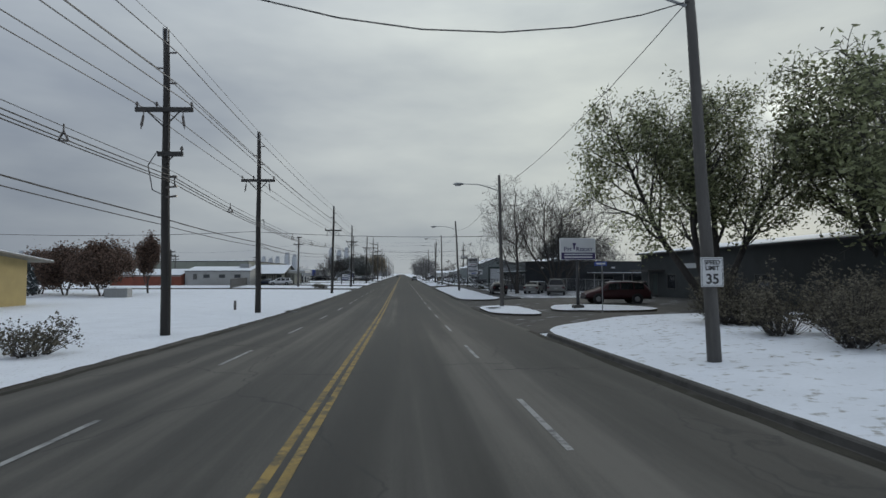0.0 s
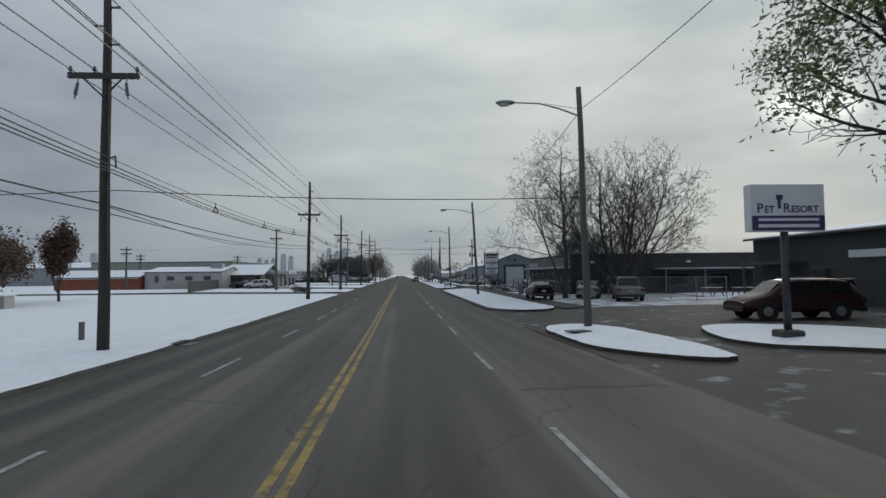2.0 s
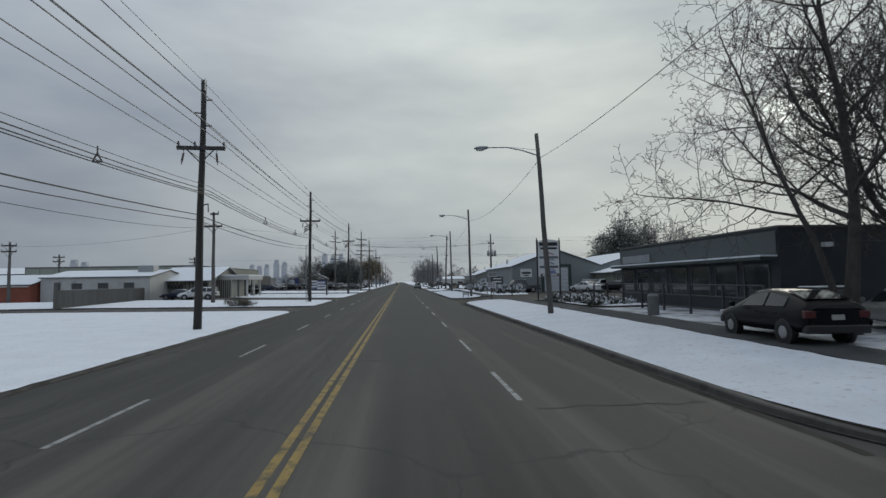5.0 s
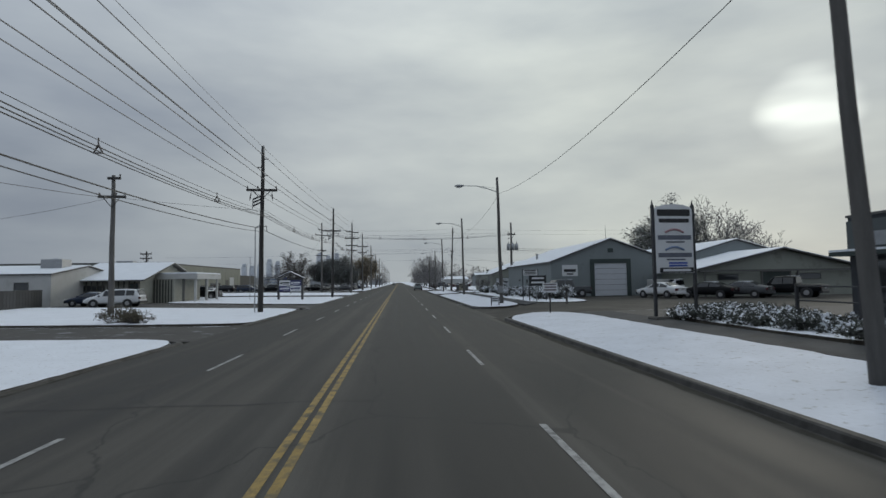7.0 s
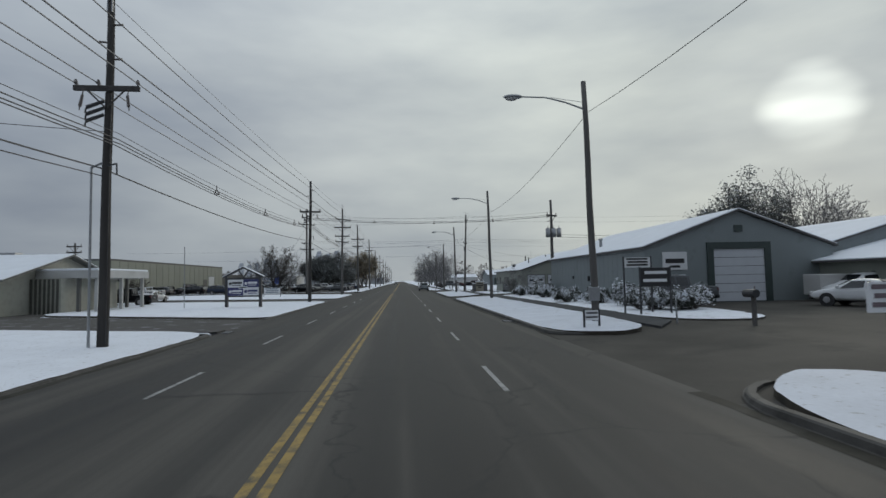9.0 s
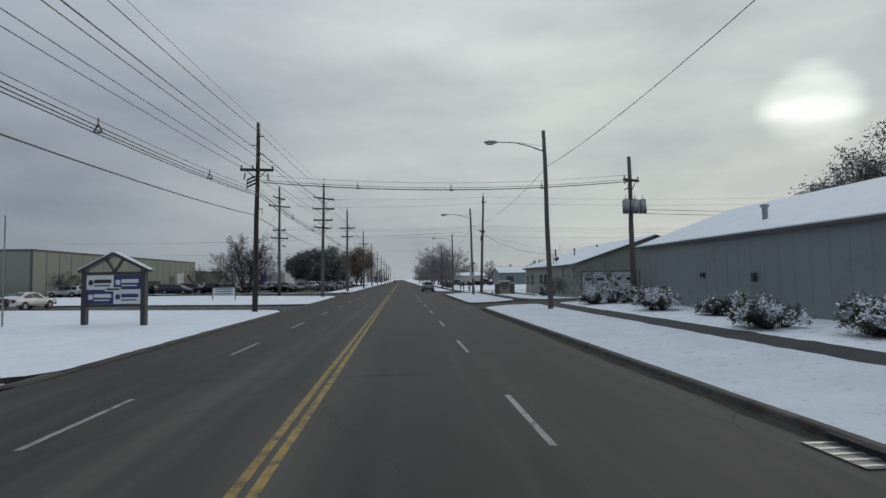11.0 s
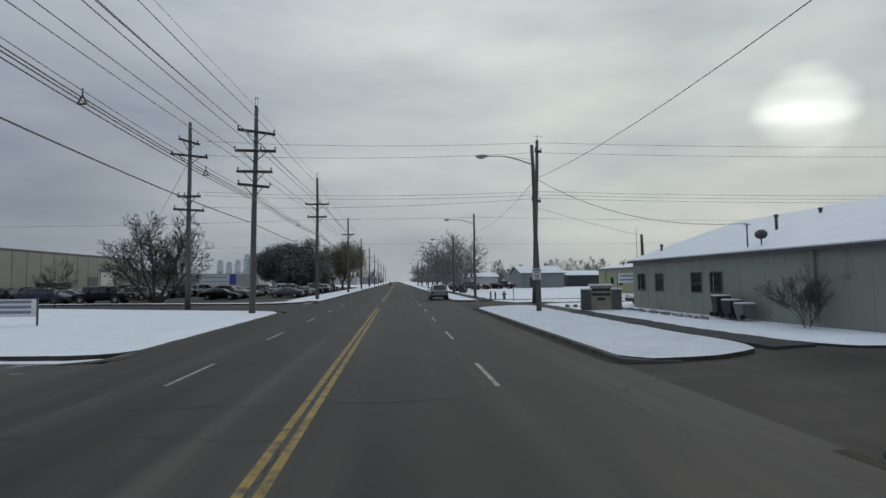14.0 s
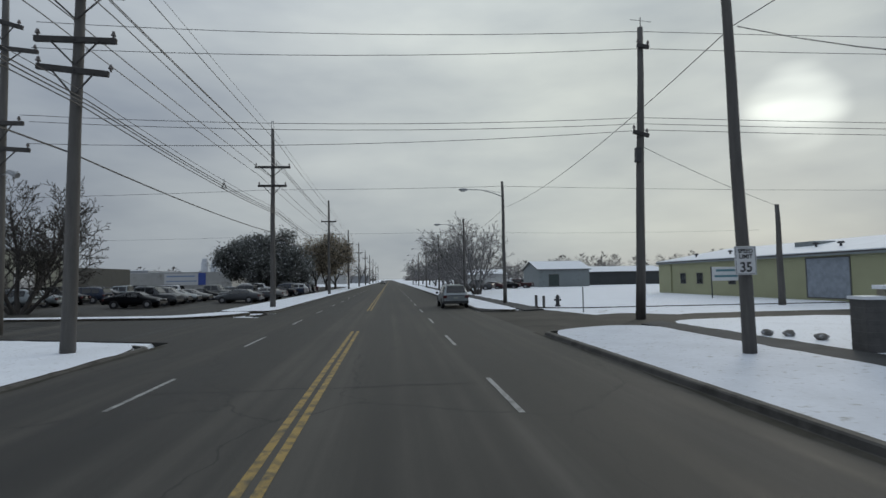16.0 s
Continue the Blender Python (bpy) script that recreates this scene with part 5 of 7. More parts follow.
for x, y in ((33, 219), (33.5, 214), (34, 204), (33.4, 201), (36, 198)):
    zz = 3.5 + (x - 31) * 0.16
    part("roof_vent", tubes([((x, y, zz - 0.1), (x, y, zz + 0.45), 0.09, 0.09), ((x, y, zz + 0.45), (x, y, zz + 0.6), 0.24, 0.2)], 8), DARK_STEEL, yb)
part("roof_unit", boxes((35.0, 37.2, 205.5, 207.5, 4.0, 4.8), bevel=0.05), SIDING_GREY, yb)
part("gutter", boxes((30.5, 30.62, 190, 223, 3.36, 3.5)), SIDING_GREY, yb)
for a in (193.2, 208.0, 220.2):
    part("downspout", boxes((30.68, 30.78, a, a + 0.1, 0.3, 3.4)), SIDING_YELLOW, yb)
shed = gable("grey_shed", "grey metal shed with snow on its roof", 29, 39.2, 266, 278, 3.6, 5.2, SIDING_GREY, 0.0, "x", 0.4)
pane(shed, "y", 31, 33, 0.4, 2.6, 266.0, material=GREEN_TRIM, name="door")
for nm, x0, x1, y0, y1, zt, m in (("far_house", 44, 62, 278, 292, 4.2, DARK_GREEN), ("far_house", 66, 84, 250, 266, 4.0, RED_WALL), ("far_house", 20, 30, 300, 312, 4.2, WHITE_WALL), ("far_house", 24, 36, 345, 360, 4.0, DARK_GREEN)):
    gable(nm, "distant low house with snow on its roof", x0, x1, y0, y1, zt - 1.2, zt, m, 0.0, "x", 0.4)

# left side
cream = gable("cream_house", "cream stucco building with deep flat eaves", -52, -33.5, 35, 50, 4.1, 4.9, STUCCO_YELLOW, 0.1, "x", 1.4, edge=mat("eave_boards", (0.20, 0.19, 0.17), 0.8))
white = gable("white_workshop", "low white block workshop with snow on its shallow roof", -50.2, -35.5, 126.8, 139.5, 3.5, 4.5, WHITE_WALL, 0.05, "x", 0.2)
for a in (-46, -42.5, -39):
    pane(white, "y", a, a + 1.3, 2.0, 2.7, 126.8)
part("wall_unit", boxes((-48.2, -47.6, 126.4, 126.8, 1.6, 2.9)), FASCIA, white)
part("roof_unit", boxes((-39.0, -36.8, 130.6, 132.4, 4.2, 5.3), bevel=0.04), STEEL, white)
red = gable("red_shed", "low red-brown shed with snow-covered roof", -66, -50.5, 125.2, 136, 2.6, 3.9, RED_WALL, 0.05, "x", 0.3)
part("gutter", boxes((-66, -50.5, 124.82, 124.9, 2.35, 2.5)), WHITE_WALL, red)
gable("long_low_warehouse", "very long low grey warehouse far behind with snow roof", -170, -66, 205, 250, 6.0, 8.4, FAR_WALL, 0.0, "x", 0.3)

bank = gable("timber_office", "low timber-clad office with broad snowy gable roof", -37.2, -29.4, 132.4, 147.4, 2.95, 5.0, WOOD_SLAT, 0.1, "x", 0.75, edge=FASCIA, ridge_at=140.0)
part("wing_wall", boxes((-29.4, -27.0, 135.6, 144.0, 0.1, 3.0)), WOOD_SLAT, bank)
part("porch_roof", boxes((-29.38, -24.5, 136.2, 144.8, 3.0, 3.62), bevel=0.03), WHITE_WALL, bank)
part("porch_snow", boxes((-29.38, -24.55, 136.25, 144.75, 3.624, 3.8), bevel=0.05), ROOF_SNOW, bank)
for yy in (136.7, 140.5, 144.3):
    part("porch_post", boxes((-25.0, -24.75, yy - 0.12, yy + 0.12, 0.1, 3.0)), WHITE_WALL, bank)
    part("porch_post", boxes((-26.4, -26.15, yy - 0.12, yy + 0.12, 0.1, 3.0)), FASCIA, bank)
for i in range(13):
    part("board", boxes((-37.0 + i * 0.58, -36.85 + i * 0.58, 132.34, 132.4, 0.15, 2.8)), SLAT_DARK, bank)
for i in range(7):
    part("board", boxes((-29.3 + i * 0.33, -29.15 + i * 0.33, 135.52, 135.6, 0.15, 2.95)), SLAT_DARK, bank)
pane(bank, "y", -30.6, -29.6, 0.25, 2.5, 132.4, material=GREEN_TRIM, name="door")
pane(bank, "y", -36.0, -33.2, 1.7, 2.3, 132.4)
part("roof_unit", boxes((-36.6, -34.5, 141.3, 142.4, 4.3, 5.5), bevel=0.03), STEEL, bank)

plant = flat("panel_warehouse", "long tan warehouse clad in tall ribbed panels", -100, -56, 198, 262, 7.6, FASCIA, 0.0, 0.3, FASCIA)
panel_me = None
for i in range(20):
    ob = part("wall_panel", boxes((21.99, 22.06, -31.9 + i * 3.19, -28.85 + i * 3.19, 0.3, 7.3)), PANEL_TAN, plant)
for i in range(12):
    part("wall_panel", boxes((-21.8 + i * 3.64, -18.3 + i * 3.64, -32.06, -31.99, 0.3, 7.3)), PANEL_TAN, plant)
for i in range(7):
    pane(plant, "X", 2.0 + i * 1.3, 3.1 + i * 1.3, 1.0, 2.6, 22.06, 0.04)
pane(plant, "X", 16.0, 18.6, 0.2, 3.6, 22.06, 0.1, 0.05, FASCIA, "door")
pane(plant, "X", 20.0, 24.6, 0.2, 4.6, 22.06, 0.1, 0.05, DOOR_WHITE, "overhead_door")
annex = flat("plant_annex", "dark plant annex with rooftop vents", -86, -58, 263, 290, 5.4, DARK_GREEN, 0.0, 0.2)
for a in (-9, -3, 4):
    part("roof_unit", boxes((a, a + 1.4, -8, -6, 5.4, 6.4)), FASCIA, annex)
for nm, x0, x1, y0, y1, zt, m in (("far_store", -72, -44, 318, 336, 5.2, WHITE_WALL), ("far_store", -60, -38, 372, 392, 4.4, FAR_WALL), ("far_store", -46, -22, 440, 460, 4.6, WHITE_WALL), ("far_store", -110, -78, 345, 365, 6.5, FAR_WALL), ("far_store", -36, -14, 520, 540, 5, FAR_WALL)):
    s = flat(nm, "distant low flat-roofed store with snowy roof", x0, x1, y0, y1, zt, m, 0.0, 0.1, ROOF_SNOW)
    if nm == "far_store" and x0 == -72:
        part("pale_panel", boxes((-4, 5, -9.1, -9.02, 1.6, 4.9)), WHITE_SIGN, s)
        part("blue_panel", boxes((5, 7, -9.1, -9.02, 1.6, 5.0)), BLUE_INK, s)
        bars(s, ((-3.4, 4.2, 3.9, 4.3), (-3.4, 4.6, 2.6, 2.9)), mat("pale_blue_sheet", (0.25, 0.33, 0.48), 0.5), -9.1)


def silo_group(x, y, h, n, r):
    th = thing("grain_elevator", "distant pale concrete grain elevator on the horizon", "grain elevator", pose(x, y, 0), "grain elevators")
    for i in range(n):
        a, k = i * 2.7 * r, h * (1.0 - 0.09 * (i % 2))
        part("silo", tubes([((a, 0, 0), (a, 0, k), r, r)], 12), SILO, th, smooth=True)
        part("headhouse", boxes((a - r * 0.55, a + r * 0.75, -r * 0.6, r * 0.6, k, k + 3.2)), SILO, th)


# distance haze is mixed into this pale, bluish concrete colour
SILO = mat("hazy_concrete", (0.40, 0.42, 0.45), 0.85, 0.12, 0.2, 0.0)
silo_group(-136, 640, 25, 2, 3.2)
silo_group(-176, 690, 22, 3, 3.2)
silo_group(-300, 560, 24, 2, 3.4)
silo_group(-420, 620, 26, 2, 3.6)
silo_group(-84, 640, 31, 3, 3.3)

# ---- signs and street furniture ----


def kennel_sign():
    th = thing("pylon_sign", "white roadside sign board with purple lettering on a dark post", "sign", pose(11.65, 34.5, lot_z(11.65, 34.5), 0, 0, -2))
    g = lot_z(11.65, 34.5)
    part("post", tubes([((0, 0.1, -0.2), (0, 0.1, 3.6), 0.11, 0.11)], 10), DARK_STEEL, th, smooth=True)
    part("foot", boxes((-0.35, 0.35, -0.2, 0.4, 0, 0.3), bevel=0.05), CONCRETE, th)
    part("cabinet", boxes((-1.18, 1.18, -0.12, 0.22, 3.3 - g * 0, 4.75), bevel=0.03), WHITE_SIGN, th)
    part("lower_band", boxes((-1.14, 1.14, -0.135, -0.12, 3.33, 3.78)), PURPLE, th)
    part("logo_shape", boxes((-0.32, -0.22, -0.135, -0.12, 4.0, 4.3), (-0.36, -0.16, -0.134, -0.12, 4.27, 4.42)), PURPLE, th)
    for text, size, xx in (("P", 0.40, -0.98), ("ET", 0.29, -0.74), ("R", 0.40, -0.16), ("ESORT", 0.29, 0.10)):
        cu = bpy.data.curves.new("lettering", "FONT")
        cu.body, cu.size, cu.extrude, cu.offset = text, size, 0.004, 0.006
        cu.materials.append(PURPLE)
        ob = new("lettering", cu)
        ob.parent = th
        ob.matrix_local = pose(xx, -0.124, 3.88, 90, 0, 0)
    bars(th, ((-0.95, 0.95, 3.62, 3.70), (-0.95, 0.95, 3.42, 3.52)), WHITE_SIGN, -0.135)
    return th


kennel_sign()


def street_name_post(x, y):
    th = thing("street_name_sign", "small blue street name plate on a thin steel post", "road sign", pose(x, y, lot_z(x, y) + 0.05))
    part("post", tubes([((0, 0, -0.1), (0, 0, 3.0), 0.03, 0.03)], 6), STEEL, th)
    part("name_plate", boxes((-0.45, 0.3, -0.01, 0.01, 2.75, 3.0)), BLUE_INK, th)
    bars(th, ((-0.35, 0.2, 2.83, 2.92),), WHITE_SIGN, -0.01)
    bm = bmesh.new()
    bmesh.ops.create_circle(bm, cap_ends=True, segments=8, radius=0.36, matrix=pose(0.02, -0.03, 2.2, 90, 0, 22.5))
    r = bmesh.ops.extrude_face_region(bm, geom=bm.faces[:])
    bmesh.ops.translate(bm, verts=[v for v in r["geom"] if isinstance(v, bmesh.types.BMVert)], vec=(0, 0.02, 0))
    bmesh.ops.scale(bm, verts=bm.verts, vec=(0.35, 1, 1))
    part("stop_plate", bm, STEEL, th, "bare grey back of a stop sign, seen edge-on")


street_name_post(11.9, 30.9)


def tenant_sign():
    x, y = 12.43, 92.60
    z = lot_z(x, y) - 0.12
    th = thing("pylon_sign", "tall white tenant sign between two dark posts beside a lot", "sign", pose(x, y, z, 0, 0, 3))
    for a in (-0.98, 0.98):
        p = part("post", boxes((a - 0.06, a + 0.06, -0.06, 0.06, -0.5, 5.3)), DARK_STEEL, th)
        part("finial", tubes([((a, 0, 5.3), (a, 0, 5.55), 0.06, 0.01)], 6), DARK_STEEL, p)
    bm = bmesh.new()
    prof = [(-0.91, 2.2), (0.91, 2.2), (0.91, 5.1)] + [(0.91 * math.cos(t), 5.1 + 0.25 * math.sin(t)) for t in (0.5, 1.0, 1.57, 2.1, 2.6)] + [(-0.91, 5.1)]
    vs = [bm.verts.new((a, -0.08, b)) for a, b in prof]
    f = bm.faces.new(vs)
    r = bmesh.ops.extrude_face_region(bm, geom=[f])
    bmesh.ops.translate(bm, verts=[v for v in r["geom"] if isinstance(v, bmesh.types.BMVert)], vec=(0, 0.16, 0))
    part("cabinet", bm, WHITE_SIGN, th)
    bars(th, ((-0.8, 0.8, 4.8, 5.1), (-0.72, 0.74, 4.5, 4.68)), BLACK_INK, -0.08)
    for zz, m in ((4.05, mat("faded_red_ink", (0.30, 0.17, 0.18), 0.5)), (3.25, mat("faded_blue_ink", (0.16, 0.22, 0.34), 0.5))):
        V, F = tubes([((-0.45 + 0.15 * i, -0.09, zz + 0.14 * math.sin(math.pi * i / 6)), (-0.3 + 0.15 * i, -0.09, zz + 0.14 * math.sin(math.pi * (i + 1) / 6)), 0.05, 0.05) for i in range(6)], 6)
        part("logo_shape", (V, F), m, th)
        bars(th, ((-0.8, 0.82, zz - 0.33, zz - 0.13),), mat("grey_ink", (0.12, 0.13, 0.16), 0.5), -0.08)
        bars(th, ((-0.4, 0.5, zz - 0.47, zz - 0.40),), mat("grey_ink", (0.12, 0.13, 0.16), 0.5), -0.08)
    bars(th, ((-0.3, 0.6, 2.62, 2.7), (-0.3, 0.6, 2.5, 2.58)), BLUE_INK, -0.08)
    part("number_panel", boxes((-0.75, 0.88, -0.095, -0.08, 2.22, 2.45)), BLACK_INK, th)
    bars(th, ((-0.6, 0.74, 2.28, 2.39),), WHITE_SIGN, -0.095)
    part("footing", boxes((-1.2, -0.4, -0.5, 0.4, -0.05, 0.28), bevel=0.08), CONCRETE, th)


tenant_sign()


def gabled_sign():
    x, y = -14.28, 140.65
    th = thing("tenant_board", "dark timber sign board with gabled top and four panels", "sign", pose(x, y, snow_z(x, y) - 0.03, 0, 0, -11))
    for a in (-1.62, 1.62):
        part("post", boxes((a - 0.12, a + 0.12, -0.12, 0.12, -0.2, 2.95)), DARK_STEEL, th)
    part("beam", boxes((-1.6, 1.6, -0.1, 0.1, 2.55, 2.7)), DARK_STEEL, th)
    part("beam", boxes((-1.6, 1.6, -0.1, 0.1, 0.95, 1.08)), DARK_STEEL, th)
    for s in (-1, 1):
        bm = boxes((0, 2.12, -0.16, 0.16, -0.06, 0.08))
        bmesh.ops.transform(bm, verts=bm.verts, matrix=Matrix.Translation((0, 0, 3.62)) @ (Matrix.Rotation(math.pi, 4, "Z") if s < 0 else Matrix.Identity(4)) @ Matrix.Rotation(0.44, 4, "Y"))
        rr = part("rafter", bm, DARK_STEEL, th)
        bm = boxes((0, 2.12, -0.16, 0.16, 0.085, 0.12))
        bmesh.ops.transform(bm, verts=bm.verts, matrix=Matrix.Translation((0, 0, 3.62)) @ (Matrix.Rotation(math.pi, 4, "Z") if s < 0 else Matrix.Identity(4)) @ Matrix.Rotation(0.44, 4, "Y"))
        part("rafter_snow", bm, ROOF_SNOW, rr)
        part("strut", tubes([((0, 0, 2.7), (s * 0.5, 0, 3.4), 0.07, 0.07)], 4), DARK_STEEL, th)
    for a, b, z0, z1, m, ink in ((-1.48, 0.0, 1.82, 2.54, WHITE_SIGN, BLACK_INK), (0.01, 1.48, 1.82, 2.54, NAVY, WHITE_SIGN), (-1.48, 0.0, 1.09, 1.81, NAVY, WHITE_SIGN), (0.01, 1.48, 1.09, 1.81, WHITE_SIGN, NAVY)):
        p = part("tenant_panel", boxes((a, b, -0.08, -0.04, z0, z1)), m, th)
        bars(p, ((a + 0.42, b - 0.12, z0 + 0.32, z0 + 0.5), (a + 0.42, b - 0.2, z0 + 0.16, z0 + 0.22)), ink, -0.08)
        part("logo_shape", tubes([((a + 0.24, -0.081, z0 + 0.35), (a + 0.24, -0.095, z0 + 0.35), 0.14, 0.14)], 12), ink, p)
    part("middle_strip", boxes((-0.45, 0.42, -0.1, -0.085, 1.72, 1.92)), WHITE_SIGN, th)
    bars(th, ((-0.38, 0.36, 1.78, 1.87),), BLACK_INK, -0.1)


gabled_sign()


def lawn_sign(x, y, w, h0, h1, label, turn=0.0, board=WHITE_SIGN, ink=BLACK_INK, rows=3, post=DARK_STEEL, single=False):
    th = thing("lawn_sign", label, "sign", pose(x, y, lot_z(x, y) + 0.05, 0, 0, turn))
    for a in (0.0,) if single else (-w / 2, w / 2):
        part("post", boxes((a - 0.035, a + 0.035, 0.032 if single else -0.035, 0.07 if single else 0.035, -0.15, h1 - 0.05 if single else h1 + 0.05)), post, th)
    b = part("board", boxes((-w / 2 + 0.04, w / 2 - 0.04, -0.03, 0.03, h0, h1)), board, th)
    for i in range(rows):
        zz = h0 + (h1 - h0) * (i + 0.6) / (rows + 0.4)
        bars(b, ((-w * (0.40 - 0.05 * (i % 2)), w * 0.38, zz, zz + (h1 - h0) * 0.16),), ink, -0.03)


lawn_sign(-19.6, 173.6, 2.6, 0.5, 1.4, "low white notice board on two dark posts in snow", -8, ink=mat("slate_ink", (0.16, 0.19, 0.22), 0.5))
lawn_sign(12.2, 115.6, 1.5, 1.3, 2.2, "dark business sign with white lettering before snowy shrubs", 0, BLACK_INK, WHITE_SIGN, 2)
lawn_sign(11.8, 116.6, 1.4, 2.25, 2.75, "small white sign board on posts", 0, rows=3)
lawn_sign(8.75, 99.9, 0.95, 1.3, 1.84, "small white sign board with dark red border on a thin post", 0, rows=3, post=POLE_WOOD, single=True, ink=mat("faded_dark_ink", (0.13, 0.10, 0.11), 0.5))
lawn_sign(27.9, 206.5, 2.4, 1.5, 2.65, "white sign board in a dark frame beside yellow building", -8, ink=mat("teal_ink", (0.10, 0.22, 0.26), 0.5), rows=2)
lawn_sign(7.7, 112.0, 0.62, 0.35, 0.75, "small yard sign on wire legs in snow", 0, rows=2)
lp = thing("meter_box", "grey meter box strapped to a wooden pole", "meter box", pose(8.5, 113.82, snow_z(8.5, 114)))
part("box", boxes((-0.25, 0.22, -0.16, 0.0, 0.9, 1.5), bevel=0.02), STEEL, lp)


def mailbox(x, y):
    th = thing("mailbox", "dark mailbox on a wooden post by a driveway", "mailbox", pose(x, y, lot_z(x, y)))
    part("post", boxes((-0.06, 0.06, -0.06, 0.06, -0.1, 1.05)), POLE_GREY, th)
    V, F = [], []
    tube(V, F, (-0.1, -0.3, 1.15), (-0.1, 0.3, 1.15), 0.15, 0.15, 10, True)
    part("box", (V, F), DARK_STEEL, th)
    part("flag", boxes((0.06, 0.08, 0.0, 0.04, 1.15, 1.4)), RED_LENS, th)


mailbox(12.8, 109.4)


def hydrant(x, y):
    th = thing("fire_hydrant", "dark fire hydrant standing in snow", "fire hydrant", pose(x, y, snow_z(x, y) - 0.05))
    part("barrel", tubes([((0, 0, 0), (0, 0, 0.08), 0.2, 0.2), ((0, 0, 0.08), (0, 0, 0.6), 0.13, 0.12), ((0, 0, 0.6), (0, 0, 0.66), 0.17, 0.17), ((0, 0, 0.66), (0, 0, 0.8), 0.13, 0.05)], 12), DARK_STEEL, th)
    for s in (-1, 1):
        part("nozzle", tubes([((s * 0.1, 0, 0.45), (s * 0.24, 0, 0.45), 0.06, 0.07)], 8), DARK_STEEL, th)


hydrant(11.5, 200.6)
for x, y, h in ((10.1, 201.0, 0.75), (10.55, 200.7, 0.7), (-12.6, 41.0, 0.7)):
    th = thing("marker_post", "short weathered wooden marker post in snow", "post", pose(x, y, snow_z(x, y)), "marker posts")
    part("post", boxes((-0.08, 0.08, -0.08, 0.08, -0.15, h), bevel=0.015), POLE_GREY, th)
for x, y, h in ((11.3, 195.2, 1.5), (-19.4, 140.4, 5.6), (11.0, 111.5, 0.9)):
    th = thing("thin_post", "thin grey steel post standing in snow", "post", pose(x, y, lot_z(x, y)))
    part("post", tubes([((0, 0, -0.1), (0, 0, h), 0.04, 0.035)], 6), STEEL, th)


def guy_wire(x, y, z, x1, y1):
    tagged(part("guy_wire", tubes([((x, y, z), (x1, y1, lot_z(x1, y1)), 0.015, 0.015)], 4), WIRE), "slanting guy wire from pole to ground", "guy wire", "guy wires")


guy_wire(-10.5, 111, 7.6, -10.9, 111.3)
guy_wire(-17.4, 190.3, 12.5, -26.5, 196)
guy_wire(-17.4, 190.3, 9.3, -23.5, 194)
riser = thing("cable_riser", "thin grey pipe standing beside a utility pole", "pipe", pose(-10.95, 110.8, snow_z(-10.95, 110.8)))
part("pipe", tubes([((0, 0, -0.1), (0, 0, 6.4), 0.05, 0.04), ((0, 0, 6.4), (0.35, 0.1, 6.6), 0.04, 0.04)], 6), STEEL, riser)


def rail_fence(p0, p1, n, h, label, mesh=False):
    """A dark steel rail fence on posts."""
    th = thing("rail_fence", label, "fence", pose(0, 0, 0))
    a, b = Vector(p0), Vector(p1)
    for i in range(n):
        q = a.lerp(b, i / (n - 1))
        z = lot_z(q.x, q.y)
        part("post", boxes((q.x - 0.05, q.x + 0.05, q.y - 0.05, q.y + 0.05, z - 0.1, z + h)), DARK_STEEL, th)
    for zz in (0.25, 0.65, 1.0):
        part("rail", tubes([((a.x, a.y, lot_z(a.x, a.y) + h * zz - 0.03), (b.x, b.y, lot_z(b.x, b.y) + h * zz - 0.03), 0.03, 0.03)], 5), DARK_STEEL, th)


rail_fence((14.2, 68.5), (14.6, 88), 8, 1.5, "dark steel rail fence in front of a store")


def chain_link(p0, p1, n, h):
    """A fence of thin steel posts and rails with woven wire between them."""
    th = thing("chain_link_fence", "galvanised chain-link fence round a snowy yard", "fence", pose(0, 0, 0))
    a, b = Vector(p0), Vector(p1)
    for i in range(n):
        q = a.lerp(b, i / (n - 1))
        z = lot_z(q.x, q.y)
        part("post", tubes([((q.x, q.y, z - 0.1), (q.x, q.y, z + h + 0.05), 0.035, 0.035)], 6), STEEL, th)
    za, zb = lot_z(a.x, a.y), lot_z(b.x, b.y)
    part("top_rail", tubes([((a.x, a.y, za + h), (b.x, b.y, zb + h), 0.022, 0.022)], 5), STEEL, th)
    V, F = [], []
    L = (b - a).length
    k = int(L / 0.14)
    for s in (-1, 1):
        for i in range(k + 1):
            u0 = i / k
            u1 = min(1.0, max(0.0, u0 + s * h / L))
            hh = h * abs(u1 - u0) * L / h if h else 0
            p, q = a.lerp(b, u0), a.lerp(b, u1)
            tube(V, F, (p.x, p.y, za + (zb - za) * u0 + 0.05), (q.x, q.y, za + (zb - za) * u1 + 0.05 + hh * 0.97), 0.003, 0.003, 3)
    part("wire_mesh", (V, F), STEEL, th)


chain_link((21.9, 53.6), (21.0, 59.5), 3, 1.8)
chain_link((21.0, 59.5), (18.9, 66.8), 3, 1.8)


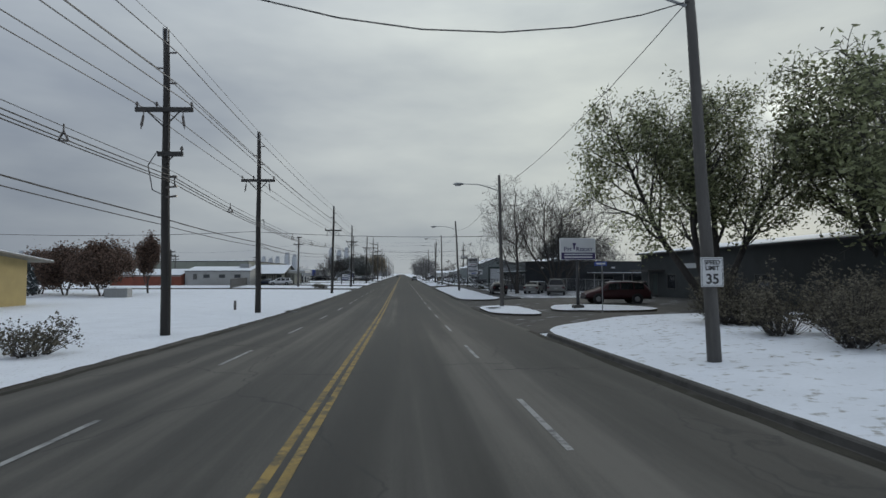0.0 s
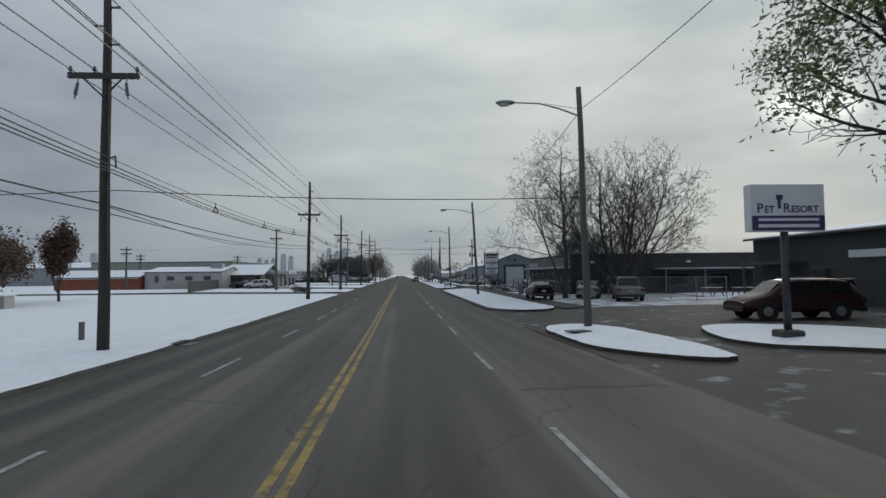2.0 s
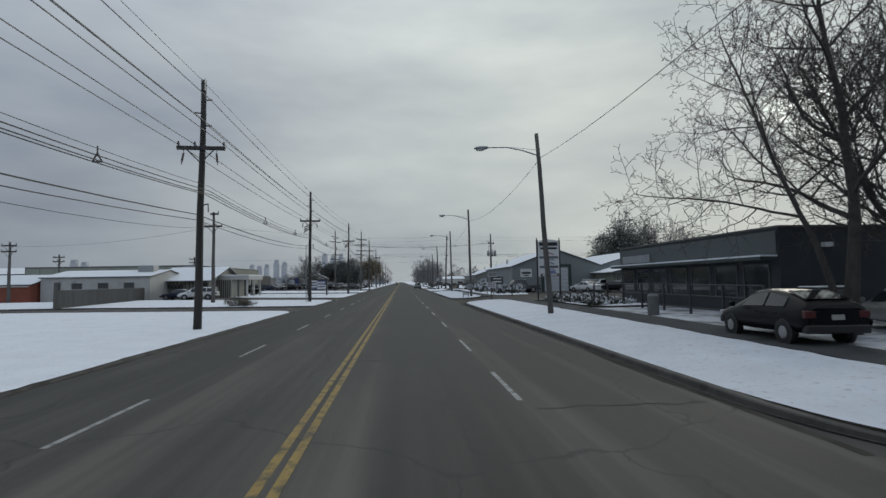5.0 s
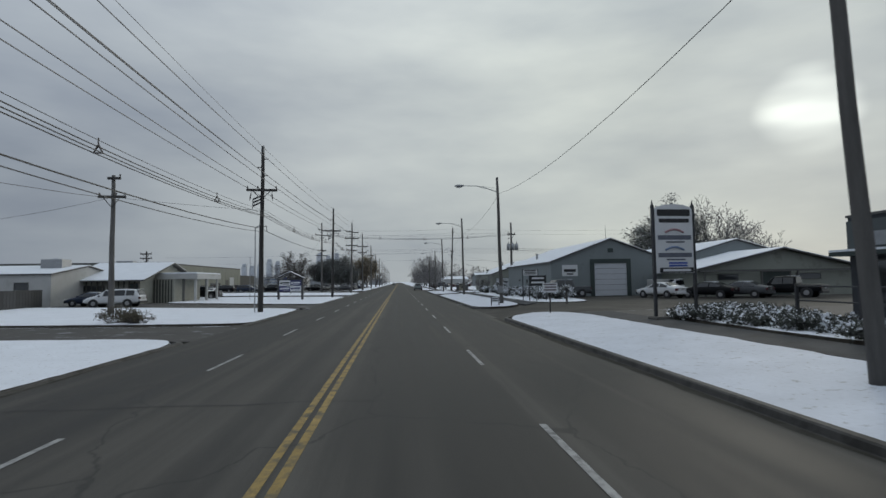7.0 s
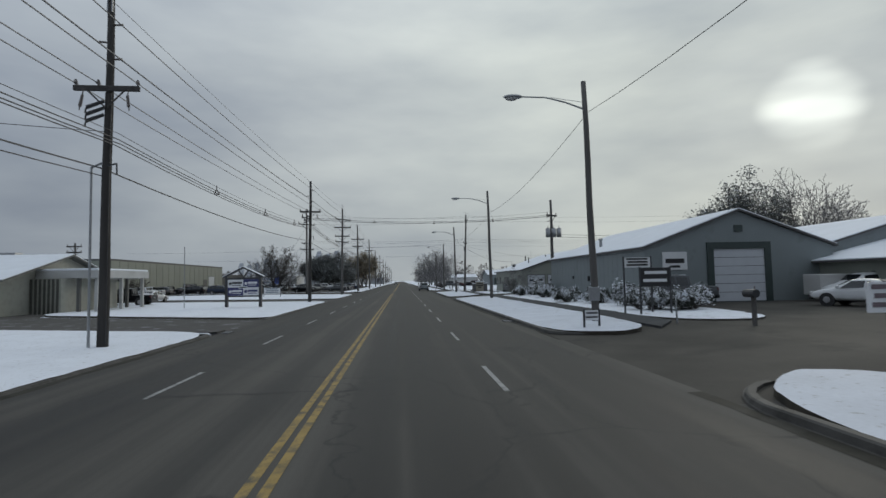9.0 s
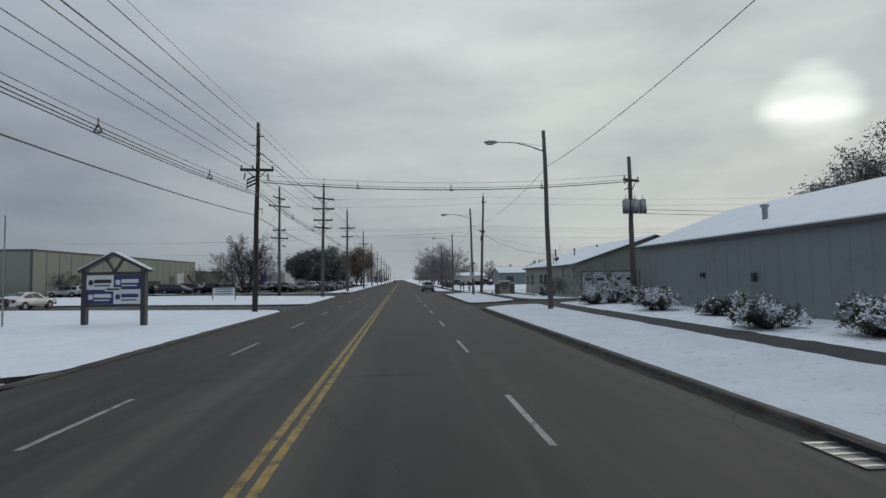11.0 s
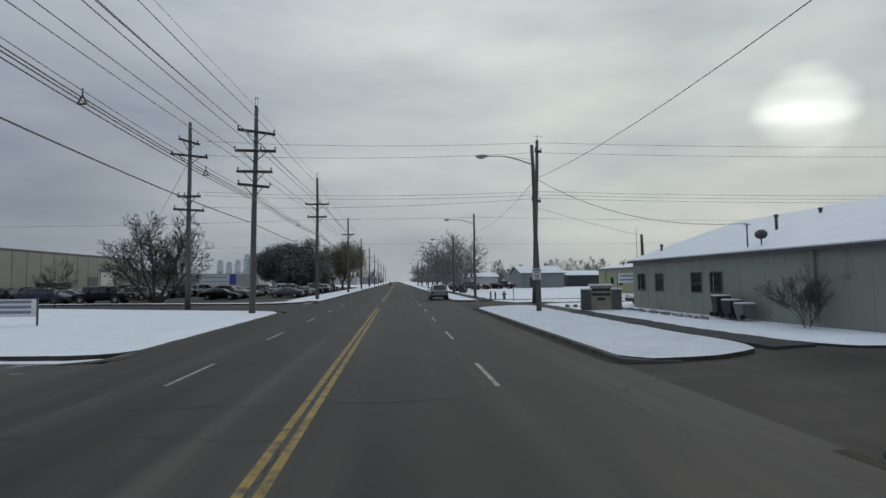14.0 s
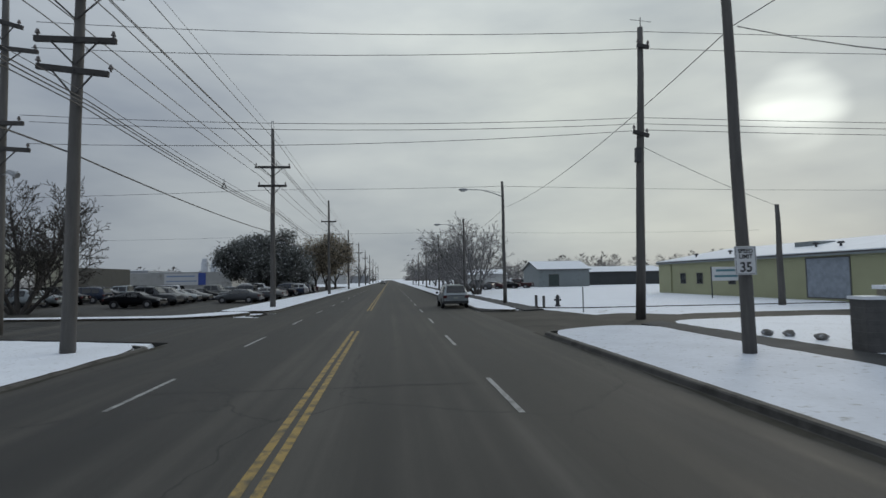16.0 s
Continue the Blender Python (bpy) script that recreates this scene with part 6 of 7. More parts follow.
def picnic_table(x, y, turn):
    th = thing("picnic_table", "weathered picnic table with snow on its boards", "picnic table", pose(x, y, lot_z(x, y) + 0.04, 0, 0, turn), "picnic tables")
    for i in range(4):
        part("board", boxes((-0.9, 0.9, -0.36 + i * 0.185, -0.20 + i * 0.185, 0.70, 0.74), bevel=0.008), POLE_GREY, th)
    part("snow_cover", boxes((-0.86, 0.86, -0.34, 0.33, 0.743, 0.79), bevel=0.02), ROOF_SNOW, th)
    for s in (-1, 1):
        part("seat", boxes((-0.9, 0.9, s * 0.72 - 0.13, s * 0.72 + 0.13, 0.41, 0.45), bevel=0.008), POLE_GREY, th)
        for e in (-0.62, 0.62):
            part("leg", tubes([((e, s * 0.15, 0.70), (e, s * 0.62, -0.05), 0.045, 0.045)], 4), POLE_GREY, th)
    for e in (-0.62, 0.62):
        part("cross_beam", boxes((e - 0.03, e + 0.03, -0.8, 0.8, 0.36, 0.41)), POLE_GREY, th)


picnic_table(26.6, 62.9, 12)
picnic_table(29.0, 62.4, -6)


def dumpster(x, y, turn):
    th = thing("dumpster", "grey steel dumpster standing against a dark store", "dumpster", pose(x, y, lot_z(x, y), 0, 0, turn))
    bm = bmesh.new()
    box(bm, -0.9, 0.9, -0.55, 0.55, 0.12, 1.25, 0.03)
    for v in bm.verts:
        if v.co.z > 1.0:
            v.co.y += 0.14 if v.co.y > 0 else -0.04
    part("body", bm, GREY_P_STEEL, th)
    for a in (-0.6, 0.0, 0.6):
        part("rib", boxes((a - 0.04, a + 0.04, -0.63, -0.55, 0.16, 1.18)), GREY_P_STEEL, th)
    part("lid", boxes((-0.92, 0.92, -0.62, 0.72, 1.253, 1.30), bevel=0.015), BIN_GREEN, th)
    part("lid_snow", boxes((-0.88, 0.88, -0.58, 0.66, 1.302, 1.36), bevel=0.02), ROOF_SNOW, th)
    for a in (-0.7, 0.7):
        part("caster", tubes([((a - 0.04, 0, 0.07), (a + 0.04, 0, 0.07), 0.08, 0.08)], 8), RUBBER, th)


GREY_P_STEEL = mat("painted_steel_grey", (0.15, 0.155, 0.16), 0.55, 0.2, 1.5, 0.1, 30.0, stain=0.3, stain_col=(0.09, 0.075, 0.06))
dumpster(18.1, 69.9, 0)


def stone(x, y, r, seed, label, group):
    rng = random.Random(seed)
    bm = bmesh.new()
    bmesh.ops.create_icosphere(bm, subdivisions=2, radius=r)
    for v in bm.verts:
        v.co *= 1 + 0.35 * noise.noise(v.co / r * 0.9 + Vector((seed, 0, 0)))
        v.co.z *= 0.6
    ob = part("stone", bm, STONE, None, smooth=True)
    ob.matrix_world = pose(x, y, lot_z(x, y) + 0.1 + r * 0.25, 0, 0, rng.uniform(0, 360))
    tagged(ob, label, "stone", group)


STONE = mat("grey_field_stone", (0.16, 0.155, 0.145), 0.9, 0.35, 3.0, 0.5, 20.0, stain=0.45, stain_col=(0.62, 0.65, 0.70), stain_scale=4.0)
for i in range(26):
    stone(14.25 + 0.05 * math.sin(i * 2.1), 167.9 + i * 0.42, 0.13 + 0.03 * math.sin(i * 1.7), 700 + i, "small edging stone capped with snow beside a tan wall", "edging stones")
for i, (x, y) in enumerate(((11.95, 180.8), (12.35, 180.4), (12.5, 179.3))):
    stone(x, y, 0.2, 740 + i, "low grey stone poking out of snow", "lawn stones")


def board_fence(p0, p1, h):
    a, b = Vector(p0), Vector(p1)
    n = int((b - a).length / 0.55)
    th = thing("board_fence", "dark grey board fence in front of a white workshop", "fence", pose(0, 0, 0))
    d = (b - a).normalized()
    ang = math.degrees(math.atan2(d.y, d.x))
    first = None
    for i in range(n):
        q = a.lerp(b, (i + 0.5) / n)
        if first is None:
            first = part("fence_board", boxes((-0.26, 0.26, -0.02, 0.02, 0, h)), mat("dark_fence_board", (0.045, 0.047, 0.05), 0.8, 0.2, rand=0.5), th)
            ob = first
        else:
            ob = new("fence_board", first.data)
            ob.parent = th
        ob.matrix_local = pose(q.x, q.y, snow_z(q.x, q.y) - 0.05, 0, 0, ang)


board_fence((-31.2, 99.0), (-36.0, 126.3), 1.7)


def brick_sign(x0, x1, y):
    th = thing("monument_sign", "low tan monument sign between two dark brick piers", "sign", pose((x0 + x1) / 2, y, lot_z(x0, y) + 0.1, 0, 0, -12))
    w = (x1 - x0) / 2
    for s in (-1, 1):
        p = part("pier", boxes((s * w - 0.28, s * w + 0.28, -0.3, 0.3, -0.2, 1.25)), BRICK, th)
        part("pier_cap", boxes((s * w - 0.32, s * w + 0.32, -0.34, 0.34, 1.25, 1.33)), ROOF_SNOW, p)
    part("wall", boxes((-w + 0.28, w - 0.28, -0.15, 0.15, -0.2, 1.5)), mat("tan_stone", (0.24, 0.22, 0.17), 0.8, 0.2, 2.0, 0.2), th)
    part("wall_cap", boxes((-w + 0.2, w - 0.2, -0.2, 0.2, 1.5, 1.6)), ROOF_SNOW, th)
    bars(th, ((-0.55, 0.55, 1.15, 1.32), (-0.55, 0.55, 0.86, 1.03), (-0.25, 0.25, 0.58, 0.74)), BLACK_INK, -0.15)
    for zz in (0.03, 0.33, 0.63, 0.93):
        for s in (-1, 1):
            part("brick_course", boxes((s * w - 0.285, s * w + 0.285, -0.305, 0.305, zz, zz + 0.13), bevel=0.01), BRICK, th)


brick_sign(11.9, 13.75, 176.9)


def wheelie_bin(x, y, m, turn=0, h=1.05):
    th = thing("wheelie_bin", "dark plastic wheeled bin with snow on its lid", "rubbish bin", pose(x, y, snow_z(x, y) - 0.02, 0, 0, turn), "wheeled bins")
    bm = bmesh.new()
    bmesh.ops.create_cone(bm, cap_ends=True, segments=4, radius1=0.36, radius2=0.44, depth=h - 0.1, matrix=pose(0, 0, (h - 0.1) / 2 + 0.05, 0, 0, 45))
    part("body", bm, m, th)
    lid = part("lid", boxes((-0.34, 0.34, -0.36, 0.34, h - 0.05, h + 0.03), bevel=0.02), m, th)
    part("lid_snow", boxes((-0.31, 0.31, -0.32, 0.31, h + 0.032, h + 0.09), bevel=0.02), ROOF_SNOW, lid)
    for s in (-1, 1):
        part("wheel", tubes([((s * 0.22, 0.3, 0.12), (s * 0.3, 0.3, 0.12), 0.12, 0.12)], 12), RUBBER, th)


GREY_BIN = mat("grey_bin_plastic", (0.13, 0.14, 0.14), 0.55, 0.15, 3.0, 0.05)
wheelie_bin(15.3, 168.4, BIN_GREEN, 80, 0.95)
wheelie_bin(15.25, 167.5, BIN_GREEN, 95, 0.78)
wheelie_bin(15.25, 166.6, GREY_BIN, 90, 0.66)
FLAG_POLE = thing("flagpole", "thin white flagpole with two small dark flags at half mast", "flagpole", pose(28.5, 205.0, lot_z(28.5, 205)))
part("pole", tubes([((0, 0, -0.1), (0, 0, 8.0), 0.05, 0.03)], 8), STEEL, FLAG_POLE)
for zz, m in ((3.9, AUTUMN_LEAF), (3.0, NAVY)):
    V, F = [], []
    for i in range(7):
        u = i / 6
        V += [(0.05 + 0.75 * u, 0.08 * math.sin(u * 5), zz - 0.25 * u), (0.05 + 0.75 * u, 0.08 * math.sin(u * 5 + 0.6), zz - 0.7 - 0.2 * u)]
    part("flag", (V, [(2 * i, 2 * i + 2, 2 * i + 3, 2 * i + 1) for i in range(6)]), m, FLAG_POLE)
th = thing("valve_cover", "dark square utility cover showing through snow", "utility cover", pose(6.85, 39.84, snow_z(6.85, 39.84) - 0.015, 0, 0, 20))
part("frame", boxes((-0.45, 0.45, -0.32, 0.32, 0.0, 0.03), bevel=0.01), CONCRETE, th)
part("lid", boxes((-0.36, 0.36, -0.24, 0.24, 0.031, 0.045), bevel=0.005), GREY_BIN, th)
th = thing("litter_bin", "grey concrete litter bin beside a sidewalk", "litter bin", pose(12.4, 74.1, lot_z(12.4, 74.1)))
part("drum", tubes([((0, 0, 0), (0, 0, 0.95), 0.28, 0.28), ((0, 0, 0.95), (0, 0, 1.05), 0.3, 0.22)], 12), GREY_BIN, th)
th = thing("utility_cabinet", "low grey utility cabinet in a snowy yard", "cabinet", pose(-33.3, 65, snow_z(-33, 65) - 0.05))
part("cabinet", boxes((-1.3, 1.3, -0.6, 0.6, 0, 1.1), bevel=0.04), STEEL, th)
part("lid", boxes((-1.36, 1.36, -0.66, 0.66, 1.1, 1.18)), ROOF_SNOW, th)
th = thing("utility_cabinet", "pale pad-mounted cabinet among snowy shrubs", "cabinet", pose(16.2, 152.2, snow_z(16, 150)))
part("cabinet", boxes((-0.5, 0.5, -0.4, 0.4, -0.1, 1.15), bevel=0.04), SIDING_GREY, th)
part("cap_snow", boxes((-0.5, 0.5, -0.4, 0.4, 1.152, 1.22)), ROOF_SNOW, th)
th = thing("flatbed_trailer", "white panel trailer parked by the warehouse", "trailer", pose(27.2, 122.9, lot_z(27.2, 122.9)))
part("body", boxes((-1.1, 1.1, -0.7, 0.7, 0.4, 1.7), bevel=0.04), WHITE_WALL, th)
for s in (-1, 1):
    part("wheel", tubes([((s * 0.6, -0.75, 0.33), (s * 0.6, -0.55, 0.33), 0.33, 0.33)], 14), RUBBER, th)

# ---- vehicles ----
STYLES = {
    "suv": dict(L=5.1, st=[(-2.55, .88, .45, .92, .78, .98), (-2.5, .96, .36, 1.04, .84, 1.08), (-2.2, .99, .33, 1.08, .73, 1.70), (-1.2, 1.0, .3, 1.06, .74, 1.77), (.3, 1.0, .3, 1.04, .73, 1.76), (.72, 1.0, .3, 1.03, .70, 1.68), (1.4, .99, .3, 1.01, .80, 1.12), (2.25, .96, .32, .90, .74, 1.0), (2.53, .86, .42, .72, .58, .8)],
                axle=(-1.45, 1.57), r=.38, side=[(-2.02, -1.28), (-1.18, -.22), (-.12, .80)], rear=(1, 2), front=(5, 6)),
    "sedan": dict(L=4.7, st=[(-2.35, .80, .45, .85, .7, .93), (-2.28, .88, .34, .94, .76, 1.02), (-1.6, .91, .28, .97, .78, 1.06), (-.85, .91, .26, .96, .62, 1.42), (.1, .91, .26, .95, .62, 1.45), (.35, .91, .26, .94, .60, 1.41), (1.1, .91, .26, .92, .74, .98), (2.0, .88, .28, .80, .68, .88), (2.34, .76, .38, .64, .5, .7)],
                  axle=(-1.35, 1.38), r=.33, side=[(-1.3, -.45), (-.35, .75)], rear=(2, 3), front=(5, 6)),
    "hatch": dict(L=4.4, st=[(-2.2, .80, .45, .95, .72, 1.02), (-2.15, .88, .34, 1.03, .78, 1.12), (-1.98, .90, .3, 1.04, .72, 1.22), (-.95, .90, .28, 1.0, .62, 1.50), (.1, .90, .26, .98, .62, 1.53), (.4, .90, .26, .97, .60, 1.48), (1.25, .90, .26, .94, .74, 1.03), (1.95, .87, .28, .82, .68, .90), (2.2, .76, .38, .66, .5, .72)],
                  axle=(-1.3, 1.35), r=.33, side=[(-1.3, -.45), (-.35, .75)], rear=(2, 3), front=(5, 6)),
    "pickup": dict(L=5.7, st=[(-2.85, .92, .5, .95, .85, 1.0), (-2.8, .97, .45, 1.08, .93, 1.12), (-.95, .98, .4, 1.08, .93, 1.12), (-.9, .98, .4, 1.1, .74, 1.80), (-.2, .98, .38, 1.08, .74, 1.85), (.75, .98, .38, 1.08, .72, 1.80), (1.35, .98, .38, 1.08, .84, 1.18), (2.55, .96, .4, 1.0, .8, 1.1), (2.85, .9, .48, .8, .7, .92)],
                   axle=(-1.75, 1.85), r=.40, side=[(-.78, .0), (.08, .95)], rear=(2, 3), front=(5, 6)),
}


def car(style, paint, m, label, name="parked_car", snow_on=False, group="parked cars", plate=True, snug=True):
    """A car, nose towards its own +y, standing on its wheels."""
    S = STYLES[style]
    st = S["st"]
    th = thing(name, label, "car", m, group)

    def ring(s):
        y, w, zb, belt, wr, zt = s
        return [(w * .82, y, zb), (w, y, zb + .13), (w * 1.005, y, (zb + belt) / 2 + .05), (w * .965, y, belt), (wr, y, zt - .05), (wr * .82, y, zt), (0, y, zt + .012)]
    V, F = [], []
    rows = []
    for s in st:
        R = ring(s)
        full = R + [(-x, y, z) for x, y, z in R[-2::-1]]
        rows.append([len(V) + i for i in range(len(full))])
        V += full
    k = len(rows[0])
    for a, b in zip(rows, rows[1:]):
        for i in range(k - 1):
            F.append((a[i], a[i + 1], b[i + 1], b[i]))
        F.append((a[k - 1], a[0], b[0], b[k - 1]))
    F.append(tuple(rows[0]))
    F.append(tuple(reversed(rows[-1])))
    body = part("body", (V, F), paint, th, smooth=style != "pickup")
    if style == "pickup":
        edge = body.modifiers.new("edges", "BEVEL")
        edge.width, edge.segments = .035, 2
    else:
        rounding = body.modifiers.new("rounding", "SUBSURF")
        rounding.levels = rounding.render_levels = 2 if snug else 1

    def at(y, i):
        for s, t in zip(st, st[1:]):
            if s[0] <= y <= t[0]:
                u = (y - s[0]) / (t[0] - s[0])
                return Vector(ring(s)[i]).lerp(Vector(ring(t)[i]), u)
    for a, b in S["side"]:
        for sx in (1, -1):
            P = []
            for y, s in ((a, .1), (b, .1), (b, .9), (a, .9)):
                q = at(y, 3).lerp(at(y, 4), s)
                if y > st[5][0] and s > .5:
                    q = at(st[5][0] - .05, 3).lerp(at(st[5][0] - .05, 4), s)
                P.append((sx * (q.x + .012), q.y, q.z))
            Q = [(x - sx * .02, y, z) for x, y, z in P]
            part("side_window", (P + Q, [(0, 1, 2, 3), (4, 7, 6, 5), (0, 4, 5, 1), (1, 5, 6, 2), (2, 6, 7, 3), (3, 7, 4, 0)]), CAR_GLASS, body)
    for key, nm, sg in (("rear", "rear_window", -1), ("front", "windscreen", 1)):
        i, j = S[key]
        A, B = st[i], st[j]
        lo, hi = (A, B) if A[5] < B[5] else (B, A)
        P = []
        for u, w in ((.12, -1), (.12, 1), (.9, 1), (.9, -1)):
            y = lo[0] + (hi[0] - lo[0]) * u
            z = lo[5] + (hi[5] - lo[5]) * u + .02
            ww = (lo[4] + (hi[4] - lo[4]) * u) * .86
            P.append((w * ww, y + sg * .03, z))
        Q = [(x, y - sg * .05, z - .02) for x, y, z in P]
        part(nm, (P + Q, [(0, 1, 2, 3), (4, 7, 6, 5), (0, 4, 5, 1), (1, 5, 6, 2), (2, 6, 7, 3), (3, 7, 4, 0)]), CAR_GLASS, body)
    y0, y1 = st[0][0], st[-1][0]
    wr = st[1][1]
    tz = st[1][3]
    for s in (-1, 1):
        part("tail_light", boxes((min(s * wr, s * (wr - .3)), max(s * wr, s * (wr - .3)), y0 - .012, y0 + .14, tz - .27, tz - .06), bevel=.02), RED_LENS, body)
        part("headlight", boxes((min(s * .82, s * .5), max(s * .82, s * .5), y1 - .16, y1 - .02, .62, .78), bevel=.02), CLEAR_LENS, body)
        part("mirror", boxes((min(s * 1.0, s * 1.18), max(s * 1.0, s * 1.18), st[6][0] - .42, st[6][0] - .28, st[6][3] + .02, st[6][3] + .18), bevel=.03), paint if style != "suv" else BLACK_TRIM, body)
        for a, b in S["side"]:
            part("door_handle", boxes((min(s * .985, s * 1.02), max(s * .985, s * 1.02), a + .1, a + .28, st[3][3] - .17, st[3][3] - .13)), paint, body)
    part("rear_bumper", boxes((-wr + .02, wr - .02, y0 - .06, y0 + .2, .36, .58), bevel=.03), BLACK_TRIM if style != "sedan" else paint, body)
    part("front_bumper", boxes((-.78, .78, y1 - .15, y1 + .05, .36, .58), bevel=.03), BLACK_TRIM, body)
    if plate:
        part("number_plate", boxes((-.17, .17, y0 - .03, y0 + .05, .72, .86)), mat("pale_plate", (0.35, 0.36, 0.34), 0.5), body)
    for yy in S["axle"]:
        for s in (-1, 1):
            w, r = st[3][1], S["r"]
            part("wheel_arch", tubes([((s * (w - .1), yy, r), (s * (w + .012), yy, r), r * 1.16, r * 1.16)], 18), BLACK_TRIM, body)
            wh_ = part("wheel", tubes([((s * (w - .22), yy, r), (s * (w - .02), yy, r), r, r), ((s * (w - .02), yy, r), (s * (w + .022), yy, r), r, r * .9)], 18), RUBBER, th)
            part("rim", tubes([((s * (w + .01), yy, r), (s * (w + .03), yy, r), r * .62, r * .5)], 10), RIM, wh_)
    if style == "suv":
        for s in (-1, 1):
            part("roof_rail", tubes([((s * .62, -1.9, 1.80), (s * .62, .2, 1.82), .03, .03)], 5), BLACK_TRIM, body)
        part("spoiler", boxes((-.66, .66, y0 + .18, y0 + .42, 1.69, 1.74), bevel=.015), paint, body)
        part("wiper", boxes((-.05, .3, y0 + .06, y0 + .09, 1.15, 1.18)), BLACK_TRIM, body)
    if snow_on:
        P = [(x * st[3][4] * .66, y, st[4][5] + z) for z in (-.06, .012) for x, y in ((-1, st[3][0]), (1, st[3][0]), (1, st[4][0]), (-1, st[4][0]))]
        part("roof_snow", (P, [(0, 3, 2, 1), (4, 5, 6, 7), (0, 1, 5, 4), (1, 2, 6, 5), (2, 3, 7, 6), (3, 0, 4, 7)]), ROOF_SNOW, body)
    return th


def paint(name, c, metal=0.3, spec=0.35):
    return mat(name, c, 0.28, 0.06, 1.0, 0.0, 30.0, metal=metal, spec=spec, stain=0.15, stain_col=tuple(v * .7 + .008 for v in c))


SILVER = paint("pale_silver_paint", (0.25, 0.275, 0.285), 0.5)
BLACK_P = paint("black_paint", (0.005, 0.0055, 0.007), 0.0, 0.15)
GREY_P = paint("grey_paint", (0.085, 0.09, 0.096), 0.1, 0.25)
WHITE_P = paint("white_paint", (0.60, 0.61, 0.62), 0.0)
MAROON_P = paint("dark_maroon_paint", (0.055, 0.022, 0.024))
TAN_P = paint("champagne_paint", (0.19, 0.19, 0.185), 0.3, 0.3)
BLUE_P = paint("dark_blue_paint", (0.025, 0.035, 0.06))


def on_lot(x, y, turn):
    return pose(x, y, lot_z(x, y), 0, 0, turn)


# the silver car that drives ahead
car("suv", SILVER, pose(4.85, 206.5, zr(206.5)), "silver sport utility car on the damp road", "sport_utility_car", group="")
car("suv", MAROON_P, on_lot(16.97, 41.30, 84), "dark maroon sport utility car parked by a kennel sign", snow_on=True)
car("hatch", BLACK_P, on_lot(11.7, 64.2, -4), "black hatchback parked in slush facing a store")
car("sedan", TAN_P, on_lot(16.2, 64.4, -24), "silver-beige sedan parked in slush under a bare tree")
car("pickup", TAN_P, on_lot(17.8, 60.2, -18), "beige pickup truck parked in slush near a store")
car("sedan", WHITE_P, on_lot(24.4, 117.2, 22), "white sedan parked before a metal warehouse")
car("sedan", BLACK_P, on_lot(27.3, 114.6, 40), "black sedan parked in front of a low office", snow_on=True)
car("sedan", GREY_P, on_lot(30.4, 114.4, 35), "grey sedan parked in front of a low office", snow_on=True)
car("pickup", BLACK_P, on_lot(34.2, 113.8, 35), "dark pickup truck parked in front of a low office", snow_on=True)
car("suv", WHITE_P, on_lot(28.6, 121.4, 80), "white van-like car parked beside a warehouse")
car("suv", WHITE_P, on_lot(-27.9, 124.3, 95), "long white sport utility car parked by a timber office")
car("sedan", BLUE_P, on_lot(-31.6, 127.0, 85), "dark blue sedan parked by a white workshop", snow_on=True)
car("pickup", BLACK_P, on_lot(-29.0, 149.5, 95), "dark pickup truck parked behind a porch")
car("sedan", WHITE_P, on_lot(19.2, 181.6, 90), "white car parked behind a tan workshop")
car("pickup", GREY_P, on_lot(16.7, 123.0, 98), "dark pickup truck parked beside warehouse shrubs", snow_on=True)
car("suv", GREY_P, pose(-3.4, 420, 0, 0, 0, 180), "distant car coming along the road", group="")

rng = random.Random(7)
PAINTS = [BLACK_P, GREY_P, WHITE_P, SILVER, MAROON_P, BLUE_P, TAN_P, BLACK_P, GREY_P]
NAMES = {"black_paint": "black", "grey_paint": "grey", "white_paint": "white", "pale_silver_paint": "silver", "dark_maroon_paint": "dark red", "dark_blue_paint": "dark blue", "champagne_paint": "beige"}


def lot_row(x0, y0, x1, y1, n, turn, where):
    for i in range(n):
        u = i / max(1, n - 1)
        if rng.random() < 0.12:
            continue
        x, y = x0 + (x1 - x0) * u + rng.uniform(-.3, .3), y0 + (y1 - y0) * u + rng.uniform(-.3, .3)
        stl = rng.choice(("sedan", "sedan", "suv", "pickup"))
        p = rng.choice(PAINTS)
        kind = {"sedan": "sedan", "suv": "tall car", "pickup": "pickup"}[stl]
        car(stl, p, on_lot(x, y, turn + rng.uniform(-3, 3)), f"{NAMES[p.name]} {kind} parked in {where}", snow_on=rng.random() < .45, snug=False)


lot_row(-15.5, 222, -15.5, 262, 13, 88, "a roadside car park")
car("pickup", BLACK_P, on_lot(-31.5, 204.6, 88), "black pickup parked at the edge of a car park")
car("suv", BLUE_P, on_lot(-37.6, 205.0, -92), "dark blue tall car parked at the edge of a car park", snow_on=True)
car("suv", BLACK_P, on_lot(-43.4, 205.2, 91), "black tall car parked at the edge of a car park")
lot_row(-22.5, 214, -22.5, 262, 15, -88, "a roadside car park")
lot_row(-33, 210, -33, 250, 11, 90, "a roadside car park")
lot_row(-40, 210, -40, 250, 11, -90, "a roadside car park")
lot_row(-52, 200, -52, 255, 12, 90, "a car park beside a long warehouse")
lot_row(-45, 156, -30, 158, 4, 0, "a small yard")
lot_row(15, 255, 24, 262, 4, 60, "a far yard")

# ---- trees and shrubs ----


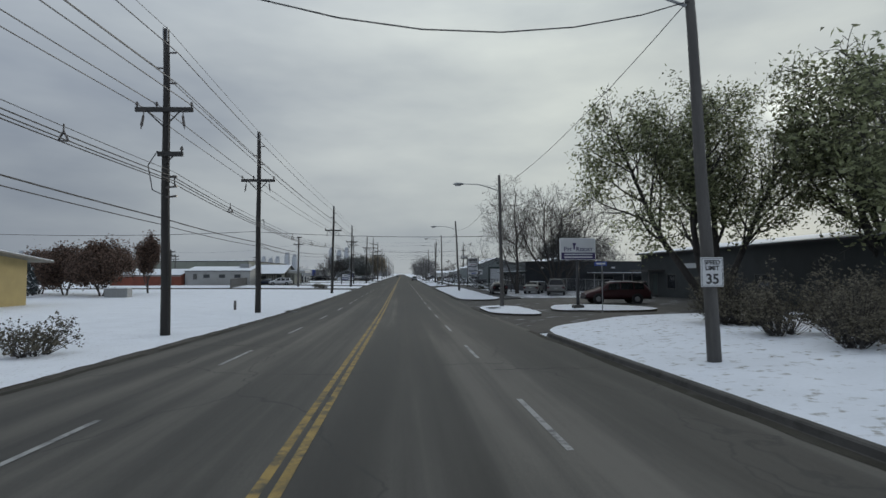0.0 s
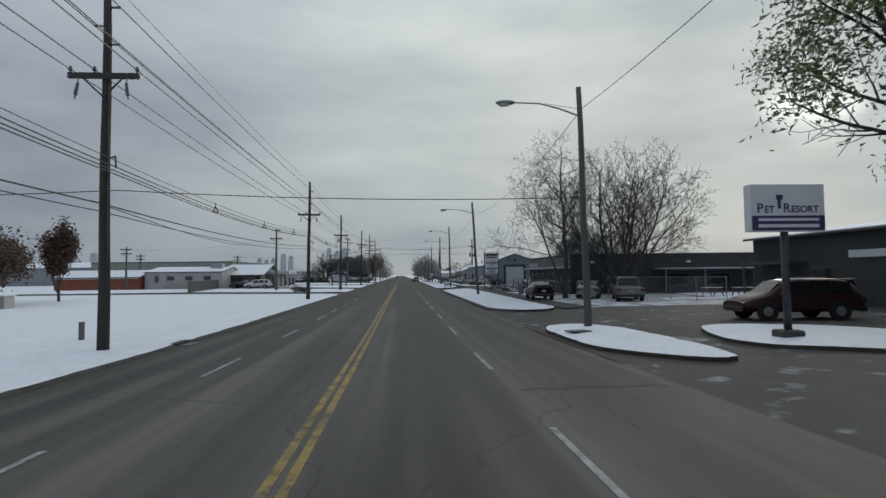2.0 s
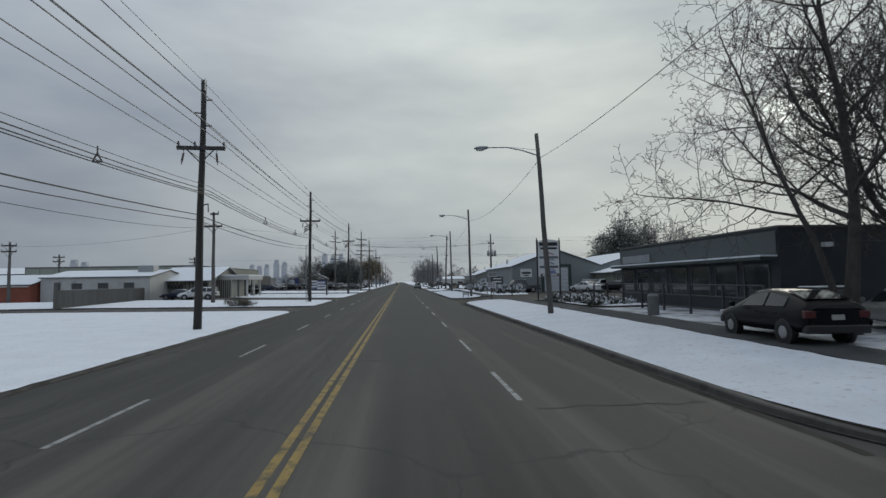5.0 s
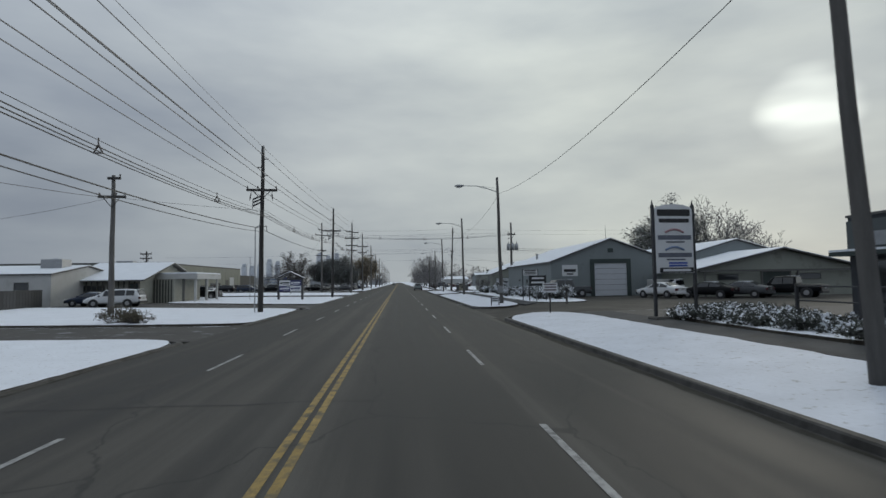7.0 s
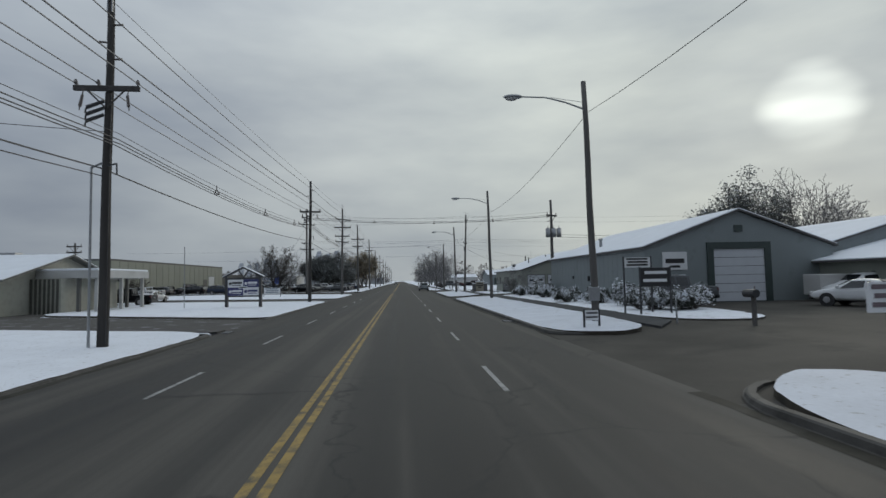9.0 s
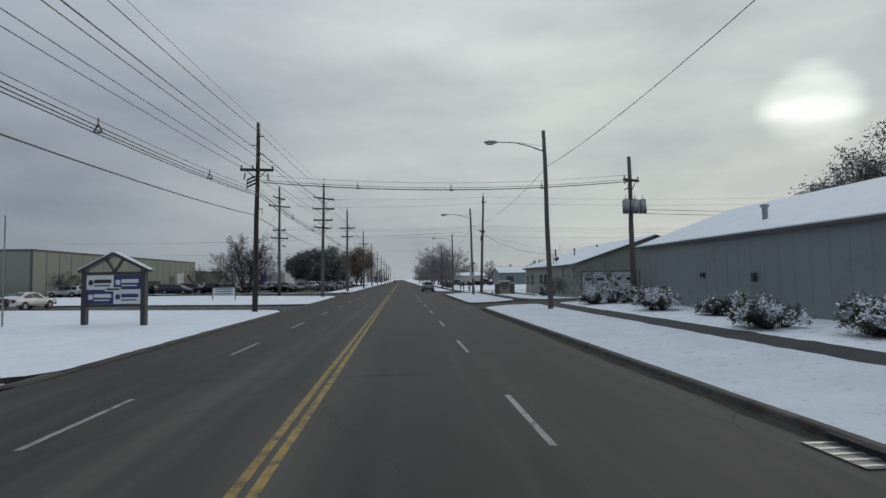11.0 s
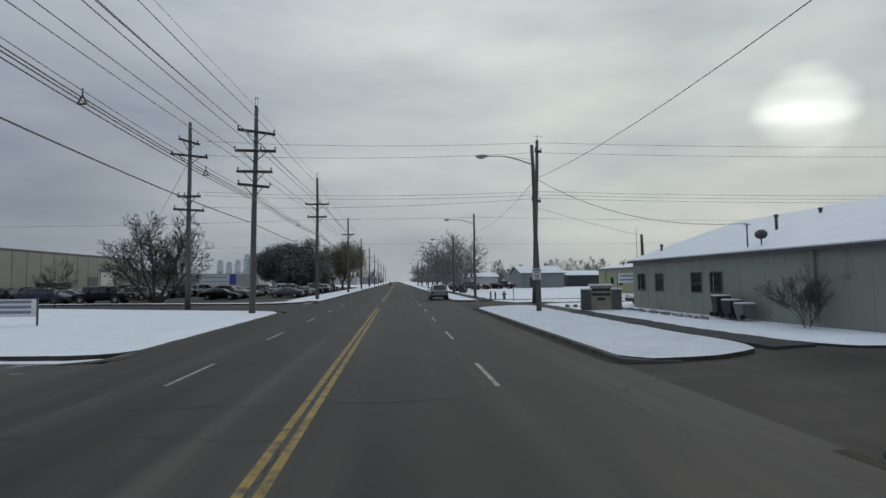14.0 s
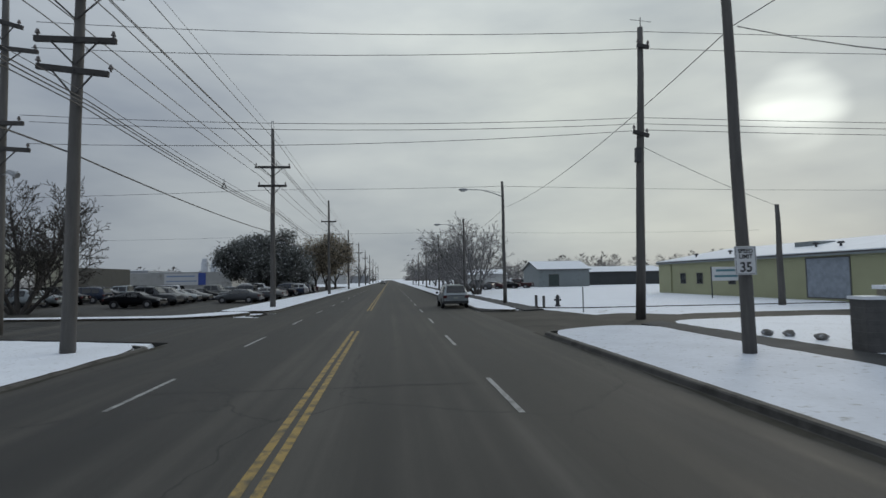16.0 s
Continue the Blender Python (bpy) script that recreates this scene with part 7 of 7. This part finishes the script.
def grow(rng, V, F, tips, p, d, length, r, depth, bend, spread, thin, up, kids=(2, 3)):
    """One branch and, from it, its branches, as tapered tubes."""
    n = 4 if depth > 1 else 3
    q, d, rr = Vector(p), Vector(d).normalized(), r
    pts, rad, nodes = [q.copy()], [r], []
    for i in range(n):
        d = (d + Vector((rng.uniform(-1, 1), rng.uniform(-1, 1), rng.uniform(-.8, .8))) * bend + Vector((0, 0, up))).normalized()
        q = q + d * (length / n)
        rr = max(thin * .6, rr * (.88 if depth else .7))
        pts.append(q.copy())
        rad.append(rr)
        nodes.append((q.copy(), d.copy(), rr))
    polytube(V, F, pts, rad, 7 if depth > 3 else 5 if depth > 2 else 3, False)
    if depth <= 1:
        tips.extend((a, b) for a, b, c in (nodes if depth == 0 else nodes[1:]))
    if depth == 0:
        return
    picks = [(nodes[-1], .25)] + [(nodes[rng.randrange(0, n)], rng.uniform(.75, 1.2)) for _ in range(rng.choice(kids) if depth > 1 else 3)]
    for (b, bd, br), w in picks:
        ax = bd.orthogonal().normalized()
        ax.rotate(Matrix.Rotation(rng.uniform(0, 2 * math.pi), 3, bd))
        nd = (bd + ax * spread * w).normalized()
        grow(rng, V, F, tips, b, nd, length * rng.uniform(.6, .8), max(thin, br * (.85 if w < .5 else rng.uniform(.5, .7))), depth - 1, bend, spread, thin, up, kids)


def leaves(rng, tips, per, size, scatter):
    V, F = [], []
    for q, d in tips:
        for k in range(per):
            c = q + Vector((rng.gauss(0, scatter), rng.gauss(0, scatter), rng.gauss(0, scatter)))
            a = Vector((rng.uniform(-1, 1), rng.uniform(-1, 1), rng.uniform(-1, 1))).normalized()
            b = a.orthogonal().normalized()
            s = size * rng.uniform(.6, 1.3)
            i = len(V)
            n = a.cross(b) * s * .25
            V += [c - a * s, c + b * s * .6 + n, c + a * s, c - b * s * .6 + n]
            F.append((i, i + 1, i + 2, i + 3))
    return V, F


def tree(x, y, h, label, seed, stems=1, trunk=0.3, depth=5, spread=.55, bend=.16, thin=.012, leaf=None, per=6, size=.14, scatter=.35, bark=BARK, twig=TWIG, first=0.33, up=0.04, fan=0.3, limbs=4, reach=.30, group="", lift=0.0, kids=(2, 3), part_leaf=1.0, clump=-1.0, leader=False):
    """A tree with trunk, limbs and, if it has any, leaves. fan: how far the stems lean apart; limbs: how many start on each."""
    rng = random.Random(seed)
    z = lot_z(x, y) + lift
    th = thing("tree", label, "tree", pose(x, y, z), group)
    V, F, tips = [], [], []
    for s in range(stems):
        TV, TF = [], []
        a = 2 * math.pi * s / max(1, stems) + rng.uniform(-.3, .3)
        tilt = fan * rng.uniform(.5, 1.15) if stems > 1 else 0.03
        d = Vector((math.cos(a) * tilt, math.sin(a) * tilt, 1)).normalized()
        r = trunk * (rng.uniform(.6, .85) if stems > 1 else 1)
        q = Vector((math.cos(a) * trunk * .6, math.sin(a) * trunk * .6, -.25)) if stems > 1 else Vector((0, 0, -.25))
        L = h * first * rng.uniform(.85, 1.15)
        pts, rad = [q.copy()], [r * 1.3]
        n = 6
        for i in range(n):
            q = q + (d + Vector((rng.uniform(-.09, .09), rng.uniform(-.09, .09), 0))) * (L / n)
            r *= .95
            pts.append(q.copy())
            rad.append(r)
        polytube(TV, TF, pts, rad, 10, False)
        part("trunk", (TV, TF), bark, th, smooth=True)
        for k in range(limbs):
            aa = 2 * math.pi * k / limbs + rng.uniform(-.6, .6)
            at = pts[-1] if k < max(2, limbs - 2) else pts[rng.randrange(3, n)]
            low = 1.0
            if leader and k:
                u = k / limbs
                at, low = pts[min(n, 2 + int(u * (n - 1)))], 1.45 - .6 * u
            nd = (d + Vector((math.cos(aa), math.sin(aa), 0)) * spread * rng.uniform(.5, 1.2) * (1.9 - u if leader and k else 1.0)).normalized()
            grow(rng, V, F, tips, at, nd, h * reach * low * rng.uniform(.8, 1.15), r * rng.uniform(.55, .8) * (.45 if leader and k else 1.0), depth - 1, bend, spread, thin, up, kids)
    part("crown", (V, F), twig, th)
    if leaf is not None:
        if clump > -1:
            tips = [t for t in tips if noise.noise(t[0] * .42 + Vector((seed, 0, 0))) > clump - .25 + .5 * (t[0].z / h)]
        if part_leaf < 1:
            tips = [t for t in tips if rng.random() < part_leaf]
        part("foliage", leaves(rng, tips, per, size, scatter), leaf, th)
    return th


def limb(rng, V, F, tips, p, d, length, r, depth, thin, angle=0.75, rise=0.03, wander=0.09, gap=0.55, bare=0.28):
    """A limb that runs on to its tip, with side branches all along it, each a smaller limb."""
    n = max(3, min(12, int(length / gap)))
    q, d = Vector(p), Vector(d).normalized()
    pts, rad = [q.copy()], [r]
    turn = rng.uniform(0, 6.283)
    for i in range(n):
        u = (i + 1) / n
        d = (d + Vector((rng.uniform(-1, 1), rng.uniform(-1, 1), rng.uniform(-1, 1))) * wander + Vector((0, 0, rise))).normalized()
        q = q + d * (length / n)
        rr = max(thin, r * (1 - 0.72 * u))
        pts.append(q.copy())
        rad.append(rr)
        if depth and u >= bare:
            for _ in range(2 if depth > 2 and u > 0.5 and i % 2 else 1):
                turn += 2.4 + rng.uniform(-.5, .5)
                ax = d.orthogonal().normalized()
                ax.rotate(Matrix.Rotation(turn, 3, d))
                g = angle * rng.uniform(.75, 1.2)
                nd = d * math.cos(g) + ax * math.sin(g)
                limb(rng, V, F, tips, q, nd, length * rng.uniform(.42, .62) * (1.08 - .55 * u), max(thin, rr * .6), depth - 1, thin, angle, rise, wander * 1.15, gap * .68, .22)
    polytube(V, F, pts, rad, 8 if r > .12 else 5 if r > .04 else 3, False)
    if depth <= 1:
        tips.extend((a, d) for a in pts[len(pts) // 2:])


def big_tree(x, y, label, seed, stems, depth=4, thin=.010, angle=.75, rise=.03, wander=.09, gap=.8, bare=.28, twig=TWIG, leaf=None, per=4, size=.13, scatter=.2, clump=-1.0, group="", lift=0.0):
    """A tree of one or more stems: (azimuth, lean from upright, length, radius, clear share) in radians and metres."""
    rng = random.Random(seed)
    th = thing("tree", label, "tree", pose(x, y, lot_z(x, y) + lift), group)
    V, F, tips = [], [], []
    foot = max(st[3] for st in stems)
    for az, tilt, length, r, clear in stems:
        d = Vector((math.cos(az) * math.sin(tilt), math.sin(az) * math.sin(tilt), math.cos(tilt)))
        q = Vector((math.cos(az) * foot * .7, math.sin(az) * foot * .7, -.25)) if len(stems) > 1 else Vector((0, 0, -.25))
        TV, TF, pts, rad = [], [], [q.copy()], [r * 1.35]
        k = 6
        for i in range(k):
            d = (d + Vector((rng.uniform(-1, 1), rng.uniform(-1, 1), 0)) * .05).normalized()
            q = q + d * (length * clear / k)
            pts.append(q.copy())
            rad.append(r * (1 - .3 * (i + 1) / k))
        polytube(TV, TF, pts, rad, 10, False)
        part("trunk", (TV, TF), BARK, th, smooth=True)
        limb(rng, V, F, tips, q, d, length * (1 - clear), r * .68, depth, thin, angle, rise, wander, gap, .02)
    part("crown", (V, F), twig, th)
    if leaf is not None:
        if clump > -1:
            tips = [t for t in tips if noise.noise(t[0] * .38 + Vector((seed * 3.1, 0, 0))) > clump]
        part("foliage", leaves(rng, tips, per, size, scatter), leaf, th)
    return th


# right side
big_tree(20.9, 34.0, "tall half-green cottonwood losing its leaves beside a dark building", 11, [(3.1, .60, 13.8, .30, .34), (2.6, .20, 13.4, .36, .24), (.6, .16, 14.0, .32, .26), (5.4, .36, 12.0, .28, .28)], 3, .013, .85, .04, .11, .62, leaf=GREEN_LEAF, per=7, size=.135, scatter=.36, clump=-.16)
big_tree(29.0, 28.0, "tall leafy green tree beside a dark building", 12, [(3.0, .42, 12.5, .32, .25), (2.0, .12, 13.5, .32, .22), (.3, .25, 14.0, .34, .22), (4.8, .25, 13.0, .3, .25)], 3, .015, .85, .04, .11, .65, leaf=GREEN_LEAF, per=5, size=.17, scatter=.42, clump=-.15)
big_tree(24.4, 19.5, "tall leafy green tree over scrub", 13, [(3.0, .38, 11.0, .26, .18), (1.4, .15, 12.5, .28, .18), (5.2, .35, 11.5, .25, .2)], 3, .015, .85, .03, .11, .65, leaf=GREEN_LEAF, per=5, size=.16, scatter=.42, clump=-.15)
big_tree(19.2, 65.4, "large bare multi-stemmed tree in front of a dark store", 14, [(3.1, .40, 11.0, .20, .2), (2.2, .16, 11.6, .23, .2), (.2, .28, 11.7, .23, .18), (-.2, .54, 11.6, .22, .16), (.15, .80, 11.0, .18, .14), (4.9, .4, 11.6, .18, .18), (1.3, .45, 11.6, .18, .18)], 4, .0095, .74, .03, .085, .62)
big_tree(14.3, 64.4, "tall slender bare tree in front of a dark store", 15, [(3.1, .13, 12.8, .25, .24), (3.0, .25, 11.8, .13, .3)], 4, .0085, 1.05, .05, .12, .52)
for i, (x, y, h) in enumerate(((47.5, 165, 12.0), (51.5, 164, 14.0), (55, 166, 12.5))):
    big_tree(x, y, "dark juniper-like tree dusted with snow behind metal roofs", 30 + i, [(3.1, .3, h * .85, .25, .15), (.2, .2, h, .28, .15), (1.6, .3, h * .9, .25, .15)], 2, .03, .8, .03, .1, .7, leaf=EVERGREEN, per=9, size=.19, scatter=.5, group="trees behind the warehouse")
for i, (x, y, h) in enumerate(((58, 163, 14.5), (62.5, 166, 13.0), (67, 163, 10.5), (55.5, 171, 13.5))):
    big_tree(x, y, "frosted bare tree behind metal roofs", 36 + i, [(3.1, .45, h * .85, .24, .15), (1.0, .12, h, .28, .18), (.1, .5, h * .85, .24, .15), (4.7, .3, h * .9, .24, .15)], 3, .026, .8, .03, .1, .85, twig=FROST_TWIG, group="trees behind the warehouse")
for i, (x, y, h) in enumerate(((11.0, 231, 8.8), (11.4, 243, 9.6), (12, 258, 10.0))):
    big_tree(x, y, "frosted bare street tree leaning over the sidewalk", 50 + i, [(3.2, .62, h * .95, .22, .16), (2.6, .2, h, .26, .18), (.4, .35, h * .95, .22, .18), (4.6, .5, h * .9, .2, .16)], 3, .024, .8, .02, .1, .6, twig=FROST_TWIG, group="frosted street trees")
for i, (x, y, h) in enumerate(((12, 274, 11.5), (12.5, 290, 12), (12.5, 310, 12), (13, 340, 12), (13, 375, 12), (13, 430, 13), (14, 490, 13))):
    tree(x, y, h, "frosted bare street tree leaning over the sidewalk", 56 + i, 1, .3, 5, .85, .2, .04, bark=BARK, twig=FROST_TWIG, first=.16, up=.0, limbs=5, group="frosted street trees")
big_tree(13.5, 149.2, "small frosted ornamental tree with a wide spreading head", 70, [(.2, .95, 2.7, .05, .3), (1.3, .6, 2.9, .055, .3), (2.4, .95, 2.6, .05, .3), (3.4, .55, 3.0, .06, .3), (4.4, .9, 2.7, .05, .3), (5.5, .6, 2.9, .05, .3)], 4, .011, .7, .03, .1, .3, twig=FROST_TWIG)
tree(15.2, 163.0, 2.4, "small bare shrub tree beside a tan wall", 71, 2, .04, 5, .5, .2, .006, first=.2)
# left side
tree(-37.0, 68.4, 6.6, "round tree with dark russet leaves in a snowy yard", 80, 2, .18, 5, .7, .18, .014, RED_LEAF, 4, .14, .42, first=.22, group="russet trees")
tree(-43.5, 72.0, 6.2, "round tree with dark russet leaves in a snowy yard", 81, 2, .18, 5, .7, .18, .014, RED_LEAF, 4, .14, .42, first=.2, group="russet trees")
tree(-49, 76, 6.0, "round tree with dark russet leaves in a snowy yard", 82, 2, .16, 5, .7, .18, .014, RED_LEAF, 4, .14, .42, first=.2, group="russet trees")
tree(-35.4, 76.8, 7.4, "slender tree with a few russet leaves low down", 83, 1, .15, 5, .42, .16, .014, RED_LEAF, 4, .13, .3, first=.25, up=.25)
big_tree(-26.7, 206.1, "wide bare tree at the edge of a car park", 84, [(3.1, .85, 7.2, .2, .12), (2.4, .38, 8.6, .24, .14), (.3, .34, 8.8, .24, .14), (.0, .9, 7.4, .2, .12), (4.6, .5, 8.0, .2, .14), (1.4, .6, 8.0, .2, .14)], 4, .017, .78, .05, .09, .5)
tree(-51.5, 199.5, 4.6, "small bare tree beside a car park", 86, 2, .09, 5, .7, .18, .012, first=.2)
tree(-31.5, 196.5, 4.4, "small bare tree beside a car park", 85, 1, .09, 5, .6, .18, .012, first=.25)
for i, (x, y, h, lf) in enumerate(((-27.5, 271, 11.0, 1), (-23.5, 269, 12.0, 1), (-20.5, 272, 9.0, 1))):
    tree(x, y, h, "dark evergreen tree dusted with snow", 90 + i, 2, .25, 5, .6, .18, .03, EVERGREEN, 10, .20, .6, first=.10, group="evergreen trees")
for i, (x, y, h) in enumerate(((-18, 296, 13.0), (-14.5, 288, 14.0), (-14.0, 303, 12.5))):
    tree(x, y, h, "large tree with thin yellow-brown autumn leaves", 100 + i, 1, .35, 5, .65, .18, .03, AUTUMN_LEAF, 4, .17, .7, first=.16, group="autumn trees")
for i, (x, y, h) in enumerate(((-15, 430, 12), (-22, 470, 12), (-16, 520, 12), (-17, 580, 12), (-62, 410, 11), (-80, 430, 11), (-100, 400, 10), (-70, 500, 12), (-45, 640, 12), (-16, 660, 12))):
    tree(x, y, h, "distant bare tree by the road", 110 + i, 1, .35, 4, .7, .2, .05, twig=FROST_TWIG if i % 2 else TWIG, first=.18, group="distant trees")


for i, (x, y, h) in enumerate(((26, 330, 8.5), (34, 318, 7.5), (43, 335, 9.0), (52, 322, 7.5), (61, 310, 8.0), (70, 326, 8.5), (80, 305, 8.0), (92, 315, 8.5), (104, 300, 8.0), (118, 310, 8.5))):
    tree(x, y, h, "frosted bare tree on the far side of open ground", 140 + i, 2, .3, 4, .8, .2, .05, twig=FROST_TWIG if i % 3 else TWIG, first=.12, up=.0, limbs=5, group="far frosted trees")


def spruce(x, y, h):
    rng = random.Random(5)
    th = thing("spruce_tree", "dense blue-green spruce dusted with snow", "tree", pose(x, y, snow_z(x, y) - .1))
    part("trunk", tubes([((0, 0, -.1), (0, 0, h * .9), .14, .03)], 8), BARK, th)
    tips = []
    for i in range(900):
        u = rng.random() ** .7
        z = h * (.08 + .9 * u)
        r = (1 - u) * h * .34 * rng.uniform(.5, 1.05) + .05
        a = rng.uniform(0, 6.283)
        tips.append((Vector((math.cos(a) * r, math.sin(a) * r, z)), Vector((0, 0, 1))))
    part("crown", leaves(rng, tips, 5, .22, .12), SPRUCE, th)


spruce(-44.5, 66, 4.6)


def shrub(x, y, w, d, h, label, seed, leaf=SHRUB_LEAF, n=500, size=.09, stems=12, group="snowy shrubs", lift=.1):
    """A low spreading shrub: many small leaves round arching stems."""
    rng = random.Random(seed)
    th = thing("shrub", label, "shrub", pose(x, y, lot_z(x, y) + lift), group)
    V, F, tips = [], [], []
    lobes = [(rng.uniform(-.55, .55) * w, rng.uniform(-.55, .55) * d, rng.uniform(.5, 1.0)) for _ in range(7)]
    for k in range(n):
        lx, ly, lh = lobes[k % 7]
        a, u = rng.uniform(0, 6.283), rng.random()
        r = .45 * math.sqrt(rng.random())
        q = Vector((lx + math.cos(a) * r * w * .8, ly + math.sin(a) * r * d * .8, h * lh * (1 - (r / .5) ** 2 * .6) * rng.uniform(.35, 1.0)))
        tips.append((q, Vector((0, 0, 1))))
        if k % stems == 0:
            tube(V, F, (lx * .5, ly * .5, -.1), q, .014, .005, 3)
    if V:
        part("woody_base", (V, F), TWIG, th)
    part("foliage", leaves(rng, tips, 4, size, size * 1.2), leaf, th)


SR = [(12.6, 129.5, 1.5, 1.6, 1.3), (13.6, 126.5, 1.4, 1.4, 1.5), (13.8, 122.0, 1.6, 1.5, 1.7), (13.2, 118.4, 1.6, 1.5, 1.4), (14.9, 117.6, 1.8, 1.4, 1.4), (14.0, 134.5, 1.4, 1.6, 1.0), (13.4, 139.2, 1.6, 1.9, 1.25), (12.9, 146.4, 1.5, 1.3, 1.15), (14.2, 146.3, 1.6, 1.5, 1.5), (15.3, 145.4, 1.4, 1.5, 1.2), (14.9, 148.6, 1.5, 1.3, 1.8)]
for i, (x, y, w, d, h) in enumerate(SR):
    shrub(x, y, w, d, h, "low evergreen shrub capped with fresh snow", 200 + i, n=1500, size=.052)
for i in range(48):
    r = random.Random(300 + i)
    row, at = i % 4, i // 4
    y = 82.0 + at * 1.05 + row * .75 + r.uniform(-.35, .35)
    x = 12.75 + row * 1.15 + max(0, y - 92) * .45 + r.uniform(-.25, .25)
    if x < (16.0 if y < 89 else 17.6):
        shrub(x, y, r.uniform(.8, 1.3), r.uniform(.7, 1.1), r.uniform(.25, .55), "dead bedding plant crusted with snow", 300 + i, n=170, size=.07, group="bedding plants", lift=.14)
DRY = mat("dry_leaf", (0.10, 0.088, 0.062), 0.8, 0.4, 2.0, 0.0, 20.0, island=0.8)
for i, (x, y, w, d, h) in enumerate(((-11.2, 16.6, 1.5, 1.2, 1.5), (-12.9, 16.4, 1.6, 1.2, 1.3), (-14.8, 16.6, 1.6, 1.2, 1.2), (-15.9, 100.9, 1.3, .9, 1.1), (-14.4, 100.6, 1.4, .8, .9))):
    shrub(x, y, w, d, h, "sparse dry shrub with small leaves standing in snow", 400 + i, DRY, 380, .042, 4, group="dry shrubs")
for i in range(22):
    r = random.Random(500 + i)
    x, y = 11.8 + r.uniform(0, 10), 12.0 + r.uniform(0, 9)
    shrub(x, y, r.uniform(1.2, 2.2), r.uniform(1.2, 2.0), r.uniform(1.2, 3.0), "tangled leafless brush beside a snowy verge", 500 + i, DRY, 620, .05, 4, group="brush")


def far_woods():
    """Woods and scrub on the horizon, past counting."""
    rng = random.Random(9)
    V, F = [], []
    for k in range(5200):
        side = rng.choice((-1, 1))
        y = rng.uniform(430, 1100) if rng.random() < .55 else rng.uniform(300, 800)
        x = side * (rng.uniform(22, 60) if y > 700 else rng.uniform(60, 520))
        if side < 0 and y < 420 and x > -180:
            continue
        h = rng.uniform(2, 9 if side > 0 else 7)
        c = Vector((x, y, h * rng.random()))
        a = Vector((rng.uniform(-1, 1), rng.uniform(-.4, .4), rng.uniform(-1, 1))).normalized()
        b = a.orthogonal().normalized()
        s = rng.uniform(.5, 1.6)
        i = len(V)
        V += [c - a * s, c + b * s * .7, c + a * s, c - b * s * .7]
        F.append((i, i + 1, i + 2, i + 3))
    tagged(part("far_woods", (V, F), FAR_TREE), "grey winter woods along the horizon", "woods", kind="stuff")


def far_treeline():
    """Bare and frosted crowns standing close together behind the far houses."""
    rng = random.Random(31)
    V, F = [], []
    for k in range(150):
        right = k % 3
        x = rng.uniform(24, 230) if right else rng.uniform(-330, -120)
        y = rng.uniform(335, 430) if right else rng.uniform(420, 560)
        h, w = rng.uniform(6.5, 12.5), rng.uniform(2.5, 5.0)
        tube(V, F, (x, y, 0), (x, y, h * 0.6), 0.25, 0.1, 4)
        for i in range(130):
            a, u = rng.uniform(0, 6.283), rng.random()
            z = h * (0.22 + 0.78 * u)
            r = w * math.sqrt(max(0.02, 1 - (2 * u - 0.85) ** 2)) * rng.uniform(0.2, 1.0)
            c = Vector((x + math.cos(a) * r, y + math.sin(a) * r, z))
            d = Vector((math.cos(a) * 0.6, math.sin(a) * 0.6, rng.uniform(0.2, 1.0))).normalized()
            b = d.orthogonal().normalized()
            s = rng.uniform(0.5, 1.1)
            j = len(V)
            V += [c - d * s, c + b * s * 0.16, c + d * s, c - b * s * 0.16]
            F.append((j, j + 1, j + 2, j + 3))
    tagged(part("far_treeline", (V, F), FAR_TREE), "grey bare winter trees close together in the distance", "woods", kind="stuff")


far_woods()
far_treeline()
